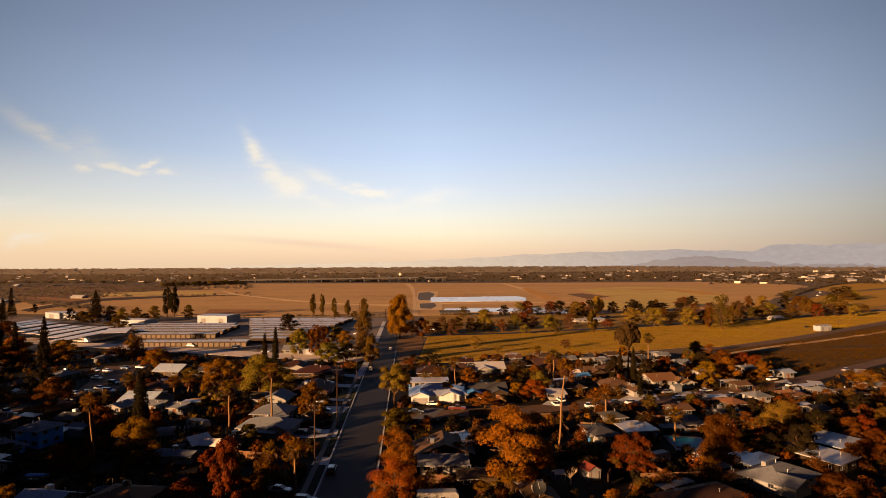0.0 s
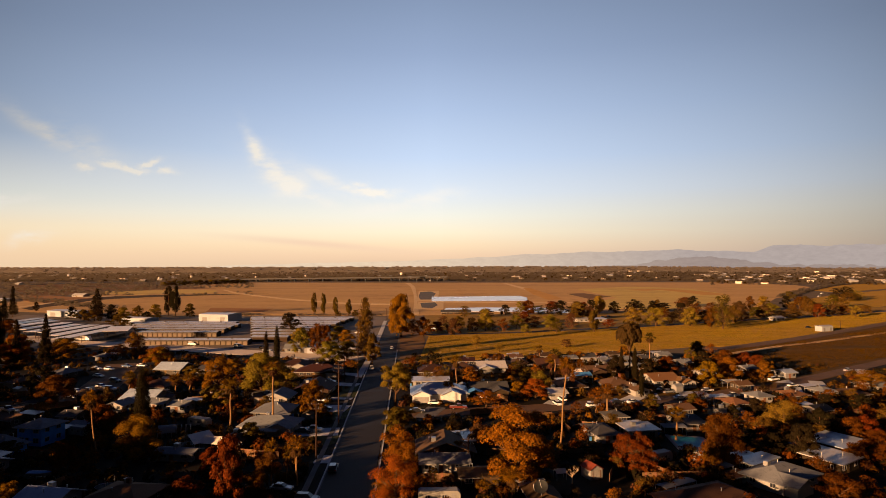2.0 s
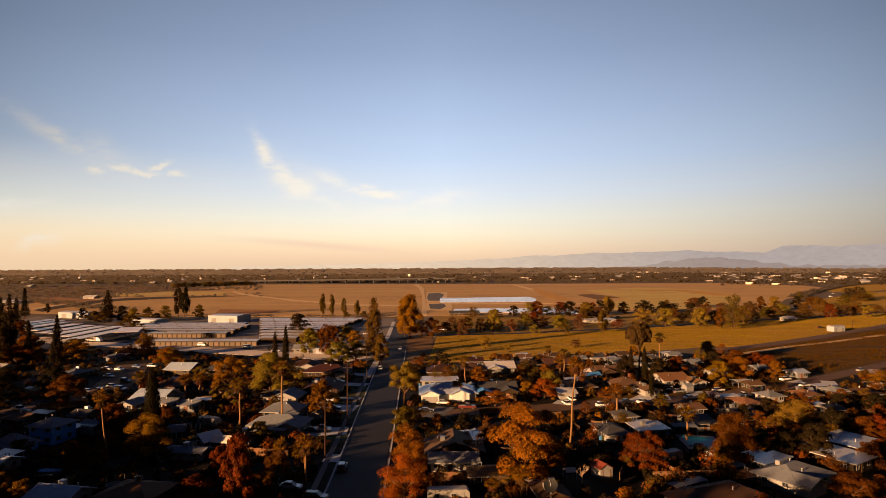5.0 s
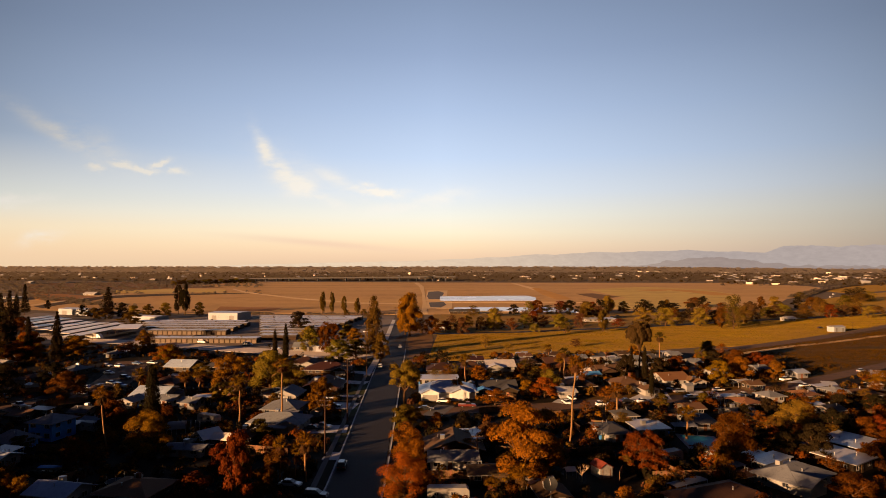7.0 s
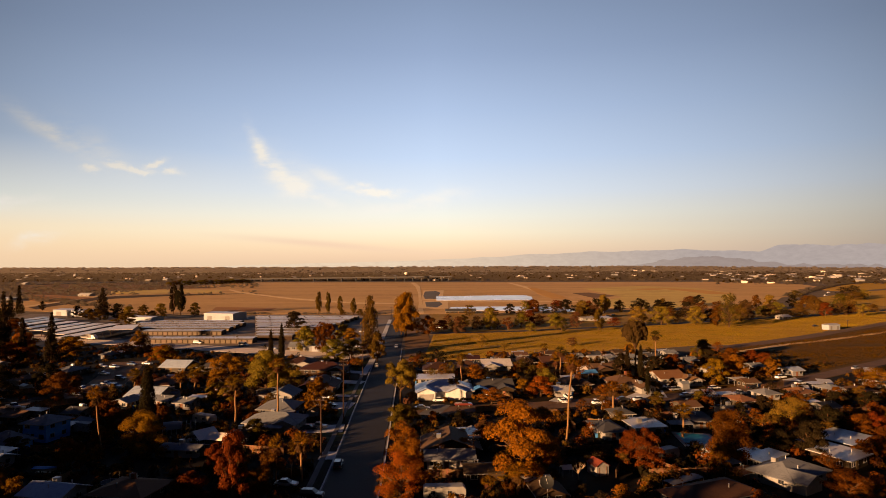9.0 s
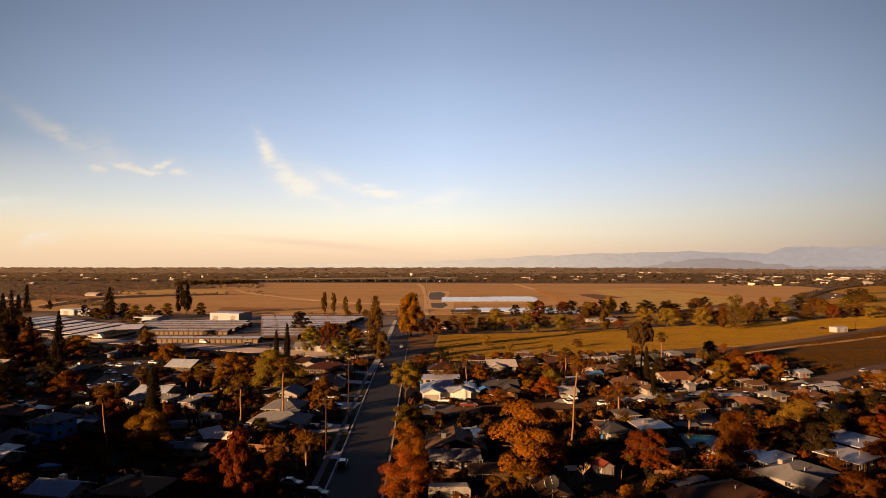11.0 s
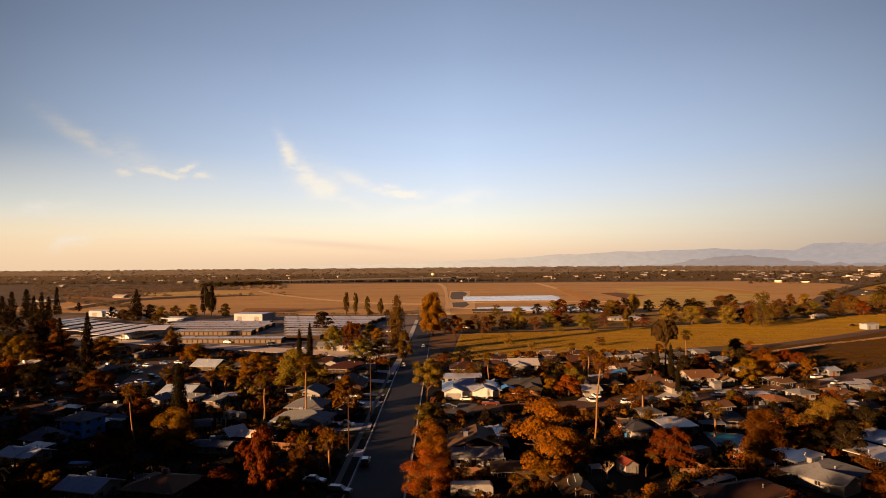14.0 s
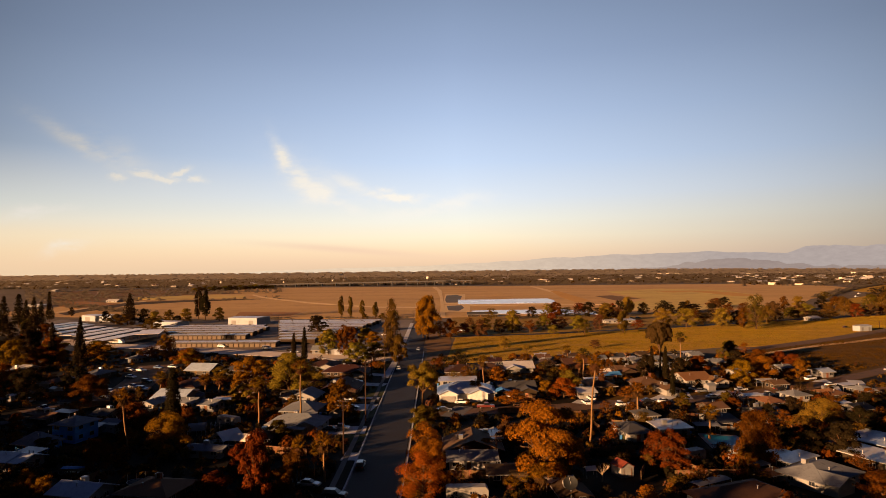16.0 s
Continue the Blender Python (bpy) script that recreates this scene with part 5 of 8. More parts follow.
def wheelie_bin(x, y, rz, mat):
    ob = new("wheelie_bin")
    Soup().box((0, 0, 0.52), (0.52, 0.62, 0.95), taper=1.15).make("body", mat, ob)
    Soup().box((0, 0.02, 1.03), (0.64, 0.76, 0.07)).make("lid", mat, ob)
    for sx in (-1, 1):
        Soup().tube([(sx * 0.26 - 0.04, 0.28, 0.12), (sx * 0.26 + 0.04, 0.28, 0.12)], [0.12, 0.12], 8).make("wheel", M_TYRE, ob)
    place(ob, x, y, rz)
    return tagged(ob, "plastic wheelie bin standing beside a house", "bin")


def trampoline(x, y):
    ob = new("trampoline")
    Soup().tube([(1.9 * math.cos(a / 3), 1.9 * math.sin(a / 3), 0.85) for a in range(20)], [0.04] * 20, 5).make("rim", M_STEEL, ob)
    Soup().prism([(1.85 * math.cos(a / 20 * 6.283), 1.85 * math.sin(a / 20 * 6.283)) for a in range(20)], 0.82, 0.84).make("mat", M_TYRE, ob)
    for k in range(6):
        a = k * math.pi / 3
        Soup().tube([(1.9 * math.cos(a), 1.9 * math.sin(a), 0), (1.9 * math.cos(a), 1.9 * math.sin(a), 2.4)], [0.03, 0.03], 5).make("pole", M_STEEL, ob)
    place(ob, x, y)
    return tagged(ob, "round black trampoline with steel poles in a yard", "trampoline")


def patio_cover(x, y, w, d, rz, mat=None):
    ob = new("patio_cover")
    s = Soup()
    s.v = [(-w / 2, -d / 2, 2.3), (w / 2, -d / 2, 2.3), (w / 2, d / 2, 2.6), (-w / 2, d / 2, 2.6)]
    s.v += [(a, b, c + 0.09) for a, b, c in s.v]
    s.f = [(3, 2, 1, 0), (4, 5, 6, 7), (0, 1, 5, 4), (1, 2, 6, 5), (2, 3, 7, 6), (3, 0, 4, 7)]
    s.make("roof", mat or ROOFS["white"], ob)
    for sx in (-0.46, 0.46):
        for sy in (-0.46, 0.46):
            Soup().box((sx * w, sy * d, 1.17 + 0.14 * sy), (0.1, 0.1, 2.34 + 0.3 * sy)).make("post", M_WHITE, ob)
    place(ob, x, y, rz)
    return tagged(ob, "pale flat patio cover on posts behind a house", "patio cover")


def yard_clutter():
    """Sheds, patio covers, bins, trampolines and fences behind and beside the houses."""
    r2 = random.Random(21)
    for i, (hx, hy, w, d, rz) in enumerate(list(HOUSES)):
        if hy > 320:
            continue
        a = radians(rz)
        ux, uy = math.cos(a), math.sin(a)

        def spot(lx, ly):
            return round(hx + lx * ux - ly * uy, 1), round(hy + lx * uy + ly * ux, 1)
        side = r2.choice((-1, 1))
        if i % 2 == 0:
            x, y = spot(side * (w / 2 + 1.0), -d * 0.2)
            for k in range(r2.choice((1, 2, 3))):
                wheelie_bin(x + 0.8 * k * ux, y + 0.8 * k * uy, rz, (M_TARP, M_LAWN, M_MESH)[k])
        if i % 3 == 0:
            x, y = spot(r2.uniform(-0.2, 0.2) * w, d / 2 + 2.2)
            if free_spot(x, y, -1.5):
                patio_cover(x, y, r2.uniform(4, 7), 3.2, rz, r2.choice((ROOFS["white"], ROOFS["grey"], M_METAL)))
        if i % 4 == 1:
            x, y = spot(side * w * 0.5, d / 2 + 6.5)
            if free_spot(x, y, 1.5):
                shed(x, y, r2.uniform(2.4, 3.6), r2.uniform(2.2, 3.0), rz + r2.choice((0, 90)), 2.1, r2.choice(("grey", "white", "tan", "brown")), r2.choice((M_WHITE, M_GREYW, M_TAN)), 0.6)
        if i % 9 == 4:
            x, y = spot(-side * w * 0.4, d / 2 + 7)
            if free_spot(x, y, 2.0):
                trampoline(x, y)
        if i % 3 == 1:
            x0, y0 = spot(side * (w / 2 + 0.3), d / 2)
            x1, y1 = spot(side * (w / 2 + 3.6), d / 2)
            x2, y2 = spot(side * (w / 2 + 3.6), d / 2 + 9)
            if free_spot((x1 + x2) / 2, (y1 + y2) / 2, 0.5) and free_spot(x2, y2, 0.4) and free_spot(x1, y1, 0.2):
                fence(x1, y1, x2, y2, 1.7)


def inside(x, y, ring):
    hit = False
    for (ax, ay), (bx, by) in zip(ring, ring[1:] + ring[:1]):
        if (ay > y) != (by > y) and x < (bx - ax) * (y - ay) / (by - ay) + ax:
            hit = not hit
    return hit


def tufts(name, ring, step, colour, label, lo, hi, z):
    """Standing tufts of grass over a field, as bent upright blades."""
    rng = np.random.default_rng(len(name))
    xs, ys = [p[0] for p in ring], [p[1] for p in ring]
    n = int((max(xs) - min(xs)) * (max(ys) - min(ys)) / step ** 2)
    v, f = [], []
    for x, y, a, h, w in zip(rng.uniform(min(xs), max(xs), n), rng.uniform(min(ys), max(ys), n), rng.random(n) * 6.28, rng.uniform(lo, hi, n), rng.uniform(0.35, 0.8, n)):
        if not inside(x, y, ring):
            continue
        k = 0.6 + 0.8 * noise.noise(Vector((x * 0.02, y * 0.09, 0.0)))
        if k < 0.25:
            continue
        h *= k
        for t in (0.0, 1.4):
            c, s = math.cos(a + t) * w / 2, math.sin(a + t) * w / 2
            m = len(v)
            v += [(x - c * 0.6, y - s * 0.6, z), (x + c * 0.6, y + s * 0.6, z), (x + c * 1.2 - s * 0.3, y + s * 1.2 + c * 0.3, z + h), (x - c * 0.9 - s * 0.2, y - s * 0.9 + c * 0.2, z + h * 0.85)]
            f.append((m, m + 1, m + 2, m + 3))
    return tagged(mesh_ob(name, v, f, LEAF[colour]), label, "grass", kind="stuff")


def unseen_shade_trees():
    """Trees added out of view to the south and west, placed to shade the yards."""
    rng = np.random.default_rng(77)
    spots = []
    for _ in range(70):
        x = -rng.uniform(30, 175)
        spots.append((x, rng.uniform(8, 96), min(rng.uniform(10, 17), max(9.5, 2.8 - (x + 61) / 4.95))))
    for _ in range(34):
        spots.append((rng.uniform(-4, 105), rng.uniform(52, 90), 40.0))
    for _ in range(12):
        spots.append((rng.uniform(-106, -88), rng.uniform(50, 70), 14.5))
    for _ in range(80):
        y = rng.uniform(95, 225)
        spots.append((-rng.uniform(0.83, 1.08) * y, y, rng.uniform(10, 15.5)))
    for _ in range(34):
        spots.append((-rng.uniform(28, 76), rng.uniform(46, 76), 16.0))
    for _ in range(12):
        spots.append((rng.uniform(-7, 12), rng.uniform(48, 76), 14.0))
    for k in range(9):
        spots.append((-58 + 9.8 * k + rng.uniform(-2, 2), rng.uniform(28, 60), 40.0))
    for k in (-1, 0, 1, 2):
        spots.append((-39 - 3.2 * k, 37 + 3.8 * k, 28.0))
    # an added row, set so that its shade falls on the foot of the street
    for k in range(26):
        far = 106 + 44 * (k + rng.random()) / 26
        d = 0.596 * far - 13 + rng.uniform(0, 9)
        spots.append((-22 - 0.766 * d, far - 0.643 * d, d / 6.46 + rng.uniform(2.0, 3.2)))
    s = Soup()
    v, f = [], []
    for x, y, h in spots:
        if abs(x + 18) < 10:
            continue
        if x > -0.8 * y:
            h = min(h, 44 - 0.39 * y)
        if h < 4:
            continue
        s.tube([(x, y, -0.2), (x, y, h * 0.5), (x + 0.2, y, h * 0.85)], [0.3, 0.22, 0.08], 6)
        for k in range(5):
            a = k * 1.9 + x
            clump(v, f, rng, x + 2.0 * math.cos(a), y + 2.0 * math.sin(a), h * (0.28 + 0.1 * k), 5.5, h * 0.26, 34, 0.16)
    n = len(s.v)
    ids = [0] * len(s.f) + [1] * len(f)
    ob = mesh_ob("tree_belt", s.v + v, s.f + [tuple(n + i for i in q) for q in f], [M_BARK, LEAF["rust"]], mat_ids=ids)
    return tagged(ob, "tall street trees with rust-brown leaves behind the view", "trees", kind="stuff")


def hoop_frame(x, y, rz, L=8.0, w=5.0, h=2.8):
    """Bare steel hoops of a carport whose cover is gone at one end."""
    ob = new("hoop_carport")
    n = 8
    for i in range(n):
        px = -L / 2 + L * i / (n - 1)
        Soup().tube([(px, -w / 2 * math.cos(a * math.pi / 10), h * math.sin(a * math.pi / 10)) for a in range(11)], [0.05] * 11, 5, False).make("hoop", M_STEEL, ob)
    v, f = [], []
    for i in range(5):
        for a in range(8):
            px = -L / 2 + L * 0.55 * i / 4
            t = (a + 1.5) * math.pi / 10
            v.append((px, -w / 2 * 1.03 * math.cos(t), h * 1.03 * math.sin(t) + 0.02 * (i % 2)))
    f = [(i * 8 + a, i * 8 + a + 1, i * 8 + a + 9, i * 8 + a + 8) for i in range(4) for a in range(7)]
    cv = mesh_ob("cover", v, f, M_GREYW, ob, "torn grey sheet cover")
    m = cv.modifiers.new("thick", "SOLIDIFY")
    m.thickness = 0.03
    place(ob, x, y, rz)
    return tagged(ob, "hooped steel carport frame with a torn grey cover", "carport")


def pruned_tree(x, y, h):
    """A small lopped tree: a pale trunk, crooked limbs that end in knobs, and thin shoots."""
    rng = random.Random(5)
    ob = new("tree")
    trunk = Soup().tube([(0, 0, -0.2), (0.06, 0.02, h * 0.2), (0, 0.05, h * 0.42)], [0.2, 0.16, 0.15], 8).make("trunk", M_PALEBARK, ob, "pale bare trunk")
    for k in range(9):
        a = k * 2.4
        r = h * (0.2 + 0.16 * rng.random())
        z = h * (0.62 + 0.22 * rng.random())
        q = (r * math.cos(a), r * math.sin(a), z)
        s = Soup().tube([(0, 0.04, h * 0.38), (q[0] * 0.55, q[1] * 0.55, z * 0.78), q], [0.11, 0.085, 0.07], 6)
        s.tube([q, (q[0] * 1.04, q[1] * 1.04, z + 0.1), (q[0] * 1.06, q[1] * 1.06, z + 0.2)], [0.07, 0.15, 0.05], 6)
        for j in range(4):
            b = a + 1.6 * j
            s.tube([q, (q[0] + 0.35 * math.cos(b), q[1] + 0.35 * math.sin(b), z + 0.35 + 0.2 * rng.random())], [0.035, 0.012], 4, False)
        s.make("limb", M_PALEBARK, trunk)
    place(ob, x, y)
    return tagged(ob, "small hard-pruned tree with pale bare limbs in a yard", "tree")


def boat(x, y, rz):
    ob = new("boat")
    v, f = [], []
    n = 9
    for i in range(n):
        t = i / (n - 1)
        px = -2.6 + 5.2 * t
        w = 1.05 * (1 - max(0, (t - 0.45) / 0.55) ** 2.2) + 0.02
        keel = 0.55 + 0.35 * max(0, t - 0.6) ** 1.5 * 3
        v += [(px, -w, 1.35 + 0.15 * t), (px, -w * 0.75, 0.85), (px, 0, keel), (px, w * 0.75, 0.85), (px, w, 1.35 + 0.15 * t)]
    for i in range(n - 1):
        for k in range(4):
            f.append((i * 5 + k, i * 5 + k + 1, i * 5 + k + 6, i * 5 + k + 5))
    f.append((0, 4, 3, 2, 1))
    mesh_ob("hull", v, f, M_WHITE, ob, "white moulded hull", smooth=True)
    tv = [p for i in range(n) for p in ((v[i * 5][0], v[i * 5][1] * 0.97, v[i * 5][2] - 0.05), (v[i * 5][0], 0, v[i * 5][2] + 0.22), (v[i * 5 + 4][0], v[i * 5 + 4][1] * 0.97, v[i * 5 + 4][2] - 0.05))]
    mesh_ob("cover", tv, [(i * 3 + k, i * 3 + k + 1, i * 3 + k + 4, i * 3 + k + 3) for i in range(n - 1) for k in range(2)], M_TARP, ob, "blue canvas cover")
    Soup().box((-0.3, 0, 0.45), (3.6, 0.9, 0.1)).tube([(1.5, 0, 0.45), (3.6, 0, 0.45)], [0.05, 0.05], 6).box((3.5, 0, 0.22), (0.08, 0.08, 0.45)).make("cradle", M_STEEL, ob)
    for sy in (-1, 1):
        Soup().tube([(-0.6, sy * 0.8 - 0.08, 0.3), (-0.6, sy * 0.8 + 0.08, 0.3)], [0.3, 0.3], 12).make("wheel", M_TYRE, ob)
    place(ob, x, y, rz)
    return tagged(ob, "small white boat under a blue cover on a cradle", "boat")


# ---- ground, roads, fields ----
far = [(-9000, -4000), (9000, -4000), (9000, 9000), (-9000, 9000)]
patch("ground", far, 0.0, M_FARGROUND, "flat brown valley plain reaching the horizon", "ground", 1.0)
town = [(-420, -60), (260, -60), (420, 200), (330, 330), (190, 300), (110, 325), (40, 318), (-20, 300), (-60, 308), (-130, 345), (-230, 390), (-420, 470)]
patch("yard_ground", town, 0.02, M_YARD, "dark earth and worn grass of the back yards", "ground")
# Lit copy of the yard earth: sunlight is put into this patch's colour.
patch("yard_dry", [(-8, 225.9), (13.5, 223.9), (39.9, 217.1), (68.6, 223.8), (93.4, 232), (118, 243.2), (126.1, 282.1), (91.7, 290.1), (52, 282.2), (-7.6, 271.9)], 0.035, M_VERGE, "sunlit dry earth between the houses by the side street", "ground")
street_line = [(-16.4, 20), (-18.9, 80), (-20.3, 130), (-22.0, 165), (-23.4, 190), (-25.0, 221), (-27.3, 265), (-30.8, 335), (-36.2, 446), (-40, 540)]
ribbon("road_street", street_line, (5.0, 5.7), 0.06, M_ASPHALT, "dark asphalt residential street with oil stains", "road")
for off, nm in ((5.4, "left"), (-6.35, "right")):
    ribbon("kerb_" + nm, street_line[:8], (off + 0.15, -off + 0.15), 0.2, M_DRIVE, "worn concrete kerb along the street", "kerb")
    ribbon("gutter_" + nm, street_line[:8], (off * 0.953 + 0.14, -off * 0.953 + 0.14), 0.075, M_PAVE, "pale concrete gutter pan along the street", "gutter")
ribbon("pavement_near", street_line[1:7], (8.6, -7.4), 0.13, M_PAVE, "pale concrete pavement along the front lawns", "pavement")
ribbon("pavement_left", [(-34.5, 255.7), (-35.3, 290.9), (-38, 346.8), (-41, 408.4), (-46.3, 506.9)], 2.6, 0.15, M_DRIVE, "pale concrete pavement beside the street", "pavement")
patch("verge", [(-19.7, 290.8), (-11.2, 290.7), (-11, 377.4), (-19.3, 477.5), (-33.4, 477.8)], 0.09, M_DARKEARTH, "bare dirt verge beside the street", "verge")
right_line = [(19.7, 197.8), (26.9, 200.2), (37.3, 203.6), (47, 206.6), (54, 208.3), (60.2, 209.5), (66.4, 210.9), (73.1, 212.7), (80.1, 214.6), (87.4, 217.3), (95.2, 220.7), (103.5, 224.8), (112.6, 230.1), (122.6, 236.8), (133.8, 244.9), (146.6, 254.2), (161.9, 265.1), (179.6, 277.7), (197.4, 290.5), (215.3, 304), (233, 317.8), (246.2, 328)]
ribbon("road_right", right_line, 10, 0.055, M_OLD_LIT_ASPHALT, "sunlit asphalt side street bending away past the houses", "road")
short_line = [(-9.8, 193.3), (-0.4, 194.7), (10.1, 197.8), (19.7, 197.8)]
ribbon("road_close", short_line, 9, 0.05, M_OLD_LIT_ASPHALT, "asphalt forecourt before the white house", "road")
left_road = [(-147.4, 292.1), (-140.9, 274.7), (-133.2, 253.5), (-128.3, 237.1), (-126.7, 227), (-126.9, 219.3), (-128.3, 212.2), (-131.4, 204.8), (-135.5, 198), (-138.3, 193.5)]
ribbon("road_left", left_road, 14, 0.05, M_OLD_LIT_ASPHALT, "shaded asphalt parking street between the houses", "road")
patch("golden_field", [(-11.9, 290.7), (2.3, 295.7), (29.7, 308), (59, 319.4), (105, 331.7), (144.5, 349.9), (154.5, 345.1), (201, 375.7), (249.3, 412.2), (410.2, 544.8), (470.7, 625), (308.9, 532.9), (223, 496.8), (158.5, 461.1), (79.9, 430.7), (40.5, 417.1), (-9.2, 401.4)], 0.10, M_GOLD, "golden dry grass field beyond the houses", "field")
patch("rough_field", [(138.7, 336), (196.6, 367.5), (241.4, 399.3), (385.4, 512), (246.2, 328), (148.8, 258), (115.7, 236.4), (114.1, 260.5)], 0.08, M_VERGE, "rough brown grass with tracks beside the town", "field")
field_road = [(135.7, 327.4), (139.8, 330.7), (145.8, 335.5), (152.4, 340.5), (159.2, 345), (166.6, 349.7), (174.3, 354.7), (182.3, 360.4), (190.8, 366.5), (199.5, 372.9), (208.6, 379.3), (217.9, 385.9), (227.5, 393.1), (236.3, 400.7), (245.2, 408.9), (257.1, 419), (273.7, 432.1), (294.3, 447.7), (316.9, 465), (344, 486.1), (374.3, 509.8), (397.4, 527.9)]
ribbon("road_field", field_road, 9, 0.14, M_OLD_LIT_ASPHALT, "grey road crossing the dry fields", "road")
track_line = [(139.2, 317.2), (143.9, 320.1), (151, 324.4), (158.9, 329.5), (167.6, 335.8), (177.4, 343.1), (187.1, 349.9), (195.3, 354.6), (203.1, 358.6), (214.2, 365), (231.8, 376.2), (253.9, 390.8), (276.4, 405.9), (298.7, 421.3), (321.1, 437.2), (337.7, 449)]
ribbon("dirt_track", track_line, 4, 0.13, M_TRACK, "pale dirt track through rough grass", "track")
patch("park", [(-12, 401.4), (79.9, 430.7), (158.5, 461.1), (223, 496.8), (308.9, 532.9), (470.7, 625), (508.2, 674.6), (327.1, 609.7), (215.9, 596.6), (107.5, 578.4), (-16.7, 562.5)], 0.10, M_PARK, "park lawn under scattered autumn trees", "park")
park_path = [(-12.2, 407.9), (1.8, 410), (21.9, 413.2), (40.5, 417.1), (53.4, 421.2), (64.8, 426), (80.2, 432.5), (103.9, 441.9), (132.6, 453.5), (160, 465.3), (181.9, 476.4), (201.8, 487.5), (224.1, 499.2), (251.5, 511.5), (281.8, 524.5), (312.2, 538.6), (342, 554.2), (372, 571.2), (401.4, 588.5), (431.7, 607.3), (461.1, 626.5), (482.6, 640.7)]
ribbon("park_road", park_path, 7, 0.16, M_ASPHALT, "narrow dark lane along the park", "road")
patch("fields_ground", [(-520, 640), (-240, 566), (-20, 560), (320, 640), (720, 1290), (680, 1490), (-75, 1512), (-520, 1560)], 0.1, M_PLOUGH, "bare brown earth under the fields", "field", 0.08)
patch("ploughed_field", [(-435.6, 658.7), (-244.3, 590.2), (-147.4, 566.9), (-50.4, 563.6), (-31.2, 563), (-36.8, 793.3), (-69.4, 1506.3), (-518, 1558.7), (-505.7, 1145.6), (-488.6, 818.5)], 0.15, M_PLOUGH, "wide bare ploughed brown field", "field")
patch("basin_field", [(-24.2, 562.8), (-37.7, 941.5), (-66.7, 1506), (145.7, 1483.9), (173.3, 929.5), (173.9, 727.1), (142.9, 598.1)], 0.15, M_PLOUGH, "bare brown earth around the ponds", "field")
patch("upper_field", [(-40.7, 1017.7), (-63.1, 1483.5), (130.7, 1463.6), (130.7, 1048.8)], 0.22, M_PLOUGH, "bare brown field behind the pond", "field")
patch("east_field", [(147.9, 1440.8), (274.9, 1471.8), (670.1, 1487.3), (717.2, 1292), (680.3, 1145.2), (491.3, 886), (303.5, 675.1), (173.9, 727.1), (173.3, 929.5)], 0.15, M_PLOUGH, "wide bare brown field", "field")
patch("stubble_field", [(237, 1112.3), (369.9, 1227.9), (438.3, 1126.9), (414, 920), (318.1, 713.1), (251.5, 633.5), (153, 635.6), (180.3, 748.6), (229, 834.1)], 0.22, M_STUBBLE, "broad golden stubble between the bare fields", "field")
patch("dark_strip", [(184.9, 946.5), (213.7, 963.3), (229.3, 862.8), (186.4, 808.7)], 0.26, M_DARKEARTH, "dark strip of harrowed earth", "field")
bank_far = [(319.4, 1060.4), (335.3, 1072.8), (358.1, 1089), (377.1, 1092.6), (386.9, 1075.5), (391.8, 1046.8), (394.3, 1014), (394.4, 973.7), (392.5, 931.8), (391, 904.1)]
ribbon("sandy_bank", bank_far, 40, 0.28, M_MOUND, "sunlit orange sandy rise in the field", "bank", 0.1)
patch("pond", [(2.8, 648.7), (34.9, 656), (98.6, 653.8), (122.5, 628.5), (116.5, 584.8), (42.6, 600.9), (-0.1, 602.3)], 0.30, M_WATER, "narrow pale pond behind the park trees", "pond")
patch("far_lot", [(-630.3, 941.3), (-558.5, 942.6), (-597.6, 1110.2), (-509.4, 1137.3), (-426.9, 1193.2), (-554.1, 1316.4), (-772.8, 1511.6), (-968.9, 1381.1), (-818.9, 1214.6)], 0.2, M_DARKEARTH, "dark vacant lot by the freeway", "field")
patch("stubble_field", [(-567.5, 1063.3), (-523.3, 980.4), (-448.7, 944.6), (-413.5, 982.5), (-358.9, 1003.2), (-390, 1090), (-468.3, 1112.7), (-526.3, 1087.3)], 0.3, M_STUBBLE, "strip of pale golden stubble field", "field")
patch("west_field", [(-525.7, 792.7), (-472.4, 746.1), (-477.8, 806.5), (-471.6, 847.8), (-573.1, 924.8), (-614.5, 924)], 0.3, M_CLAY, "small reddish bare field", "field")
patch("ditch", [(-412.3, 633.1), (-424.9, 675.9), (-429.5, 725), (-441.8, 794.2), (-433.9, 834.3), (-401.6, 878.9), (-329.4, 935.7), (-270, 975), (-341.9, 955.6), (-427.7, 936.1), (-468.9, 901.5), (-483.9, 869.8), (-470.3, 793.7), (-455.5, 724.6), (-437.3, 657.8)], 0.2, M_DITCH, "dark grassy drainage ditch bending along the field", "ditch")
patch("field_track", [(-446.1, 666.5), (-455.5, 724.6), (-470.3, 793.7), (-482.2, 866.8), (-467.2, 898.3), (-475.7, 914.7), (-495, 889.8), (-484, 816.9), (-467.7, 743.9), (-458.3, 684.6)], 0.24, M_TRACK, "pale dust track along the ditch", "track", 0.06)
patch("field_track", [(-46.4, 698.3), (-101.1, 710.2), (-147.4, 751.7), (-202.8, 811.3), (-264.5, 897.2), (-325.5, 984.1), (-381.6, 1099.7), (-389.8, 1129.3), (-336, 1024.1), (-274.3, 930.3), (-209.5, 838.3), (-151.9, 774.8), (-104.1, 730.7), (-47.9, 721.2)], 0.24, M_TRACK, "pale dust track across the ploughed field", "track", 0.06)
patch("clay_strip", [(-224.8, 598.3), (-171.3, 599.2), (-172.9, 645.3), (-242.4, 661.1)], 0.2, M_CLAY, "reddish strip of bare clay behind the warehouse", "field")
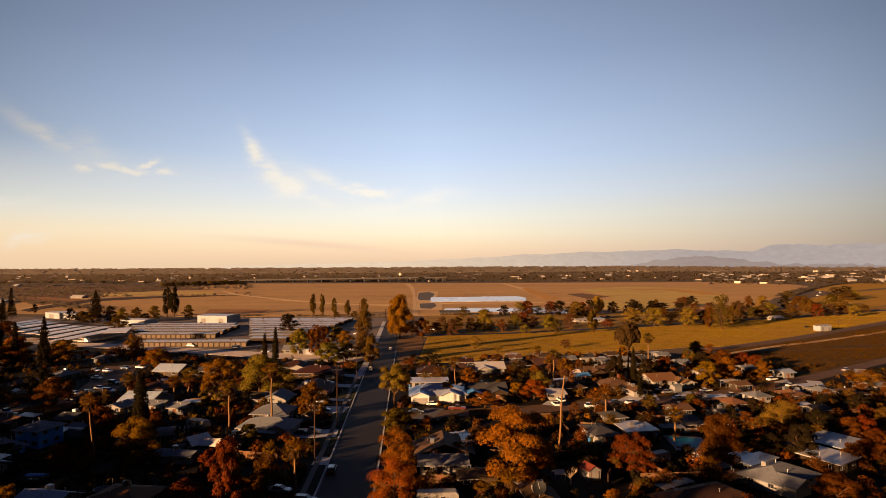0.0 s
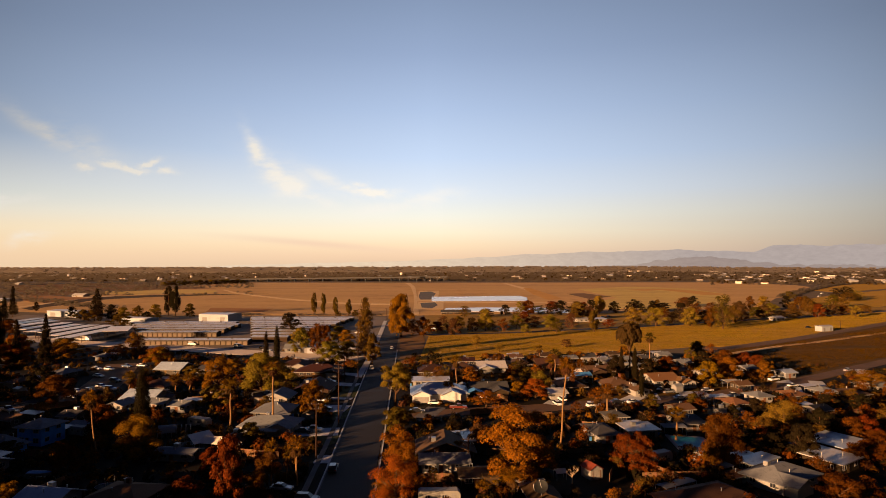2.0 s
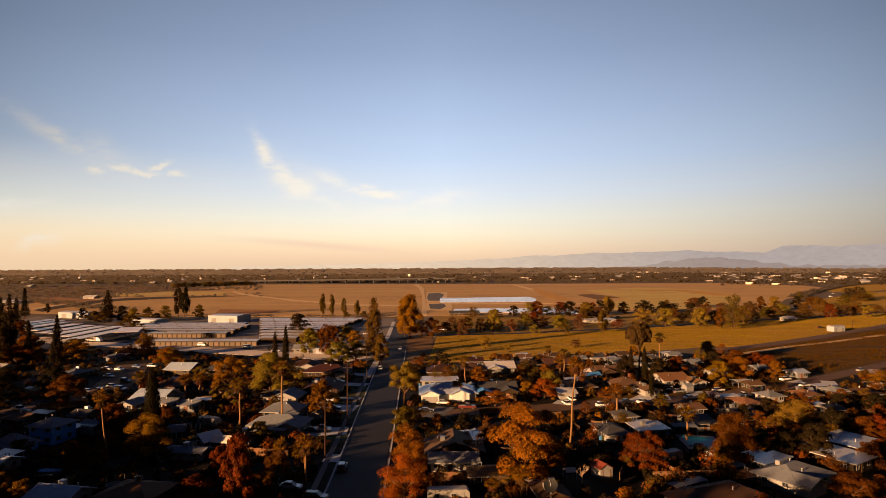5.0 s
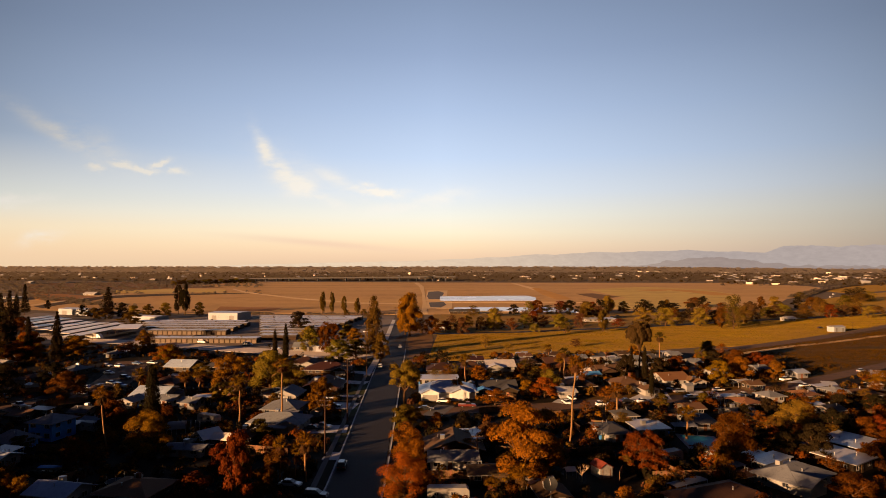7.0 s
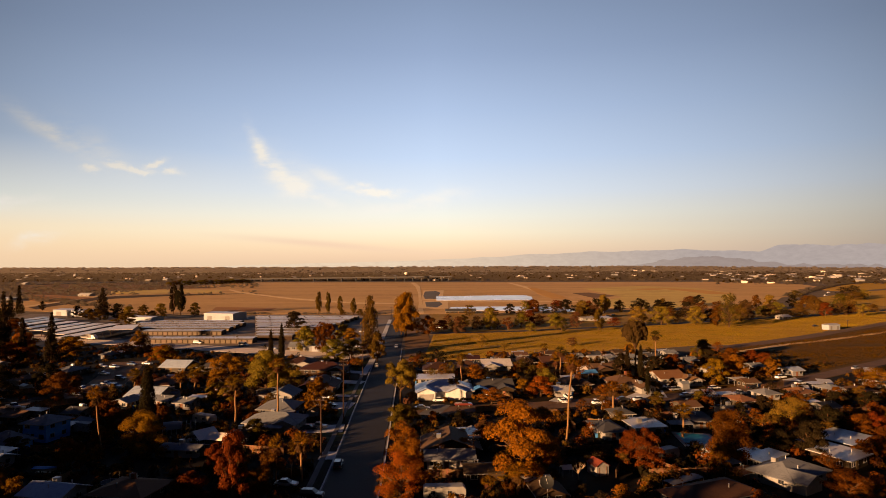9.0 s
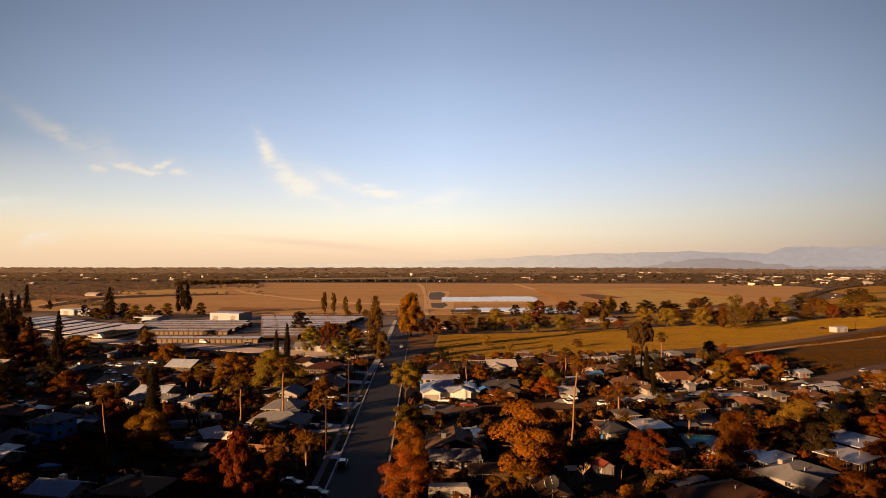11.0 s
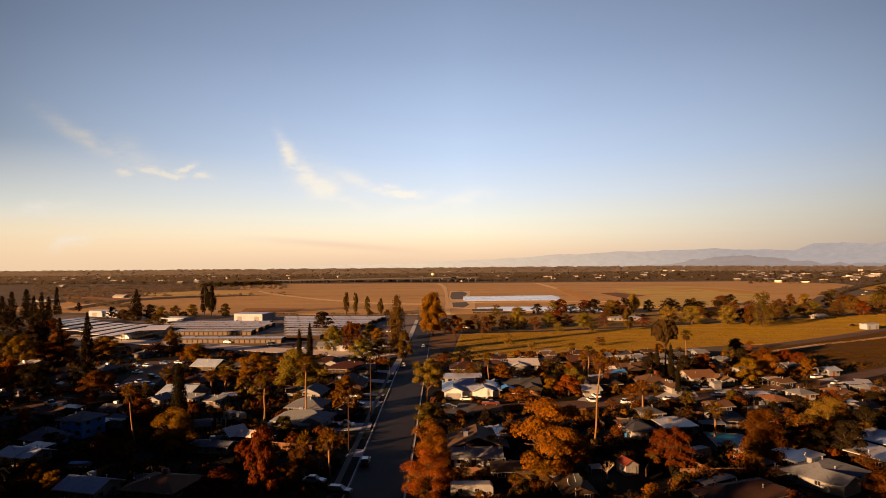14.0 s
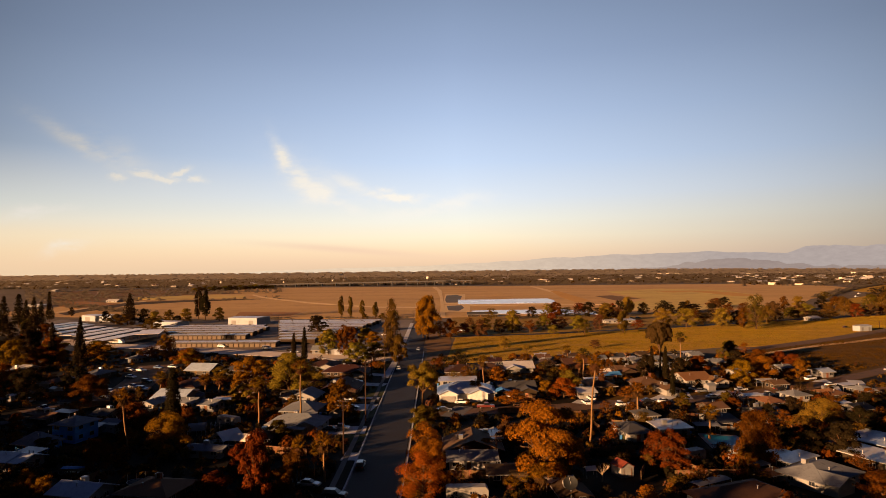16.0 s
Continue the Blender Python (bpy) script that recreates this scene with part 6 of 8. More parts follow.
patch("levee_track", [(-27.7, 567.8), (-21.6, 567.9), (-28.9, 711.4), (-40.2, 952.2), (-54.1, 1229.9), (-77, 1481.9), (-87.6, 1481.7), (-62.8, 1229.7), (-44.5, 952.1), (-32.7, 711.3)], 0.28, M_TRACK, "pale straight dirt road between the fields", "track", 0.1)
for rim, bed in (([(-32.6, 770.9), (-6.5, 771.4), (-6.9, 1062.8), (-40.7, 1062)], [(-29, 801.5), (-15.3, 801.8), (-12.9, 886), (-11.6, 971), (-20.3, 1030.1), (-36.7, 1009.1), (-33.8, 870.3)]),
                 ([(-25.7, 631.6), (0.2, 632), (0.4, 754.3), (-29.9, 753.7)], [(-22.3, 656.2), (-11.3, 648), (-5.9, 692.3), (-9.6, 743.1), (-26.4, 732)])):
    patch("basin_rim", rim, 0.24, M_TRACK, "pale earth rim around a small basin", "bank", 0.1)
    patch("basin", bed, 0.29, M_DARKWATER, "small dark settling basin", "pond", 0.1)
patch("sandy_bank", [(136.1, 1444.2), (141, 1065.6), (155.5, 1100.5), (145.1, 1444.3)], 0.3, M_TRACK, "pale sandy ramp beside the pond", "bank", 0.1)
patch("sandy_bank", [(131.6, 920.8), (130.7, 791.8), (150.7, 804.7), (155.6, 859.1), (159.5, 1150.4), (147.4, 1176.7)], 0.34, M_MOUND, "sunlit orange sandy bank beside the pond", "bank", 0.1)
patch("pond", [(-13.9, 765), (40, 768), (102.8, 770), (111.6, 844), (107.2, 888.2), (62, 884), (24, 872), (-15.8, 870.7)], 0.30, M_WATER, "shallow pale pond reflecting the bright sky", "pond")
ribbon("road_freeway", [(-948.9, 1343.9), (-920, 1421.8), (-880.8, 1509.3), (-821, 1634.9)], 22, 1.0, M_PAVE, "grey freeway crossing the plain", "road", 1.5)
levee = [(-29.5, 735.2), (39.4, 737.5), (111.6, 740), (176.4, 737.7)]
ribbon("levee", levee, 9, 0.27, M_TRACK, "pale earth levee between the ponds", "bank", 0.1)
ring_fields = ([(387.8, 722.3), (572.6, 917.3), (883.3, 1170.7), (536.7, 712.3), (379.9, 609.5)], [(614, 1073), (826.9, 1323.7), (1147.8, 1520.6), (926, 1227.2), (605.4, 969.8)])
for r_ in ring_fields:
    patch("meadow", r_, 0.15, M_GOLD, "golden meadow beside the highway", "field")
highway_ramp = [(1147.8, 1520.6), (1098.3, 1492.4), (1030.9, 1453.7), (967.4, 1414.9), (914.9, 1381.7), (865.4, 1348), (816.2, 1306.6), (767.7, 1255.5), (721.5, 1200.2), (677.4, 1145.2), (634.8, 1091.6), (594.6, 1039.2), (557.5, 989.5), (519.8, 936.8), (485.6, 887.8), (463.6, 856.3)]
ribbon("road_highway", highway_ramp, 22, 0.6, M_OLD_LIT_ASPHALT, "grey highway on a low bank curving away", "road", 2.0)
concrete_strip = [(-266.4, 400.9), (-240.5, 382.9), (-219, 372.5), (-198.6, 366.8), (-178.2, 360), (-158.6, 352.6), (-138.8, 344.4), (-120.2, 336.4), (-103.1, 329.6), (-86.7, 323.3), (-67.6, 315.9), (-52.6, 310.2), (-38.3, 304.8)]
ribbon("road_strip", concrete_strip, (7, 9.5), 0.12, M_PALE, "wide pale concrete road before the storage units", "road")
patch("storage_yard", [(-347.5, 472.9), (-227.5, 381.4), (-131, 338.9), (-42.1, 312.5), (-40, 377.9), (-48.3, 539.5), (-172.6, 549.4), (-271.2, 546.8), (-380.3, 575.2)], 0.06, M_YARDPAVE, "asphalt yard of the storage units", "yard")
# Darker sheet that stands in for the shade between the carport roofs.
patch("carport_yard", [(-330, 440), (-222, 345), (-195, 352), (-190, 400), (-215, 436), (-300, 500), (-335, 500)], 0.09, M_ASPHALT, "dark asphalt under the carports", "yard", 0.1)
# ---- storage units ----
storage_row(-172, 358.8, -110.5, 357.7, 3)
storage_row(-193, 400.3, -142.8, 399.3, 3)
storage_row(-203, 418.7, -144.4, 417.4, 3)
storage_row(-212.2, 435.1, -145.6, 433.5, 0)
storage_row(-221, 450.8, -145.9, 448.9, 0)
storage_row(-229.5, 465.5, -152.3, 463.4, 0)
storage_row(-113.4, 373.6, -92, 373.2, 0)
storage_row(-118.2, 389.5, -88.9, 389, 0)
storage_row(-123.4, 406.9, -86.6, 406.1, 0)
storage_row(-128.6, 424, -83.4, 423, 0)
storage_row(-133.1, 438.8, -79.2, 437.5, 0)
storage_row(-137.9, 454.7, -77.1, 453.2, 0)
storage_row(-142.1, 468.3, -76.9, 466.6, 0)
storage_row(-146.1, 481.7, -74.7, 479.8, 0)
storage_row(-149.9, 494.1, -74, 491.9, 0)
storage_row(-153.5, 506, -72.1, 503.6, 0)
for x0, y0, x1, y1 in ((-311.8, 447, -311.8, 491), (-299, 432, -299, 480), (-286.4, 420, -286.8, 468), (-270.6, 405, -268.4, 452), (-254.5, 390, -253, 441), (-242.3, 384, -240, 435), (-227.8, 368, -228.4, 433), (-214.8, 351, -214.3, 408)):
    carport_row(x0, y0, x1, y1, 8.0)
carport_row(-203.5, 393, -215, 424, 14.0)
warehouse(-180, 511.8, 26, 20, -13, 5.6, "large white metal warehouse behind the storage rows")
warehouse(254.8, 424.4, 9.5, 5.5, 18, 3.4, "small pale block building standing alone in the dry field")
warehouse(-327.4, 556.7, 40, 16, -24, 5.0, "low pale workshop behind the carports")
warehouse(-230.8, 482.2, 24, 12, -19, 5.0, "low pale office of the storage yard")
warehouse(-56, 328, 27, 9, -3, 2.9, "long low white-roofed shop beside the concrete road")
house(-74.5, 331.5, 15, 9, 2, "grey", M_GREYW, "gable", where="beside the concrete road")
house(114.8, 497, 24, 9, 10, "white", M_WHITE, "flat", rise=0.3, where="in the park")
house(264.7, 503, 9, 7, 22, "white", M_WHITE, "gable", where="in the park")
house(11.3, 573, 26, 9, 2, "dark", M_TAN, "gable", where="beside the ponds")
# ---- houses west of the street ----
house(-74.4, 119.8, 8.4, 6.6, -13, "blue", M_GREYW, "gable", eave=2.7)
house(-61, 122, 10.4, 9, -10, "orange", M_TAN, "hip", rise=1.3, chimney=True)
house(-104, 164.2, 7.2, 7.6, -13, "grey", M_BLUEW, "hip", storeys=2, where='in deep shade')
house(-107.6, 155, 8, 6.2, -15, "grey", M_BLUEW, "hip", rise=2.0)
house(-100.7, 140.3, 5, 6, -16, "blue", M_GREYW, "gable")
house(-159.1, 239.2, 5.1, 10.4, -14, "brown", M_TAN, "hip", garage=1)
house(-154, 257.7, 7.1, 10, -13, "grey", M_CREAM, "hip", garage=-1)
house(-194.9, 273.3, 5, 6, -16, "white", M_WHITE, "gable")
house(-161.9, 303.4, 5.4, 6.4, -11, "grey", M_GREYW, "hip")
house(-103.2, 231, 9.9, 11, -9, "brown", M_TAN, "hip")
house(-113.6, 268.2, 10.8, 11, -8, "blue", M_CREAM, "gable")
house(-98.5, 210.4, 10.6, 11, -9, "blue", M_WHITE, "gable")
house(-101.4, 199.6, 5, 6, -10, "grey", M_WHITE, "gable", turn=True)
house(-90, 201.8, 5, 6, -9, "grey", M_WHITE, "gable")
house(-81.7, 198.7, 5, 6, -8, "grey", M_GREYW, "gable")
house(-119.8, 215.3, 5, 6, -11, "tan", M_TAN, "gable")
house(-52.5, 160.1, 5, 6, -6, "brown", M_TAN, "hip")
house(-47.7, 175.5, 14.4, 9, -4, "grey", M_WHITE, "hip", garage=1)
house(-50.9, 192, 10, 10, -4, "grey", M_CREAM, "hip")
house(-54.8, 211.1, 8.3, 9, -4, "grey", M_WHITE, "gable", turn=True)
house(-58.9, 210.1, 5.6, 7, -4, "tan", M_WHITE, "flat", rise=0.3)
house(-45.6, 225.9, 11.8, 12, -2, "red", M_TAN, "gable", garage=1, turn=True)
house(-50.9, 262, 18, 11, -2, "red", M_TAN, "hip", garage=1)
house(-64.1, 278.1, 11, 10, -3, "red", M_WHITE, "hip")
house(-201.1, 298.4, 6.5, 9, -15, "dark", M_TAN, "hip")
house(-97.1, 267.1, 13.3, 9, -6, "dark", M_CREAM, "hip")
house(-88.9, 263.1, 5.2, 7.4, -6, "blue", M_WHITE, "gable")
house(-62.5, 149.6, 8.6, 4, -8, "grey", M_GREYW, "gable", rise=0.5, eave=2.2)
house(-97.9, 172.9, 5, 6, -12, "grey", M_GREYW, "gable")
house(-122.7, 181.3, 5, 6, -15, "tan", M_CREAM, "gable")
house(-107.9, 185.6, 5, 6, -12, "dark", M_GREYW, "gable")
house(-78.5, 221.5, 8.4, 8, -6, "brown", M_TAN, "hip")
house(-129.6, 203.7, 5, 6, -14, "dark", M_GREYW, "hip")
# ---- houses east of the street ----
white_house = house(-1.6, 217.2, 18.4, 12, 3, "blue", M_BRIGHT_WHITE, "hip", garage=-1, eave=2.9, rise=2.5, where='at the close')
house_wing(white_house, 0.62, 18.4, 12, 2.9, 1.9, M_BRIGHT_WHITE, ROOFS["blue"], 0.42)
house(-4.9, 239, 13, 8, 2, "white", M_WHITE, "flat", rise=0.2)
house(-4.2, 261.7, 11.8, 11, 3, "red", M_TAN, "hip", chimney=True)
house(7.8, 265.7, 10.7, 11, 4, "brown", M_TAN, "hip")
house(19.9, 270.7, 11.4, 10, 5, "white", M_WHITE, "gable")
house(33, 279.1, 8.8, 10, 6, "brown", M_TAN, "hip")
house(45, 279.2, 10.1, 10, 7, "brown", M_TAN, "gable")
house(15.3, 222.7, 12.5, 11, 5, "dark", M_TAN, "gable")
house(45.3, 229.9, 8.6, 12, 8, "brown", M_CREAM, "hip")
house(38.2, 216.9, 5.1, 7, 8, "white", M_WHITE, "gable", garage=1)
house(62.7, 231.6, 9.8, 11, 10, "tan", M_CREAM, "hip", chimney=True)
house(67.5, 222.6, 5.2, 9, 11, "tan", M_WHITE, "gable", garage=-1, turn=True)
house(65.3, 260.9, 14, 8, 10, "tan", M_TAN, "gable")
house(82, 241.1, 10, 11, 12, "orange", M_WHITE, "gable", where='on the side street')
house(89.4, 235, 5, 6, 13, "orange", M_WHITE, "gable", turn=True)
house(41.2, 167, 5.6, 11, 9, "dark", M_WHITE, "hip")
house(49.2, 183.6, 5, 6, 10, "dark", M_CREAM, "hip")
house(51.3, 167.9, 7.9, 6, 11, "white", M_GREYW, "flat", rise=0.4, eave=2.6)
house(67.3, 177.4, 5.2, 10, 13, "dark", M_WHITE, "gable")
house(71.5, 192.4, 5, 6, 13, "tan", M_CREAM, "gable")
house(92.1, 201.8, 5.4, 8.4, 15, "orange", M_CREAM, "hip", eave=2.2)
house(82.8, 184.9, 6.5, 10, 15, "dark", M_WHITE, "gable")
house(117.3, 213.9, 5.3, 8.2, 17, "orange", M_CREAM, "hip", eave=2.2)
house(130.8, 219.6, 5, 7.2, 18, "grey", M_CREAM, "hip", eave=2.2)
house(138.1, 215.6, 5.6, 9.4, 20, "brown", M_CREAM, "hip", eave=2.2)
house(154.1, 228.4, 6.4, 9, 21, "grey", M_WHITE, "gable")
house(112.1, 190.9, 5, 6, 18, "dark", M_WHITE, "gable")
house(104.2, 210.5, 5.4, 6.6, 16, "grey", M_WHITE, "hip")
house(0.2, 152.2, 12.6, 11, 3, "tan", M_TAN, "gable", turn=True, rise=2.2)
house(4.1, 157.3, 5.4, 6, 4, "white", M_WHITE, "flat", rise=0.2, eave=3.0)
house(-0, 142.4, 10.1, 6, 3, "grey", M_WHITE, "gable")
house(6.9, 133.3, 7.1, 6, 4, "tan", M_TAN, "gable", rise=0.8)
house(18.5, 121, 5, 6, 7, "brown", M_TAN, "gable", turn=True)
house(48.8, 120.4, 16.5, 8, 24, "brown", M_WHITE, "hip", rise=1.4, eave=2.3)
house(69.8, 132.4, 13, 9, 33, "grey", M_WHITE, "hip")
house(69.6, 141.2, 9.2, 3.2, 33, "blue", M_GREYW, "flat", rise=0.2)
house(86.6, 142.6, 9, 8, 35, "white", M_TAN, "flat", rise=0.5, eave=2.6)
house(94.8, 154.4, 11, 8, 35, "blue", M_TAN, "flat", rise=0.4, eave=2.9)
house(61.2, 133.6, 4.4, 2.6, 31, "orange", M_TAN, "hip", eave=2.0)
house(136.8, 254.6, 5, 6, 17, "blue", M_GREYW, "gable")
house(104.1, 254.3, 5, 6, 14, "grey", M_WHITE, "gable")
house(107.3, 229.6, 5, 5, 15, "tan", M_TAN, "gable")
house(58.4, 294, 5, 6, 8, "grey", M_GREYW, "gable", where='by the dry field')
house(67.9, 299.1, 5, 6, 9, "dark", M_TAN, "gable", where='by the dry field')
house(73.2, 286, 5, 6, 10, "grey", M_GREYW, "gable", where='by the dry field')
house(81.5, 306.2, 5.1, 6.2, 10, "brown", M_TAN, "gable", where='by the dry field')
house(82.3, 290.8, 5, 6, 10, "grey", M_GREYW, "gable", where='by the dry field')
house(93.6, 294.1, 5, 6, 11, "dark", M_TAN, "gable", where='by the dry field')
house(95.4, 275.5, 5, 6, 12, "tan", M_TAN, "gable", where='by the dry field')
house(105.8, 281.5, 5, 6, 13, "grey", M_GREYW, "gable", where='by the dry field')
house(104.9, 304.3, 5, 6, 12, "grey", M_GREYW, "gable", where='by the dry field')
house(123.2, 294.1, 5, 6, 14, "dark", M_TAN, "gable", where='by the dry field')
house(126.4, 264.6, 5, 6, 15, "grey", M_GREYW, "gable", where='by the dry field')
house(82.8, 269.8, 5, 6, 11, "grey", M_GREYW, "gable", where='by the dry field')
house(24, 295.2, 6.1, 8, 5, "red", M_TAN, "gable", where='by the dry field')
house(10.3, 287.1, 5.9, 8, 4, "red", M_TAN, "gable", where='by the dry field')
house(33.6, 298.2, 5.1, 7.4, 6, "tan", M_TAN, "gable", where='by the dry field')
house(47.7, 301.9, 5.4, 8, 7, "brown", M_TAN, "gable", where='by the dry field')
house(-198.3, 268.4, 5.4, 10, -16, "white", M_WHITE, "flat", rise=0.4)
house(-104.3, 141, 5, 6, -16, "blue", M_GREYW, "gable")
house(-157.8, 203.9, 5, 6, -17, "dark", M_TAN, "hip")
house(-132.2, 171, 5.1, 6.4, -17, "dark", M_GREYW, "hip")
# ---- trees ----
tree(-162.6, 215.1, 13.4, 10, "broad", "orange", seed=1)
tree(-204.3, 276.7, 14.9, 12.4, "broad", "gold", near='big', seed=2)
tree(-224.5, 293, 13.1, 13.1, "broad", "olive", near='big', seed=0)
tree(-134.2, 172.3, 9.2, 7.7, "broad", "dark", seed=1)
tree(-88.8, 120, 4, 4.3, "thin", "gold", seed=2)
tree(-86.1, 120.9, 6.4, 4.3, "thin", "orange", seed=0)
tree(-126.2, 172.3, 5.4, 4.6, "broad", "orange", seed=1)
tree(-174.6, 226.7, 10.1, 10.1, "broad", "dark", seed=2)
tree(-357.3, 473.1, 26.8, 10.1, "conifer", "dark", near=False, seed=0)
tree(-362.4, 496.3, 27.6, 11.5, "conifer", "dark", near=False, seed=1)
tree(-339.5, 472.7, 23.3, 9.3, "conifer", "dark", near=False, seed=2)
tree(-348.8, 451.9, 24.3, 12.1, "conifer", "dark", near=False, seed=0)
tree(15.2, 132, 17.6, 16, "broad", "gold", near='big', seed=1)
tree(20.7, 137.6, 9, 7.4, "broad", "gold", seed=2)
tree(17.3, 137.2, 8.7, 12.2, "broad", "gold", near='big', seed=0)
tree(-9, 118.2, 10.8, 9.8, "thin", "orange", near='big', seed=1)
tree(-10.2, 136.4, 11.4, 8.4, "thin", "orange", seed=2)
tree(-8, 131.2, 9.4, 6.2, "thin", "orange", seed=0)
tree(-13.4, 172.5, 7.4, 7.6, "broad", "olive", seed=1)
tree(-15.6, 204.5, 14.2, 10.5, "high", "yellow", near='big', seed=2)
tree(-11.2, 121.5, 5.7, 5.4, "thin", "orange", seed=0)
tree(-9.6, 152.8, 5.6, 5.4, "thin", "orange", seed=1)
tree(-70.6, 147.2, 11.4, 10.6, "broad", "gold", near="big", seed=2)
tree(61.2, 140.2, 13.6, 9.8, "broad", "rust", near='big', seed=0)
tree(66.1, 152.2, 6.9, 6, "broad", "rust", seed=1)
tree(56.8, 134.3, 7.2, 4.4, "broad", "orange", seed=2)
tree(91.4, 171, 9.2, 11.5, "thin", "yellow", near='big', seed=0)
tree(42, 141, 8.8, 9.6, "weeping", "rust", near='big', seed=1)
tree(74.5, 119.9, 6.4, 9.2, "thin", "rust", seed=2)
tree(77.8, 152.3, 5.3, 6.1, "broad", "olive", seed=0)
tree(-39.4, 115.6, 15.6, 6.8, "broad", "rust", seed=1)
tree(-46.9, 114.8, 7.7, 8.2, "broad", "rust", seed=2)
tree(-36.2, 121.5, 6.6, 6.2, "thin", "rust", seed=1)
tree(-81.6, 137.3, 7.9, 6.1, "thin", "rust", seed=0)
tree(-125.6, 206.2, 10.5, 12.9, "broad", "rust", near='big', seed=1)
tree(-64.4, 224.2, 15.3, 14.8, "broad", "yellow", near='big', seed=2)
tree(-57.8, 226.1, 11.6, 12.1, "thin", "yellow", near='big', seed=0)
tree(-72.6, 201.1, 8.2, 10.1, "broad", "yellow", seed=1)
tree(-52.2, 291.1, 10.8, 12, "broad", "yellow", near='big', seed=2)
tree(-46, 301.4, 9.6, 12.4, "broad", "olive", near='big', seed=0)
tree(-72.9, 325, 12.7, 11.6, "broad", "yellow", near=False, seed=1)
tree(-63.4, 318.7, 16.7, 7.4, "broad", "rust", near=False, seed=2)
tree(-195, 289.3, 14.7, 14.5, "broad", "orange", near='big', seed=0)
tree(-187.4, 314.4, 9.5, 15.7, "broad", "gold", near=False, seed=1)
tree(-150.4, 313.9, 10.6, 9, "thin", "brown", near=False, seed=2)
tree(-130.4, 288.6, 8.7, 12.9, "broad", "orange", near='big', seed=0)
tree(-157.4, 306.4, 7.7, 9.9, "thin", "brown", seed=1)
tree(-39.3, 190.4, 11.4, 8.8, "broad", "orange", seed=2)
tree(-49.3, 161.4, 6, 6.6, "broad", "olive", seed=0)
tree(-80.3, 226.3, 13.7, 12.1, "broad", "gold", near='big', seed=1)
tree(30.9, 214.4, 7.2, 9.6, "broad", "orange", seed=0)
tree(25.4, 216.2, 6.1, 7, "broad", "gold", seed=1)
tree(98.8, 236.2, 9.8, 8.6, "broad", "gold", seed=2)
tree(109.4, 242.9, 10.6, 9.4, "broad", "orange", near='big', seed=0)
tree(125.2, 247.5, 8.2, 6.6, "thin", "orange", seed=1)
tree(45.8, 172.5, 5.3, 4.6, "thin", "olive", seed=2)
tree(103.7, 174.9, 5.6, 7.6, "thin", "rust", seed=0)
tree(86.5, 155.4, 4.6, 5, "thin", "gold", seed=1)
tree(101.5, 148.5, 7, 7, "broad", "rust", seed=2)
tree(-89.9, 167.8, 9.4, 9.3, "broad", "rust", seed=0)
tree(-101.6, 185, 8.2, 6.6, "broad", "rust", seed=1)
tree(-82.2, 120, 5.1, 4.3, "thin", "gold", seed=2)
tree(-36.8, 132.1, 7, 6.1, "thin", "rust", seed=0)
tree(2.9, 149.2, 4.5, 5.9, "broad", "gold", seed=1)
tree(12.7, 129.6, 5.2, 6.7, "thin", "gold", seed=2)
tree(13.6, 203.3, 5.4, 9.1, "thin", "orange", seed=0)
tree(-11.2, 179.6, 5.1, 7.1, "broad", "olive", seed=1)
tree(3.1, 177.1, 2.5, 5.4, "broad", "dark", seed=2)
tree(9.3, 156.5, 6.9, 7, "weeping", "brown", seed=0)
tree(58.2, 152.1, 2.7, 4.1, "thin", "rust", seed=1)
tree(34.4, 146.8, 2.8, 6.6, "thin", "rust", seed=2)
tree(-86.8, 261.3, 7, 9.3, "broad", "gold", seed=0)
tree(-99.3, 251.1, 6.2, 9, "broad", "olive", seed=1)
tree(-104, 151.7, 4, 5.4, "broad", "olive", seed=2)
tree(-150, 237.3, 8.5, 9.7, "broad", "dark", seed=0)
tree(-148.6, 207.9, 13, 13, "broad", "dark", near='big', seed=1)
tree(151.9, 226.4, 7.9, 12.1, "thin", "gold", near='big', seed=2)
tree(78.4, 199.5, 5.2, 5.3, "broad", "olive", seed=0)
tree(34.5, 225.8, 7.6, 8.1, "thin", "yellow", seed=1)
tree(1.5, 216.3, 6.1, 5.8, "broad", "gold", seed=2)
tree(-32.7, 290.9, 14.2, 7.8, "broad", "olive", seed=0)
tree(78, 120.5, 4.2, 5.4, "broad", "rust", seed=1)
tree(-49.9, 135.5, 7.2, 4.8, "broad", "rust", seed=2)
tree(-77.5, 172.3, 6.9, 4.6, "thin", "rust", seed=0)
tree(65.3, 199.4, 5.2, 4.3, "broad", "olive", seed=1)
tree(68.8, 245.4, 13, 3, "cypress", "dark", seed=2)
tree(74, 245.4, 13, 3.3, "cypress", "dark", seed=0)
tree(-88.5, 186.3, 14.9, 5.8, "cypress", "dark", seed=1)
tree(-178.5, 284.3, 23.6, 6.6, "conifer", "dark", seed=2)
tree(-38.7, 312.5, 30, 12.3, "conifer", "olive", near=False, seed=0)
tree(-81.6, 291.4, 14.5, 3.5, "cypress", "dark", seed=1)
tree(-76.6, 291.3, 17.1, 3.9, "cypress", "dark", seed=2)
tree(67.4, 216.3, 9.9, 2.3, "cypress", "dark", seed=0)
tree(-373.9, 550.2, 27.7, 7.9, "conifer", "dark", near=False, seed=1)
tree(-233.6, 331.5, 31.2, 8.9, "conifer", "dark", near=False, seed=2)
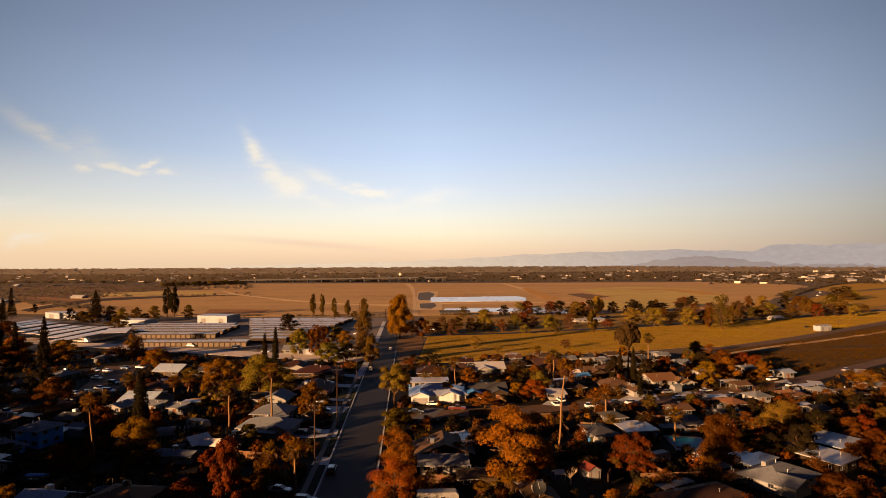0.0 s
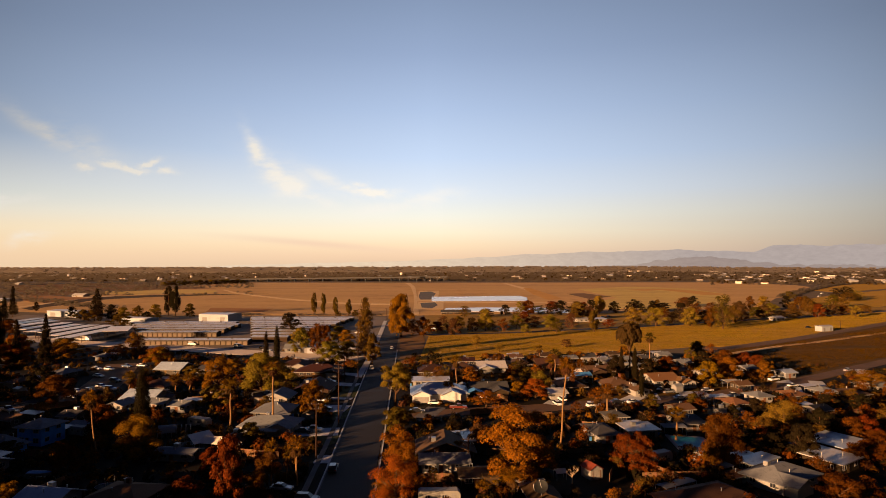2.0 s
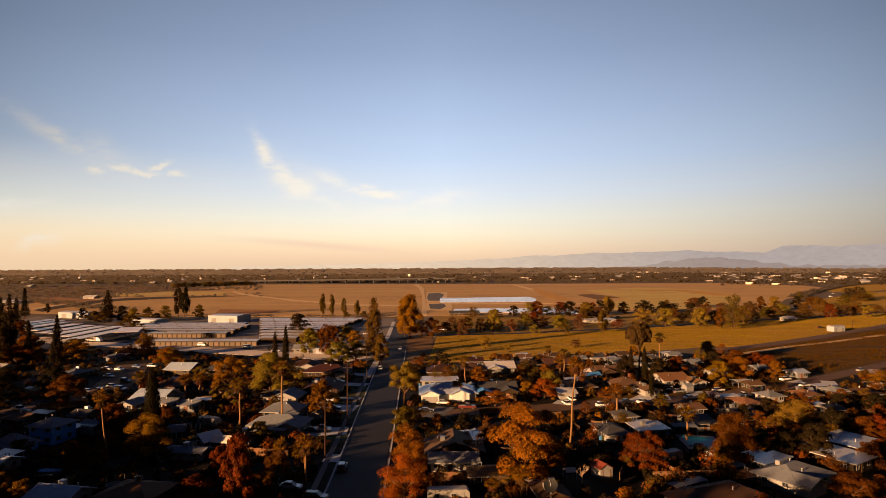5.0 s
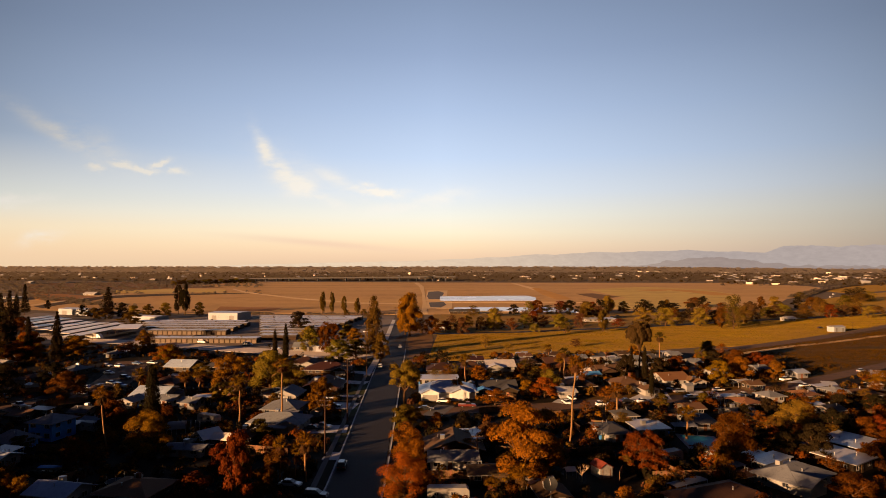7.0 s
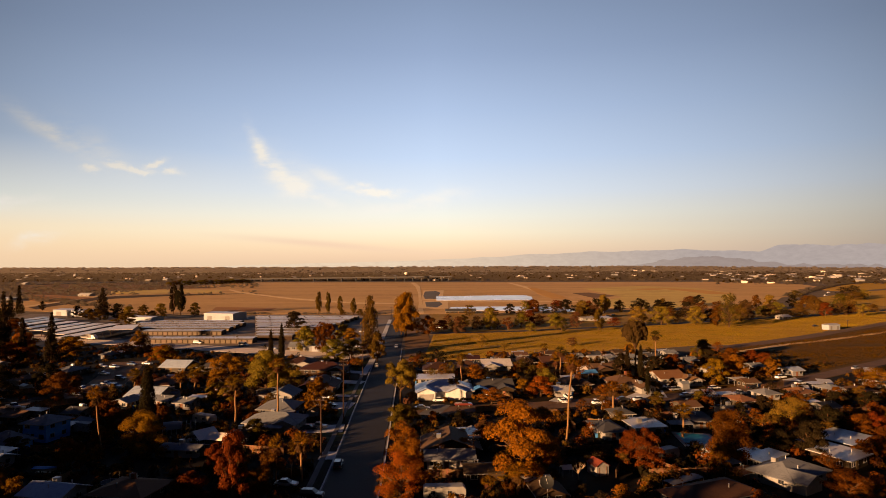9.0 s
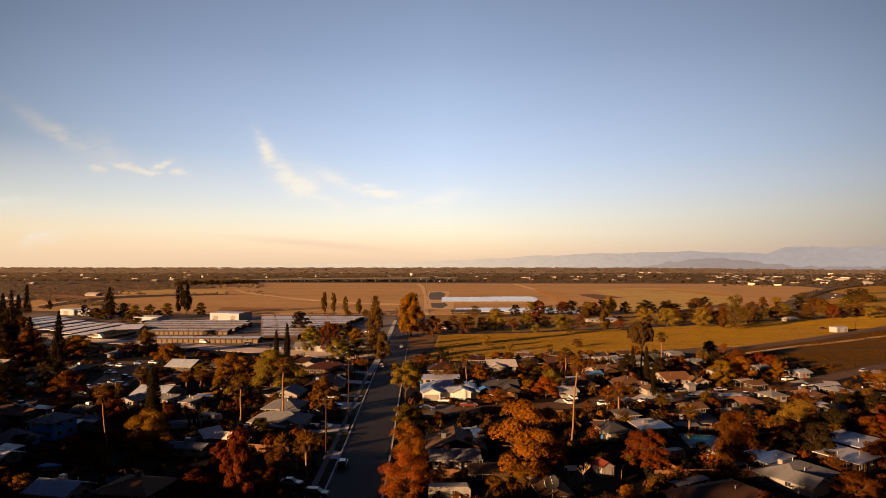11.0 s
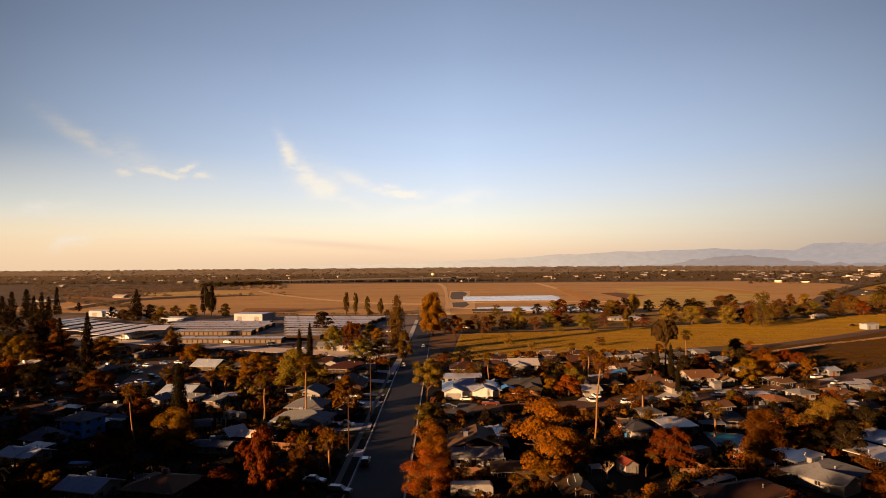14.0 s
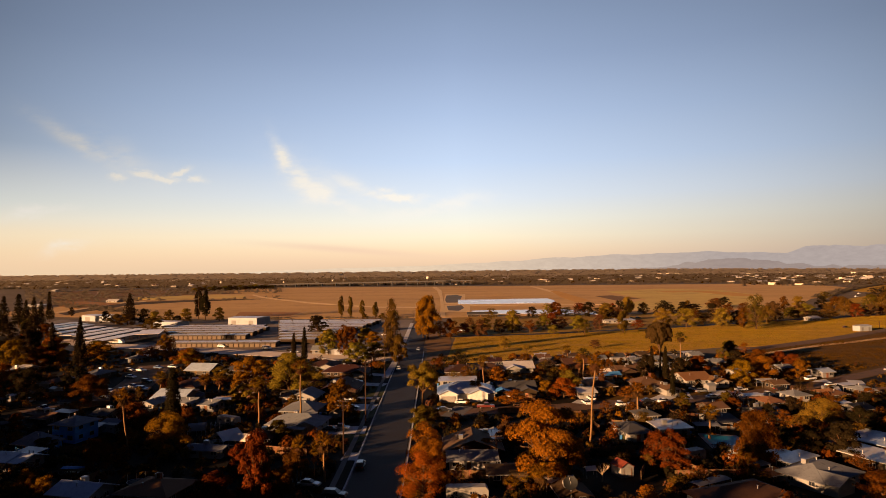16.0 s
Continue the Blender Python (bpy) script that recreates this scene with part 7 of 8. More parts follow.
tree(-361.7, 521.7, 20.1, 8.4, "conifer", "dark", near=False, seed=0)
tree(-191.7, 284.4, 21.6, 5.1, "conifer", "dark", seed=1)
tree(73.3, 250.2, 22, 10.2, "umbrella", "pine", seed=2)
tree(68, 250.2, 10.1, 7.6, "broad", "dark", seed=0)
tree(79.6, 245.4, 9.5, 8.8, "broad", "dark", seed=1)
tree(89, 254, 8.9, 8.2, "broad", "rust", seed=2)
tree(-26.3, 395.4, 28.8, 15.7, "broad", "gold", where="standing beside the street", near=True, seed=0)
tree(-29.5, 401.7, 25.7, 13.4, "broad", "gold", where="standing beside the street", near=True, seed=1)
tree(-292.8, 536, 25.4, 12.4, "conifer", "dark", where="by the park and fields", near=False, seed=2)
tree(-271.6, 519, 13.9, 12.1, "broad", "dark", where="by the park and fields", near=False, seed=0)
tree(-244.8, 564.1, 26.2, 10.9, "poplar", "dark", where="by the park and fields", near=False, seed=1)
tree(-235.9, 557.6, 25.9, 12.1, "poplar", "dark", where="by the park and fields", near=False, seed=2)
tree(-218.2, 545, 12.7, 10.7, "broad", "olive", where="by the park and fields", near=False, seed=0)
tree(-100.8, 416.4, 14.8, 14.9, "broad", "dark", where="by the park and fields", near=False, seed=1)
tree(-114.2, 559.5, 19.9, 7.4, "poplar", "olive", where="by the park and fields", near=False, seed=2)
tree(-106.1, 559.2, 19.9, 6.7, "poplar", "olive", where="by the park and fields", near=False, seed=0)
tree(-94, 552.7, 16.7, 7.3, "poplar", "olive", where="by the park and fields", near=False, seed=1)
tree(-82.5, 552.3, 14.7, 7.3, "poplar", "olive", where="by the park and fields", near=False, seed=2)
tree(-76.6, 552.1, 5.9, 6.9, "broad", "olive", where="by the park and fields", near=False, seed=0)
tree(-91.5, 552.6, 4.9, 6.9, "broad", "olive", where="by the park and fields", near=False, seed=1)
tree(-280.3, 508.9, 10, 14.5, "broad", "olive", where="by the park and fields", near=False, seed=2)
tree(-295.8, 519.7, 9.3, 13.9, "broad", "olive", where="by the park and fields", near=False, seed=0)
tree(-256.6, 508.1, 12.3, 11.8, "broad", "yellow", where="by the park and fields", near=False, seed=1)
tree(-244.9, 507.8, 13.2, 10.9, "broad", "olive", where="by the park and fields", near=False, seed=2)
tree(-240.5, 528.8, 13.2, 12.3, "broad", "yellow", where="by the park and fields", near=False, seed=0)
tree(-230.8, 492.6, 9.7, 8.8, "broad", "dark", where="by the park and fields", near=False, seed=1)
tree(-315.3, 536.8, 10.6, 8.6, "broad", "dark", where="by the park and fields", near=False, seed=2)
tree(-396.9, 617.5, 10, 6.6, "broad", "dark", where="by the park and fields", near=False, seed=0)
tree(-233, 457.2, 10.6, 18, "broad", "gold", where="by the park and fields", near=False, seed=1)
tree(-12.7, 401.4, 12.8, 12.2, "broad", "rust", where="by the park and fields", near=False, seed=2)
tree(-20.2, 408, 10.9, 8.7, "thin", "brown", where="by the park and fields", near=False, seed=0)
tree(7, 407.5, 11.6, 10.9, "broad", "brown", where="by the park and fields", near=False, seed=1)
tree(18, 537.5, 10.5, 10.6, "thin", "olive", where="by the park and fields", near=False, seed=2)
tree(28.3, 427.9, 16.7, 10.7, "broad", "yellow", where="by the park and fields", near=False, seed=0)
tree(54.6, 560.4, 9.9, 11, "broad", "dark", where="by the park and fields", near=False, seed=1)
tree(40, 427.7, 9.1, 9.2, "thin", "rust", where="by the park and fields", near=False, seed=2)
tree(50.8, 442.5, 11, 11.9, "thin", "yellow", where="by the park and fields", near=False, seed=0)
tree(75.4, 559.9, 12.9, 16.2, "poplar", "rust", where="by the park and fields", near=False, seed=1)
tree(54.5, 416.9, 6.3, 7.4, "broad", "yellow", where="by the park and fields", near=False, seed=2)
tree(17.8, 339.1, 8.1, 6.7, "thin", "yellow", where="by the park and fields", near=False, seed=0)
tree(74.2, 442.1, 11, 12.6, "broad", "yellow", where="by the park and fields", near=False, seed=1)
tree(73.7, 413.2, 10.2, 9.6, "thin", "olive", where="by the park and fields", near=False, seed=2)
tree(103.9, 559.2, 13.9, 16, "broad", "dark", where="by the park and fields", near=False, seed=0)
tree(106, 613.7, 9.8, 16.4, "broad", "rust", where="by the park and fields", near=False, seed=1)
tree(89, 441.9, 11.7, 10.3, "thin", "brown", where="by the park and fields", near=False, seed=2)
tree(123.2, 584.7, 11.4, 14.6, "broad", "brown", where="by the park and fields", near=False, seed=0)
tree(129.3, 584.5, 10.3, 8.5, "poplar", "rust", where="by the park and fields", near=False, seed=1)
tree(130.4, 558.6, 14.8, 11, "broad", "dark", where="by the park and fields", near=False, seed=2)
tree(140.4, 571, 16.7, 15.1, "poplar", "yellow", where="by the park and fields", near=False, seed=0)
tree(100.8, 423.2, 14.6, 11.2, "poplar", "olive", where="by the park and fields", near=False, seed=1)
tree(157.4, 583.9, 11.4, 11.5, "broad", "olive", where="by the park and fields", near=False, seed=2)
tree(117, 449.3, 7.1, 9.6, "thin", "rust", where="by the park and fields", near=False, seed=0)
tree(138.4, 461.4, 14.3, 14.8, "broad", "yellow", where="by the park and fields", near=False, seed=1)
tree(169.2, 583.6, 7.2, 5.2, "broad", "dark", where="by the park and fields", near=False, seed=2)
tree(182.9, 583.4, 9.3, 7.3, "broad", "dark", where="by the park and fields", near=False, seed=0)
tree(190.5, 583.2, 7.7, 7.3, "broad", "dark", where="by the park and fields", near=False, seed=1)
tree(154.5, 461.2, 14.2, 16.5, "broad", "yellow", where="by the park and fields", near=False, seed=2)
tree(206.2, 611.2, 10.8, 8.8, "poplar", "olive", where="by the park and fields", near=False, seed=0)
tree(208.8, 557.1, 10.8, 7.5, "umbrella", "dark", where="by the park and fields", near=False, seed=1)
tree(171.3, 474, 10, 11, "thin", "olive", where="by the park and fields", near=False, seed=2)
tree(179.4, 460.9, 14.2, 14, "broad", "yellow", where="by the park and fields", near=False, seed=0)
tree(195.2, 473.7, 11.3, 10.2, "broad", "dark", where="by the park and fields", near=False, seed=1)
tree(194.6, 440.8, 25.3, 15, "thin", "gold", where="by the park and fields", near=False, seed=2)
tree(189.5, 448.6, 15, 9.6, "broad", "rust", where="by the park and fields", near=False, seed=0)
tree(220.8, 482.6, 14.5, 12.9, "broad", "olive", where="by the park and fields", near=False, seed=1)
tree(238.4, 506.6, 13.4, 10.9, "broad", "brown", where="by the park and fields", near=False, seed=2)
tree(281.7, 582, 16.4, 10.4, "broad", "rust", where="by the park and fields", near=False, seed=0)
tree(308.5, 609.8, 15, 14.2, "broad", "yellow", where="by the park and fields", near=False, seed=1)
tree(291.9, 562.5, 9.4, 15.1, "broad", "yellow", where="by the park and fields", near=False, seed=2)
tree(342.1, 632.4, 13.9, 11.3, "broad", "dark", where="by the park and fields", near=False, seed=0)
tree(288.9, 522, 10.1, 15.9, "broad", "olive", where="by the park and fields", near=False, seed=1)
tree(355.8, 632.3, 12.8, 14.7, "broad", "rust", where="by the park and fields", near=False, seed=2)
tree(323.6, 562.4, 14.9, 14.9, "poplar", "olive", where="by the park and fields", near=False, seed=0)
tree(315.8, 532.9, 12.2, 12.4, "broad", "rust", where="by the park and fields", near=False, seed=1)
tree(334.4, 544.3, 10.5, 12.6, "broad", "brown", where="by the park and fields", near=False, seed=2)
tree(351.4, 556.2, 8.8, 10.9, "broad", "rust", where="by the park and fields", near=False, seed=0)
tree(346.8, 533, 10.8, 10.5, "broad", "yellow", where="by the park and fields", near=False, seed=1)
tree(387.7, 581.7, 7.2, 11.4, "broad", "olive", where="by the park and fields", near=False, seed=2)
tree(277.6, 522, 6.4, 11.2, "broad", "dark", where="by the park and fields", near=False, seed=0)
tree(262.6, 533.1, 9.4, 12.4, "broad", "gold", where="by the park and fields", near=False, seed=1)
tree(186, 533.9, 7.1, 9.5, "thin", "rust", where="by the park and fields", near=False, seed=2)
tree(-0.2, 463.8, 8.2, 9.1, "thin", "brown", where="by the park and fields", near=False, seed=0)
tree(28.8, 328, 4.6, 5.9, "thin", "yellow", where="by the park and fields", near=False, seed=1)
tree(67, 345.5, 4.9, 7.4, "thin", "brown", where="by the park and fields", near=False, seed=2)
tree(-4.4, 425.6, 7.4, 11, "broad", "rust", where="by the park and fields", near=False, seed=0)
tree(209.2, 604.6, 8.5, 18.4, "broad", "dark", where="by the park and fields", near=False, seed=1)
tree(10.5, 444.4, 9.6, 10.3, "broad", "yellow", where="by the park and fields", near=False, seed=2)
tree(19.4, 425.5, 10.3, 9.1, "broad", "brown", where="by the park and fields", near=False, seed=0)
tree(103.8, 501.8, 12.2, 9.4, "broad", "gold", where="by the park and fields", near=False, seed=1)
tree(221.3, 583.4, 14.1, 16.2, "thin", "brown", where="by the park and fields", near=False, seed=2)
tree(67.1, 553.3, 13.7, 8.9, "thin", "yellow", where="by the park and fields", near=False, seed=0)
tree(390.4, 684.2, 10.3, 18.9, "thin", "olive", where="by the park and fields", near=False, seed=1)
tree(59.3, 519.3, 7.9, 8.8, "thin", "olive", where="by the park and fields", near=False, seed=2)
tree(106.3, 507.3, 10.3, 14, "broad", "dark", where="by the park and fields", near=False, seed=0)
tree(505.3, 772.3, 12.4, 14.5, "thin", "yellow", where="by the park and fields", near=False, seed=1)
tree(326, 593.2, 8.6, 9.5, "thin", "olive", where="by the park and fields", near=False, seed=2)
tree(239, 527.1, 9.1, 15.5, "thin", "brown", where="by the park and fields", near=False, seed=0)
tree(26.9, 448.4, 7.4, 9.6, "broad", "yellow", where="by the park and fields", near=False, seed=1)
tree(261.1, 559.6, 12.9, 14, "broad", "brown", where="by the park and fields", near=False, seed=2)
tree(117.7, 558.8, 12.9, 13, "thin", "yellow", where="by the park and fields", near=False, seed=0)
tree(298.4, 577.8, 9.8, 14.5, "thin", "yellow", where="by the park and fields", near=False, seed=1)
tree(3.2, 428.7, 6, 11.5, "thin", "gold", where="by the park and fields", near=False, seed=2)
tree(484.2, 756.3, 11.7, 20.3, "thin", "olive", where="by the park and fields", near=False, seed=0)
tree(65.2, 453, 8.9, 10.1, "broad", "brown", where="by the park and fields", near=False, seed=1)
tree(36.5, 542.8, 7.1, 13.6, "broad", "brown", where="by the park and fields", near=False, seed=2)
tree(484.9, 778.3, 16.2, 18.8, "thin", "dark", where="by the park and fields", near=False, seed=0)
tree(198.1, 598.3, 11.2, 11.8, "broad", "dark", where="by the park and fields", near=False, seed=1)
tree(218.1, 546.2, 12.2, 11.2, "thin", "rust", where="by the park and fields", near=False, seed=2)
tree(180, 534, 7.9, 11, "thin", "yellow", where="by the park and fields", near=False, seed=0)
tree(269.5, 533, 11, 14.3, "broad", "brown", where="by the park and fields", near=False, seed=1)
tree(85.4, 570.4, 8.5, 16.3, "thin", "yellow", where="by the park and fields", near=False, seed=2)
tree(254, 666.1, 10.5, 19.6, "broad", "rust", where="by the park and fields", near=False, seed=0)
tree(186.4, 613.1, 9.6, 14.8, "thin", "dark", where="by the park and fields", near=False, seed=1)
tree(118, 513.3, 11.5, 11, "broad", "brown", where="by the park and fields", near=False, seed=2)
tree(61.6, 480.6, 10.1, 10.3, "broad", "rust", where="by the park and fields", near=False, seed=0)
tree(506.4, 794, 16.6, 22.7, "thin", "dark", where="by the park and fields", near=False, seed=1)
tree(80.4, 468.7, 6, 10.9, "thin", "gold", where="by the park and fields", near=False, seed=2)
tree(421.1, 770.5, 12.2, 15.1, "thin", "olive", where="by the park and fields", near=False, seed=0)
tree(348.2, 596, 9.6, 17, "broad", "brown", where="by the park and fields", near=False, seed=1)
tree(257, 653.1, 12.5, 13.4, "broad", "dark", where="by the park and fields", near=False, seed=2)
tree(192.9, 518.4, 8.8, 12.5, "thin", "dark", where="by the park and fields", near=False, seed=0)
tree(192, 637.1, 10, 17.6, "thin", "dark", where="by the park and fields", near=False, seed=1)
tree(72, 564.4, 12.4, 9.6, "thin", "brown", where="by the park and fields", near=False, seed=2)
tree(386, 612.4, 13.9, 13.7, "thin", "olive", where="by the park and fields", near=False, seed=0)
tree(498.4, 770, 10, 15.1, "thin", "gold", where="by the park and fields", near=False, seed=1)
tree(33.7, 434.4, 7.1, 7.4, "thin", "brown", where="by the park and fields", near=False, seed=2)
tree(192.8, 553.1, 7.8, 8.9, "thin", "gold", where="by the park and fields", near=False, seed=0)
tree(92.7, 553.9, 11.4, 8.9, "thin", "dark", where="by the park and fields", near=False, seed=1)
tree(228.7, 540.8, 13.3, 12.1, "thin", "rust", where="by the park and fields", near=False, seed=2)
tree(394.1, 640.2, 14.8, 16, "broad", "gold", where="by the park and fields", near=False, seed=0)
tree(82.3, 145.9, 9.3, 9.1, "broad", "dark", seed=1)
tree(97.5, 164.6, 8.5, 8.2, "broad", "dark", seed=2)
tree(103, 160.6, 7.3, 7, "broad", "rust", seed=0)
tree(76.4, 147, 7, 6, "broad", "dark", seed=1)
tree(107.6, 162.1, 7.3, 7.2, "broad", "rust", seed=2)
tree(119.4, 269.3, 9.6, 9.4, "broad", "rust", near='big', seed=0)
tree(110.6, 269.3, 9, 8.4, "broad", "dark", seed=1)
tree(129.8, 274.5, 7.6, 7.8, "broad", "rust", seed=2)
tree(115.8, 290.1, 10.7, 9.3, "broad", "olive", seed=0)
tree(132.2, 267.4, 7.7, 8.1, "broad", "rust", seed=1)
tree(-586.4, 1328.4, 8.9, 14.2, "broad", "yellow", where="by the park and fields", near=False, seed=2)
tree(-579.2, 1337, 10.4, 20.3, "broad", "olive", where="by the park and fields", near=False, seed=0)
tree(-572, 1345.8, 12, 16.8, "broad", "gold", where="by the park and fields", near=False, seed=1)
tree(-563.4, 1354.5, 9.8, 23, "broad", "yellow", where="by the park and fields", near=False, seed=2)
tree(-555.9, 1363.5, 11.3, 19.5, "broad", "olive", where="by the park and fields", near=False, seed=0)
tree(-548.4, 1372.6, 9.2, 15.9, "broad", "gold", where="by the park and fields", near=False, seed=1)
tree(-540.8, 1381.8, 10.8, 22.2, "broad", "yellow", where="by the park and fields", near=False, seed=2)
tree(-533.1, 1391.2, 12.3, 18.6, "broad", "olive", where="by the park and fields", near=False, seed=0)
tree(-523.9, 1400.5, 10.1, 15, "broad", "gold", where="by the park and fields", near=False, seed=1)
tree(-516, 1410.1, 11.8, 21.4, "broad", "yellow", where="by the park and fields", near=False, seed=2)
tree(-507.9, 1419.9, 9.6, 17.8, "broad", "olive", where="by the park and fields", near=False, seed=0)
tree(-499.8, 1429.8, 11.1, 24.3, "broad", "gold", where="by the park and fields", near=False, seed=1)
tree(-491.5, 1439.8, 12.7, 20.6, "broad", "yellow", where="by the park and fields", near=False, seed=2)
tree(-481.8, 1449.8, 10.5, 16.8, "broad", "olive", where="by the park and fields", near=False, seed=0)
tree(-473.3, 1460.1, 12.2, 23.5, "broad", "gold", where="by the park and fields", near=False, seed=1)
tree(-464.7, 1470.5, 9.8, 19.7, "broad", "yellow", where="by the park and fields", near=False, seed=2)
house(-513.9, 898.3, 18.7, 12, -12, "white", M_WHITE, "gable")
house(-562.1, 806, 22.8, 12, -15, "white", M_WHITE, "flat", rise=0.3)
house(-968.9, 1448.1, 11.3, 14, -14, "white", M_WHITE, "gable")
water_tower(-104.1, 1585, 20.4, 4.5)
# The next four stand in for bright specks, lamps and reflections, not tanks.
water_tower(-344.8, 1585, 15.6, 2.4)
water_tower(-469.3, 1585, 13.2, 2.4)
water_tower(-630.5, 1585, 14.5, 3.1)
water_tower(-711.4, 1585, 11.3, 2.3)
tree(91.4, 186.5, 6.5, 6, "broad", "dark", seed=0)
tree(107, 193.7, 5.1, 5.9, "broad", "rust", seed=1)
tree(117.6, 195.2, 5.8, 6.3, "broad", "dark", seed=2)
tree(129.3, 196.8, 5.5, 7, "broad", "dark", seed=0)
tree(81.8, 179.9, 5.7, 4.8, "broad", "dark", seed=1)
tree(78.6, 195.7, 4.3, 4.5, "broad", "rust", seed=2)
tree(54.3, 188.4, 3.8, 4.4, "broad", "dark", seed=0)
tree(-83.1, 369.4, 9.5, 11, "broad", "yellow", where="beside the storage units", seed=0)
tree(-77.2, 372.2, 8.5, 10, "thin", "gold", where="beside the storage units", seed=1)
tree(-67.9, 362.1, 11.5, 9, "broad", "rust", where="beside the storage units", seed=2)
tree(-61.2, 369.7, 10, 11, "broad", "yellow", where="beside the storage units", seed=1)
tree(-56, 364.8, 8.5, 10, "broad", "gold", where="beside the storage units", seed=0)
tree(-312.5, 443, 13, 17, "broad", "dark", where="beside the carports", seed=0)
tree(-278.8, 407.3, 11, 15, "broad", "rust", where="beside the carports", seed=1)
tree(-204.7, 304.1, 13, 13, "broad", "gold", where="behind the houses", seed=2)
tree(-196.9, 281.9, 10, 11, "broad", "rust", where="behind the houses", seed=0)
tree(-193.2, 324, 9, 14, "broad", "olive", where="beside the concrete road", seed=1)
tree(-152.5, 312.5, 13, 9, "thin", "orange", where="beside the concrete road", seed=2)
tree(-128.8, 287.8, 9, 12, "thin", "gold", where="behind the houses", seed=0)
tree(-234, 327.6, 15, 15, "broad", "dark", where="behind the houses", seed=1)
for x, y, h, w, shape, colour in ((-303, 384, 9, 11, "broad", "olive"), (-306, 410, 12, 11, "broad", "dark"), (-272, 380, 10, 10, "broad", "rust"),
                                  (-278, 352, 8, 10, "broad", "gold"), (-262, 352, 9, 9, "broad", "dark"), (-327, 428, 13, 12, "broad", "dark"),
                                  (-322, 452, 11, 12, "broad", "olive"), (-287, 402, 8, 9, "broad", "olive"), (-256, 326, 9, 10, "broad", "rust")):
    tree(x, y, h, w, shape, colour, where="beside the carports", near="mid", seed=int(h))
# ---- palms ----
palm(28.6, 157.1, 21.7, 4.8, "gold", 5)
palm(-81.5, 149, 15.1, 4, "gold", -6.3)
palm(-48.7, 180.9, 17, 5.5, "gold", 0)
palm(-59.5, 177.1, 12.9, 5.4, "gold", 0)
palm(43.9, 250.2, 11, 5.4, "olive", 0)
palm(43.5, 225.8, 9.9, 5.6, "gold", 0)
palm(48.5, 188.3, 8.8, 6.1, "gold", 0)
palm(60.1, 164.3, 7.6, 5.9, "gold", 0)
palm(-89.6, 212.1, 8.1, 6.1, "gold", 0)
palm(-90.5, 226.3, 6, 5.7, "gold", 0)
palm(-112.1, 226.4, 6.4, 5.3, "gold", 0)
palm(-35.9, 132.1, 8.4, 3.1, "gold", 0)
palm(-30.5, 131.4, 9.2, 4.5, "gold", 0)
palm(-33.1, 133.8, 6.5, 2.4, "gold", 0)
palm(46.1, 191.9, 6.7, 5.1, "gold", 0)
palm(94.3, 290.1, 12.8, 5.7, "olive", 0)
palm(45.9, 225.8, 7.5, 4.8, "gold", 0)
palm(13.1, 122.8, 5.4, 4.4, "gold", 0)
palm(7.6, 122.2, 3.6, 3.3, "gold", 0)
# ---- vehicles ----
car(-31.2, 275.1, 93, "suv", "white", "driving along the street")
car(-27.8, 339.6, -87, "sedan", "white", "driving along the street")
car(-24.6, 140.9, 93, "suv", "black", "parked at the kerb")
car(-41.2, 464.8, 93, "sedan", "silver", "driving along the street")
car(-40.7, 211, -6, "pickup", "white")
car(-37.3, 199.4, -5, "sedan", "black")
car(-35.9, 173.5, -6, "pickup", "silver")
car(-33, 128.8, -9, "sedan", "silver")
car(-2.9, 206.6, 2, "sedan", "white")
car(-8.2, 195.5, 1, "sedan", "black")
car(4.6, 200.1, 4, "pickup", "red")
car(12.4, 215.3, 6, "sedan", "white")
car(-151, 276.2, -22, "sedan", "white")
car(-144.8, 274.7, -21, "sedan", "white")
car(-140.2, 257.8, -21, "sedan", "white")
car(-127.2, 236, -21, "sedan", "white")
car(-121.1, 230.6, -21, "suv", "silver")
car(-130.8, 226.5, -23, "sedan", "white")
car(-149.9, 226.6, -27, "sedan", "silver")
car(-140.9, 282.3, -19, "sedan", "blue")
car(-134.9, 283.8, -18, "sedan", "white")
car(-150.1, 211.4, -29, "sedan", "silver")
car(36.6, 205.5, 100, "sedan", "white")
car(39.4, 211.3, 98, "suv", "white")
car(62, 207.5, 16, "sedan", "white")
car(56.6, 207.5, 15, "sedan", "black")
car(69.9, 221.9, 17, "suv", "black")
car(78.8, 227.9, 19, "sedan", "white")
car(105.3, 239.7, 23, "suv", "white")
car(107.7, 227, 24, "sedan", "black")
car(137.8, 255.4, 27, "sedan", "black")
car(133.4, 229.2, 29, "suv", "black")
car(107.9, 210.3, 26, "sedan", "black")
car(128.3, 246.7, 26, "suv", "white")
car(79.3, 223.9, 19, "sedan", "silver")
car(-6.1, 439.7, 2, "sedan", "white")
car(134.7, 534.8, 14, "sedan", "silver")
car(140.9, 540.4, 15, "sedan", "black")
car(-157.1, 363.7, -16, "pickup", "white")
car(-147.7, 360.9, -15, "pickup", "silver")
car(-141.7, 358.3, -15, "van", "white")
car(-73.6, 357.1, -6, "sedan", "white")
car(235.9, 496.7, 24, "suv", "black")
car(255.9, 444.5, 29, "sedan", "black")
car(-26.5, 122.6, -7, "suv", "black")
car(79.4, 213.6, 20, "sedan", "silver")
car(47.8, 202.5, 14, "suv", "white")
car(85.2, 211.9, 21, "sedan", "blue")
car(98.3, 216.4, 23, "pickup", "white")
car(128.9, 234.4, 28, "sedan", "white")
car(170.6, 267.6, 32, "sedan", "silver")
car(93.8, 225.9, 22, "sedan", "white")
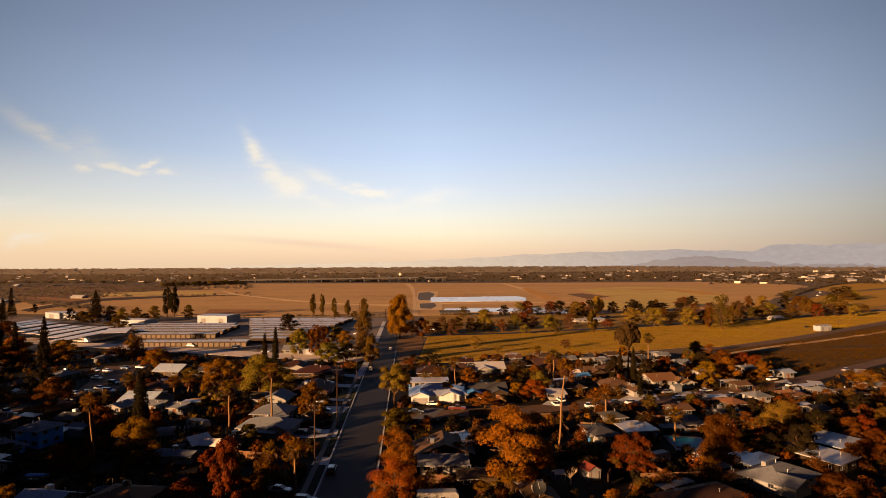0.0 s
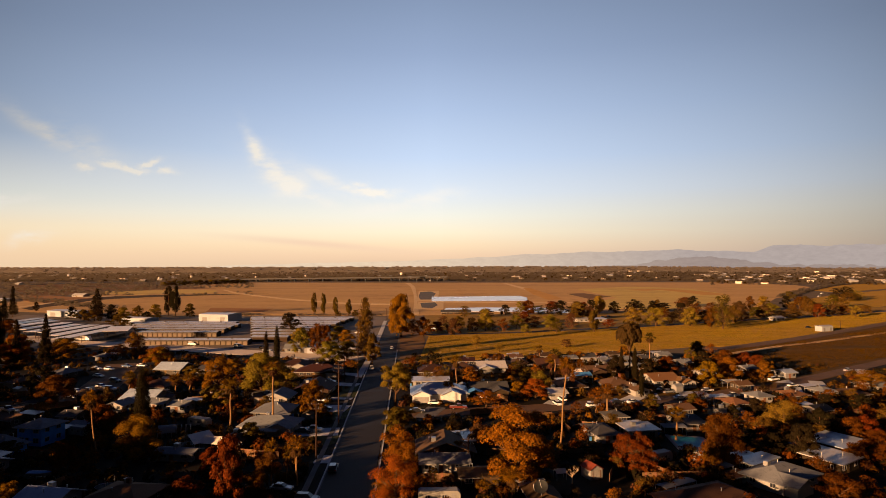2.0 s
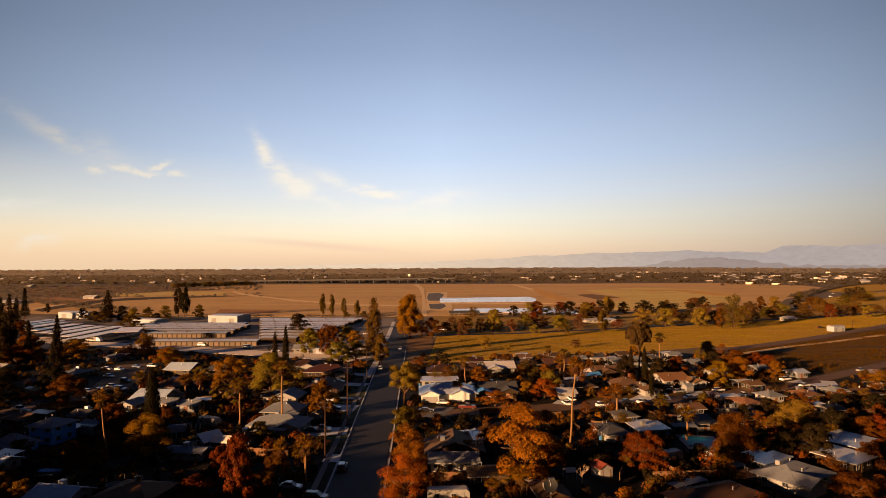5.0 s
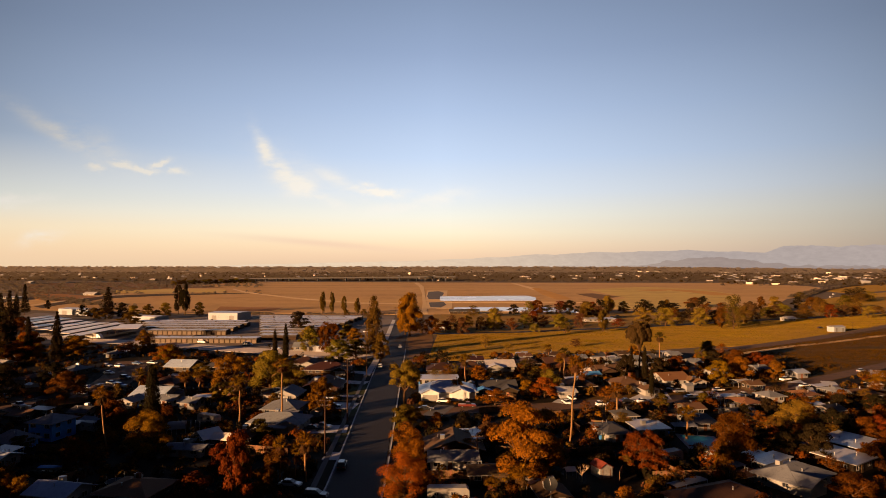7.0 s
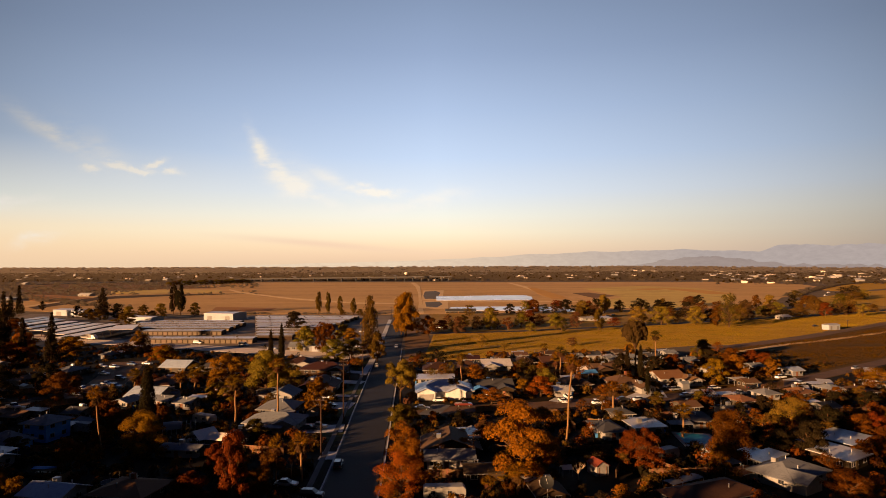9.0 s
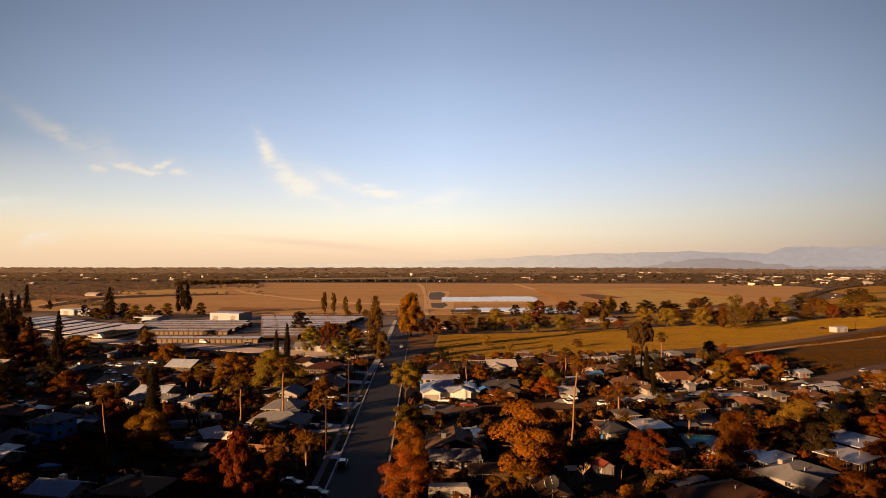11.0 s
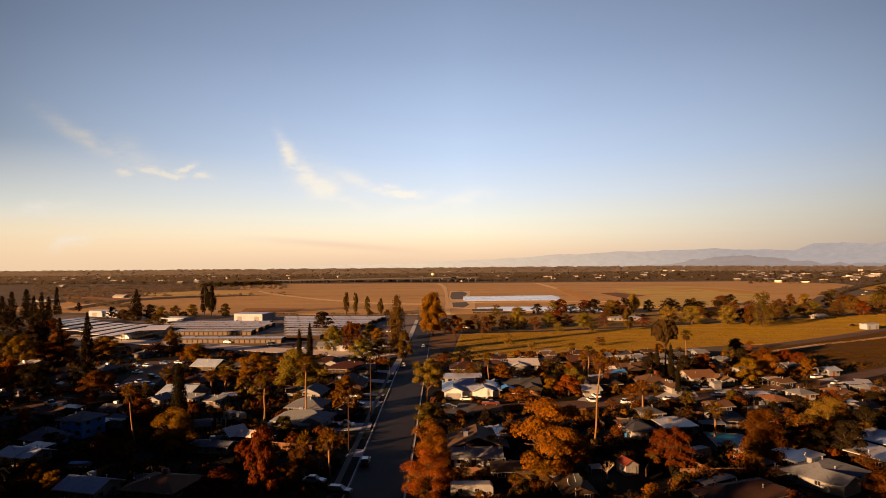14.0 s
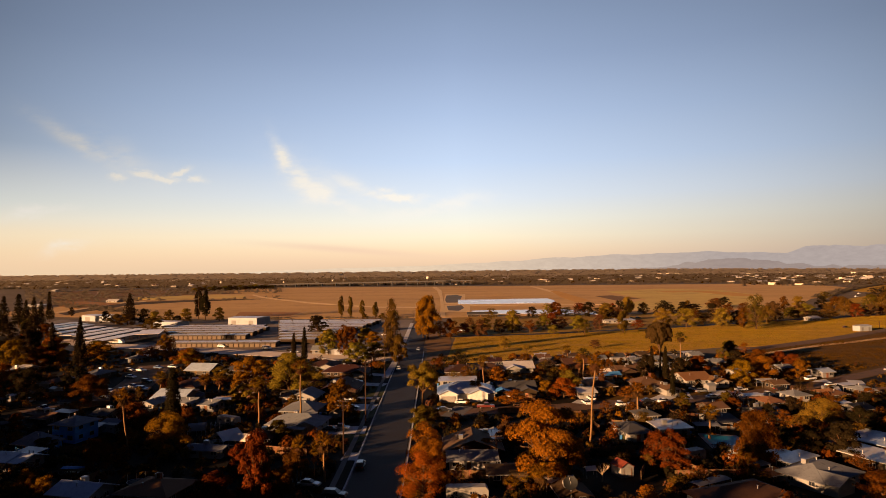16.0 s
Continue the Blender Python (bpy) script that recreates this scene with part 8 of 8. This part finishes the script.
car(-127.8, 228.6, -22, "sedan", "silver")
car(-127.6, 246.4, -20, "suv", "black")
car(-130.3, 206.2, -25, "sedan", "black")
car(-136.1, 198.1, -28, "pickup", "silver")
car(-127.7, 217.7, -23, "suv", "white")
car(-37.9, 172.3, -7, "sedan", "black")
car(-43.9, 244.6, -5, "sedan", "white")
car(-45.7, 261, -5, "suv", "black")
car(-55.8, 415.5, -3, "sedan", "white")
car(-112.5, 347.9, -12, "van", "white")
car(-92.9, 333.8, -10, "sedan", "silver")
car(-83, 342.7, -8, "sedan", "white")
car(-76.3, 347.3, -7, "pickup", "black")
car(-51.4, 318.6, -4, "suv", "silver")
car(558.9, 934.4, 30, "van", "white")
car(508, 855.7, 30, "van", "white")
truck(-215.2, 378.3, -15, 11.0)
# ---- street furniture and yard things ----
utility_pole(-30, 180.9, 17.6, 3, 2)
utility_pole(-30, 149.1, 13.4, 3, 2)
utility_pole(-36.2, 304.9, 15.7, 3, 2)
utility_pole(-34.5, 255.7, 11.8, 3, 2)
utility_pole(5.4, 142.5, 7, 3, 2)
utility_pole(-38.4, 245.8, 9.6, 3, 2)
utility_pole(273.8, 437, 5.4, 3, 1)
utility_pole(-48.3, 539.5, 8.2, 3, 1)
cables((-30, 149.1), (-30, 180.9), 13.2, 17.3)
cables((-30, 180.9), (-34.5, 255.7), 17.3, 11.5)
cables((-34.5, 255.7), (-36.2, 304.9), 11.5, 15.4)
fence(-5.1, 133.6, 6.6, 133.6, 1.8)
fence(-65.9, 148.2, -55.9, 149.1, 1.8)
fence(36.6, 138.2, 34.6, 133.4, 1.8)
fence(43.6, 145.6, 49.8, 129.2, 1.8)
fence(18.3, 146.7, 27.2, 149.3, 1.8)
fence(8.1, 191.8, 19.7, 197.8, 1.8)
fence(41.8, 133.8, 64.6, 135.4, 1.8)
fence(-130.6, 198.1, -119, 206.1, 1.8)
fence(104.1, 184, 128.9, 192.4, 1.8)
fence(20.6, 149.2, 38.3, 152, 1.8)
fence(-151, 216.9, -139.1, 226.6, 1.8)
canopy(-60.4, 156.2, 6, 6, 54, 2.7, peak=1.8)
canopy(-56, 155, 5, 5, -13, 2.7, peak=1.2)
canopy(10.4, 213.5, 4.5, 6, 95, 2.6, M_TARP, "pale blue peaked canopy beside a driveway", 1.2)
canopy(53.3, 245.4, 7, 5, 13, 2.8, M_TARP, "blue tarpaulin canopy in a yard", 1.0)
canopy(51.6, 250.2, 5, 5, 12, 3.2)
canopy(46.2, 126.8, 9, 2.8, 30, 2.1, M_GREYW, "low grey patio awning beside a house", 0.15)
canopy(-46.4, 166.7, 6, 3, -10, 2.3, M_GREYW, "low grey awning before a house", 0.2)
shed(31.6, 136.4, 3.6, 3.0, -69, 2.3, "scarlet", M_WHITE, 0.9, "white garden shed with a red roof in a dark yard")
shed(-148.5, 222.6, 3, 3, -27, 2.6, "white", M_WHITE, 0.5)
shed(83, 225.9, 3,3,20,2.4,"grey",M_GREYW,0.6)
shed(9.3, 129.6, 3,2.6,6,2.6,"tan",M_TAN,0.6)
trailer(-68.6, 178.4, -26, 7.0)
trailer(49.3, 145.6, 28, 6.0)
trailer(59.7, 146.9, 51, 5.5)
trailer(-1, 121.6, 3, 8.0)
trailer(18.6, 267.5, 6, 8.0)
trailer(66.3, 290.2, 13, 7.0)
trailer(78.3, 274.5, 16, 7.0)
trailer(-96.9, 169.5, -23, 6.0)
hoop_frame(-72.1, 170, 19, 8.0)
boat(-86.5, 136.2, -6)
canopy(24.6, 135.1, 2.4, 2.2, 11, 1.6, peak=0.7)
canopy(-61.7, 214.7, 5, 4, -10, 2.6, M_CREAM, "low cream awning beside a house", 0.2)
pruned_tree(26.6, 132.4, 3.6)
pool([(59.6, 168.4), (67, 166.4), (66.6, 159.2), (58.6, 157.2)])
dish(17.9, 117.5, 4.5)
driveway([(-32.1, 239.9), (-43.5, 242.3)], 6)
driveway([(-31, 215.4), (-38.9, 216.4)], 3)
driveway([(-30.4, 200.9), (-39.5, 201.8)], 9)
driveway([(-28.7, 173.5), (-44.1, 172.3)], 8)
driveway([(-26.6, 149.1), (-30.2, 149.1)], 6)
driveway([(-33.3, 260.9), (-43.8, 265.1)], 5)
driveway([(-6.2, 188.3), (-2.2, 202.5)], 6, M_PAVE)
driveway([(60.9, 210.9), (67.1, 219)], 6)
driveway([(35, 205.8), (37.8, 210.9)], 6)
driveway([(130.1, 242.1), (132.4, 250.4)], 6)
patch("lawn", [(-33.3, 260.9), (-43.3, 267.9), (-40.5, 291), (-35.3, 290.9)], 0.05, M_LAWN, "dark green front lawn beside the street", "lawn")
patch("lawn", [(-29.8, 216.4), (-36, 216.4), (-38.6, 238.8), (-31.1, 238.8)], 0.05, M_LAWN, "dark green front lawn beside the street", "lawn")
patch("lawn", [(-28, 188.3), (-33.5, 186.2), (-34.7, 203.4), (-28.9, 203.4)], 0.05, M_LAWN, "dark green front lawn beside the street", "lawn")
patch("lawn", [(-26.3, 164), (-32.4, 156.4), (-35.4, 171.2), (-26.7, 172.3)], 0.05, M_LAWN, "dark green front lawn beside the street", "lawn")
patch("front_lawn", [(40, 208.3), (65.8, 214.9), (89.3, 222), (114.2, 235.3), (116.9, 240.9), (92.5, 230), (68.3, 222.9), (41.6, 216.2)], 0.045, M_VERGE, "dry brown front lawns along the side street", "lawn")
patch("front_lawn", [(84.8, 211), (108.6, 222.1), (143, 244.5), (184.8, 274.9), (189.9, 282.5), (146.6, 250.5), (111.1, 227), (86.3, 214.5)], 0.045, M_VERGE, "dry brown front lawns along the side street", "lawn")
driveway([(70.3, 212.7), (72.5, 223.9)], 5)
driveway([(83.6, 216.3), (86.2, 226.9)], 5)
driveway([(89.3, 216.3), (91.3, 225.9)], 4)
driveway([(93.2, 209.3), (92, 202.7)], 5)
driveway([(143.7, 245.7), (138.3, 232.3)], 5)
driveway([(128.9, 234.4), (124.2, 224.1)], 5)
driveway([(179.2, 272), (169.5, 255.7)], 5)
fence(76.9, 183.7, 90.2, 186.5, 1.8)
fence(90.2, 186.5, 83.4, 170.4, 1.8)
fence(114.9, 202.9, 129.6, 209.6, 1.8)
fence(57.7, 183.6, 64.6, 185, 1.8)
fence(38.6, 177.2, 48.1, 172.5, 1.8)
fence(59.4, 139.8, 71.5, 147, 1.8)
fence(17.4, 183.5, 32, 188.3, 1.8)
fence(-51.7, 250.7, -43.6, 255.7, 1.8)
fence(-42.9, 194.8, -36.2, 196.3, 1.8)
fence(-104.3, 216.7, -90.3, 218.5, 1.8)
fence(-83.5, 211.2, -69.8, 212.9, 1.8)
fence(-105.4, 177.2, -90.2, 165.6, 1.8)
fence(-99.9, 151.7, -90.2, 151.7, 1.8)
fence(-49, 151.7, -38.8, 149.1, 1.8)
fence(-107, 188.4, -100.4, 190.5, 1.8)
fence(9.6, 225.9, 21.1, 210.9, 1.8)
fence(110.6, 226, 121.7, 232.2, 1.8)
fence(10.3, 151.9, 18.6, 149.2, 1.8)
# ---- distance ----
tufts("field_grass", [(-10.8, 294.1), (2.3, 297.4), (29.9, 309.9), (59.4, 321.5), (105.7, 333.9), (142.9, 349.9), (156.7, 349.8), (202.5, 378.5), (251.3, 415.6), (405.8, 539.1), (459.4, 610), (305.7, 527.4), (219.7, 489.6), (156.4, 454.9), (78.9, 425.3), (40, 412), (-8, 398.2)], 1.05, "grass", "standing golden dry grass over the field", 0.1, 0.28, 0.1)
tufts("verge_weeds", [(139.8, 331.6), (192.4, 359.8), (235.9, 390.1), (370.4, 492.3), (249.5, 332.3), (151.9, 263.4), (117.9, 240.9), (118.2, 267.3)], 1.15, "weeds", "rough brown weeds beside the town", 0.2, 0.5, 0.08)
unseen_shade_trees()
yard_clutter()
field_edge_trees()
yard_plants()
lot_brush()
far_town()
freeway_bridge()
mountains()
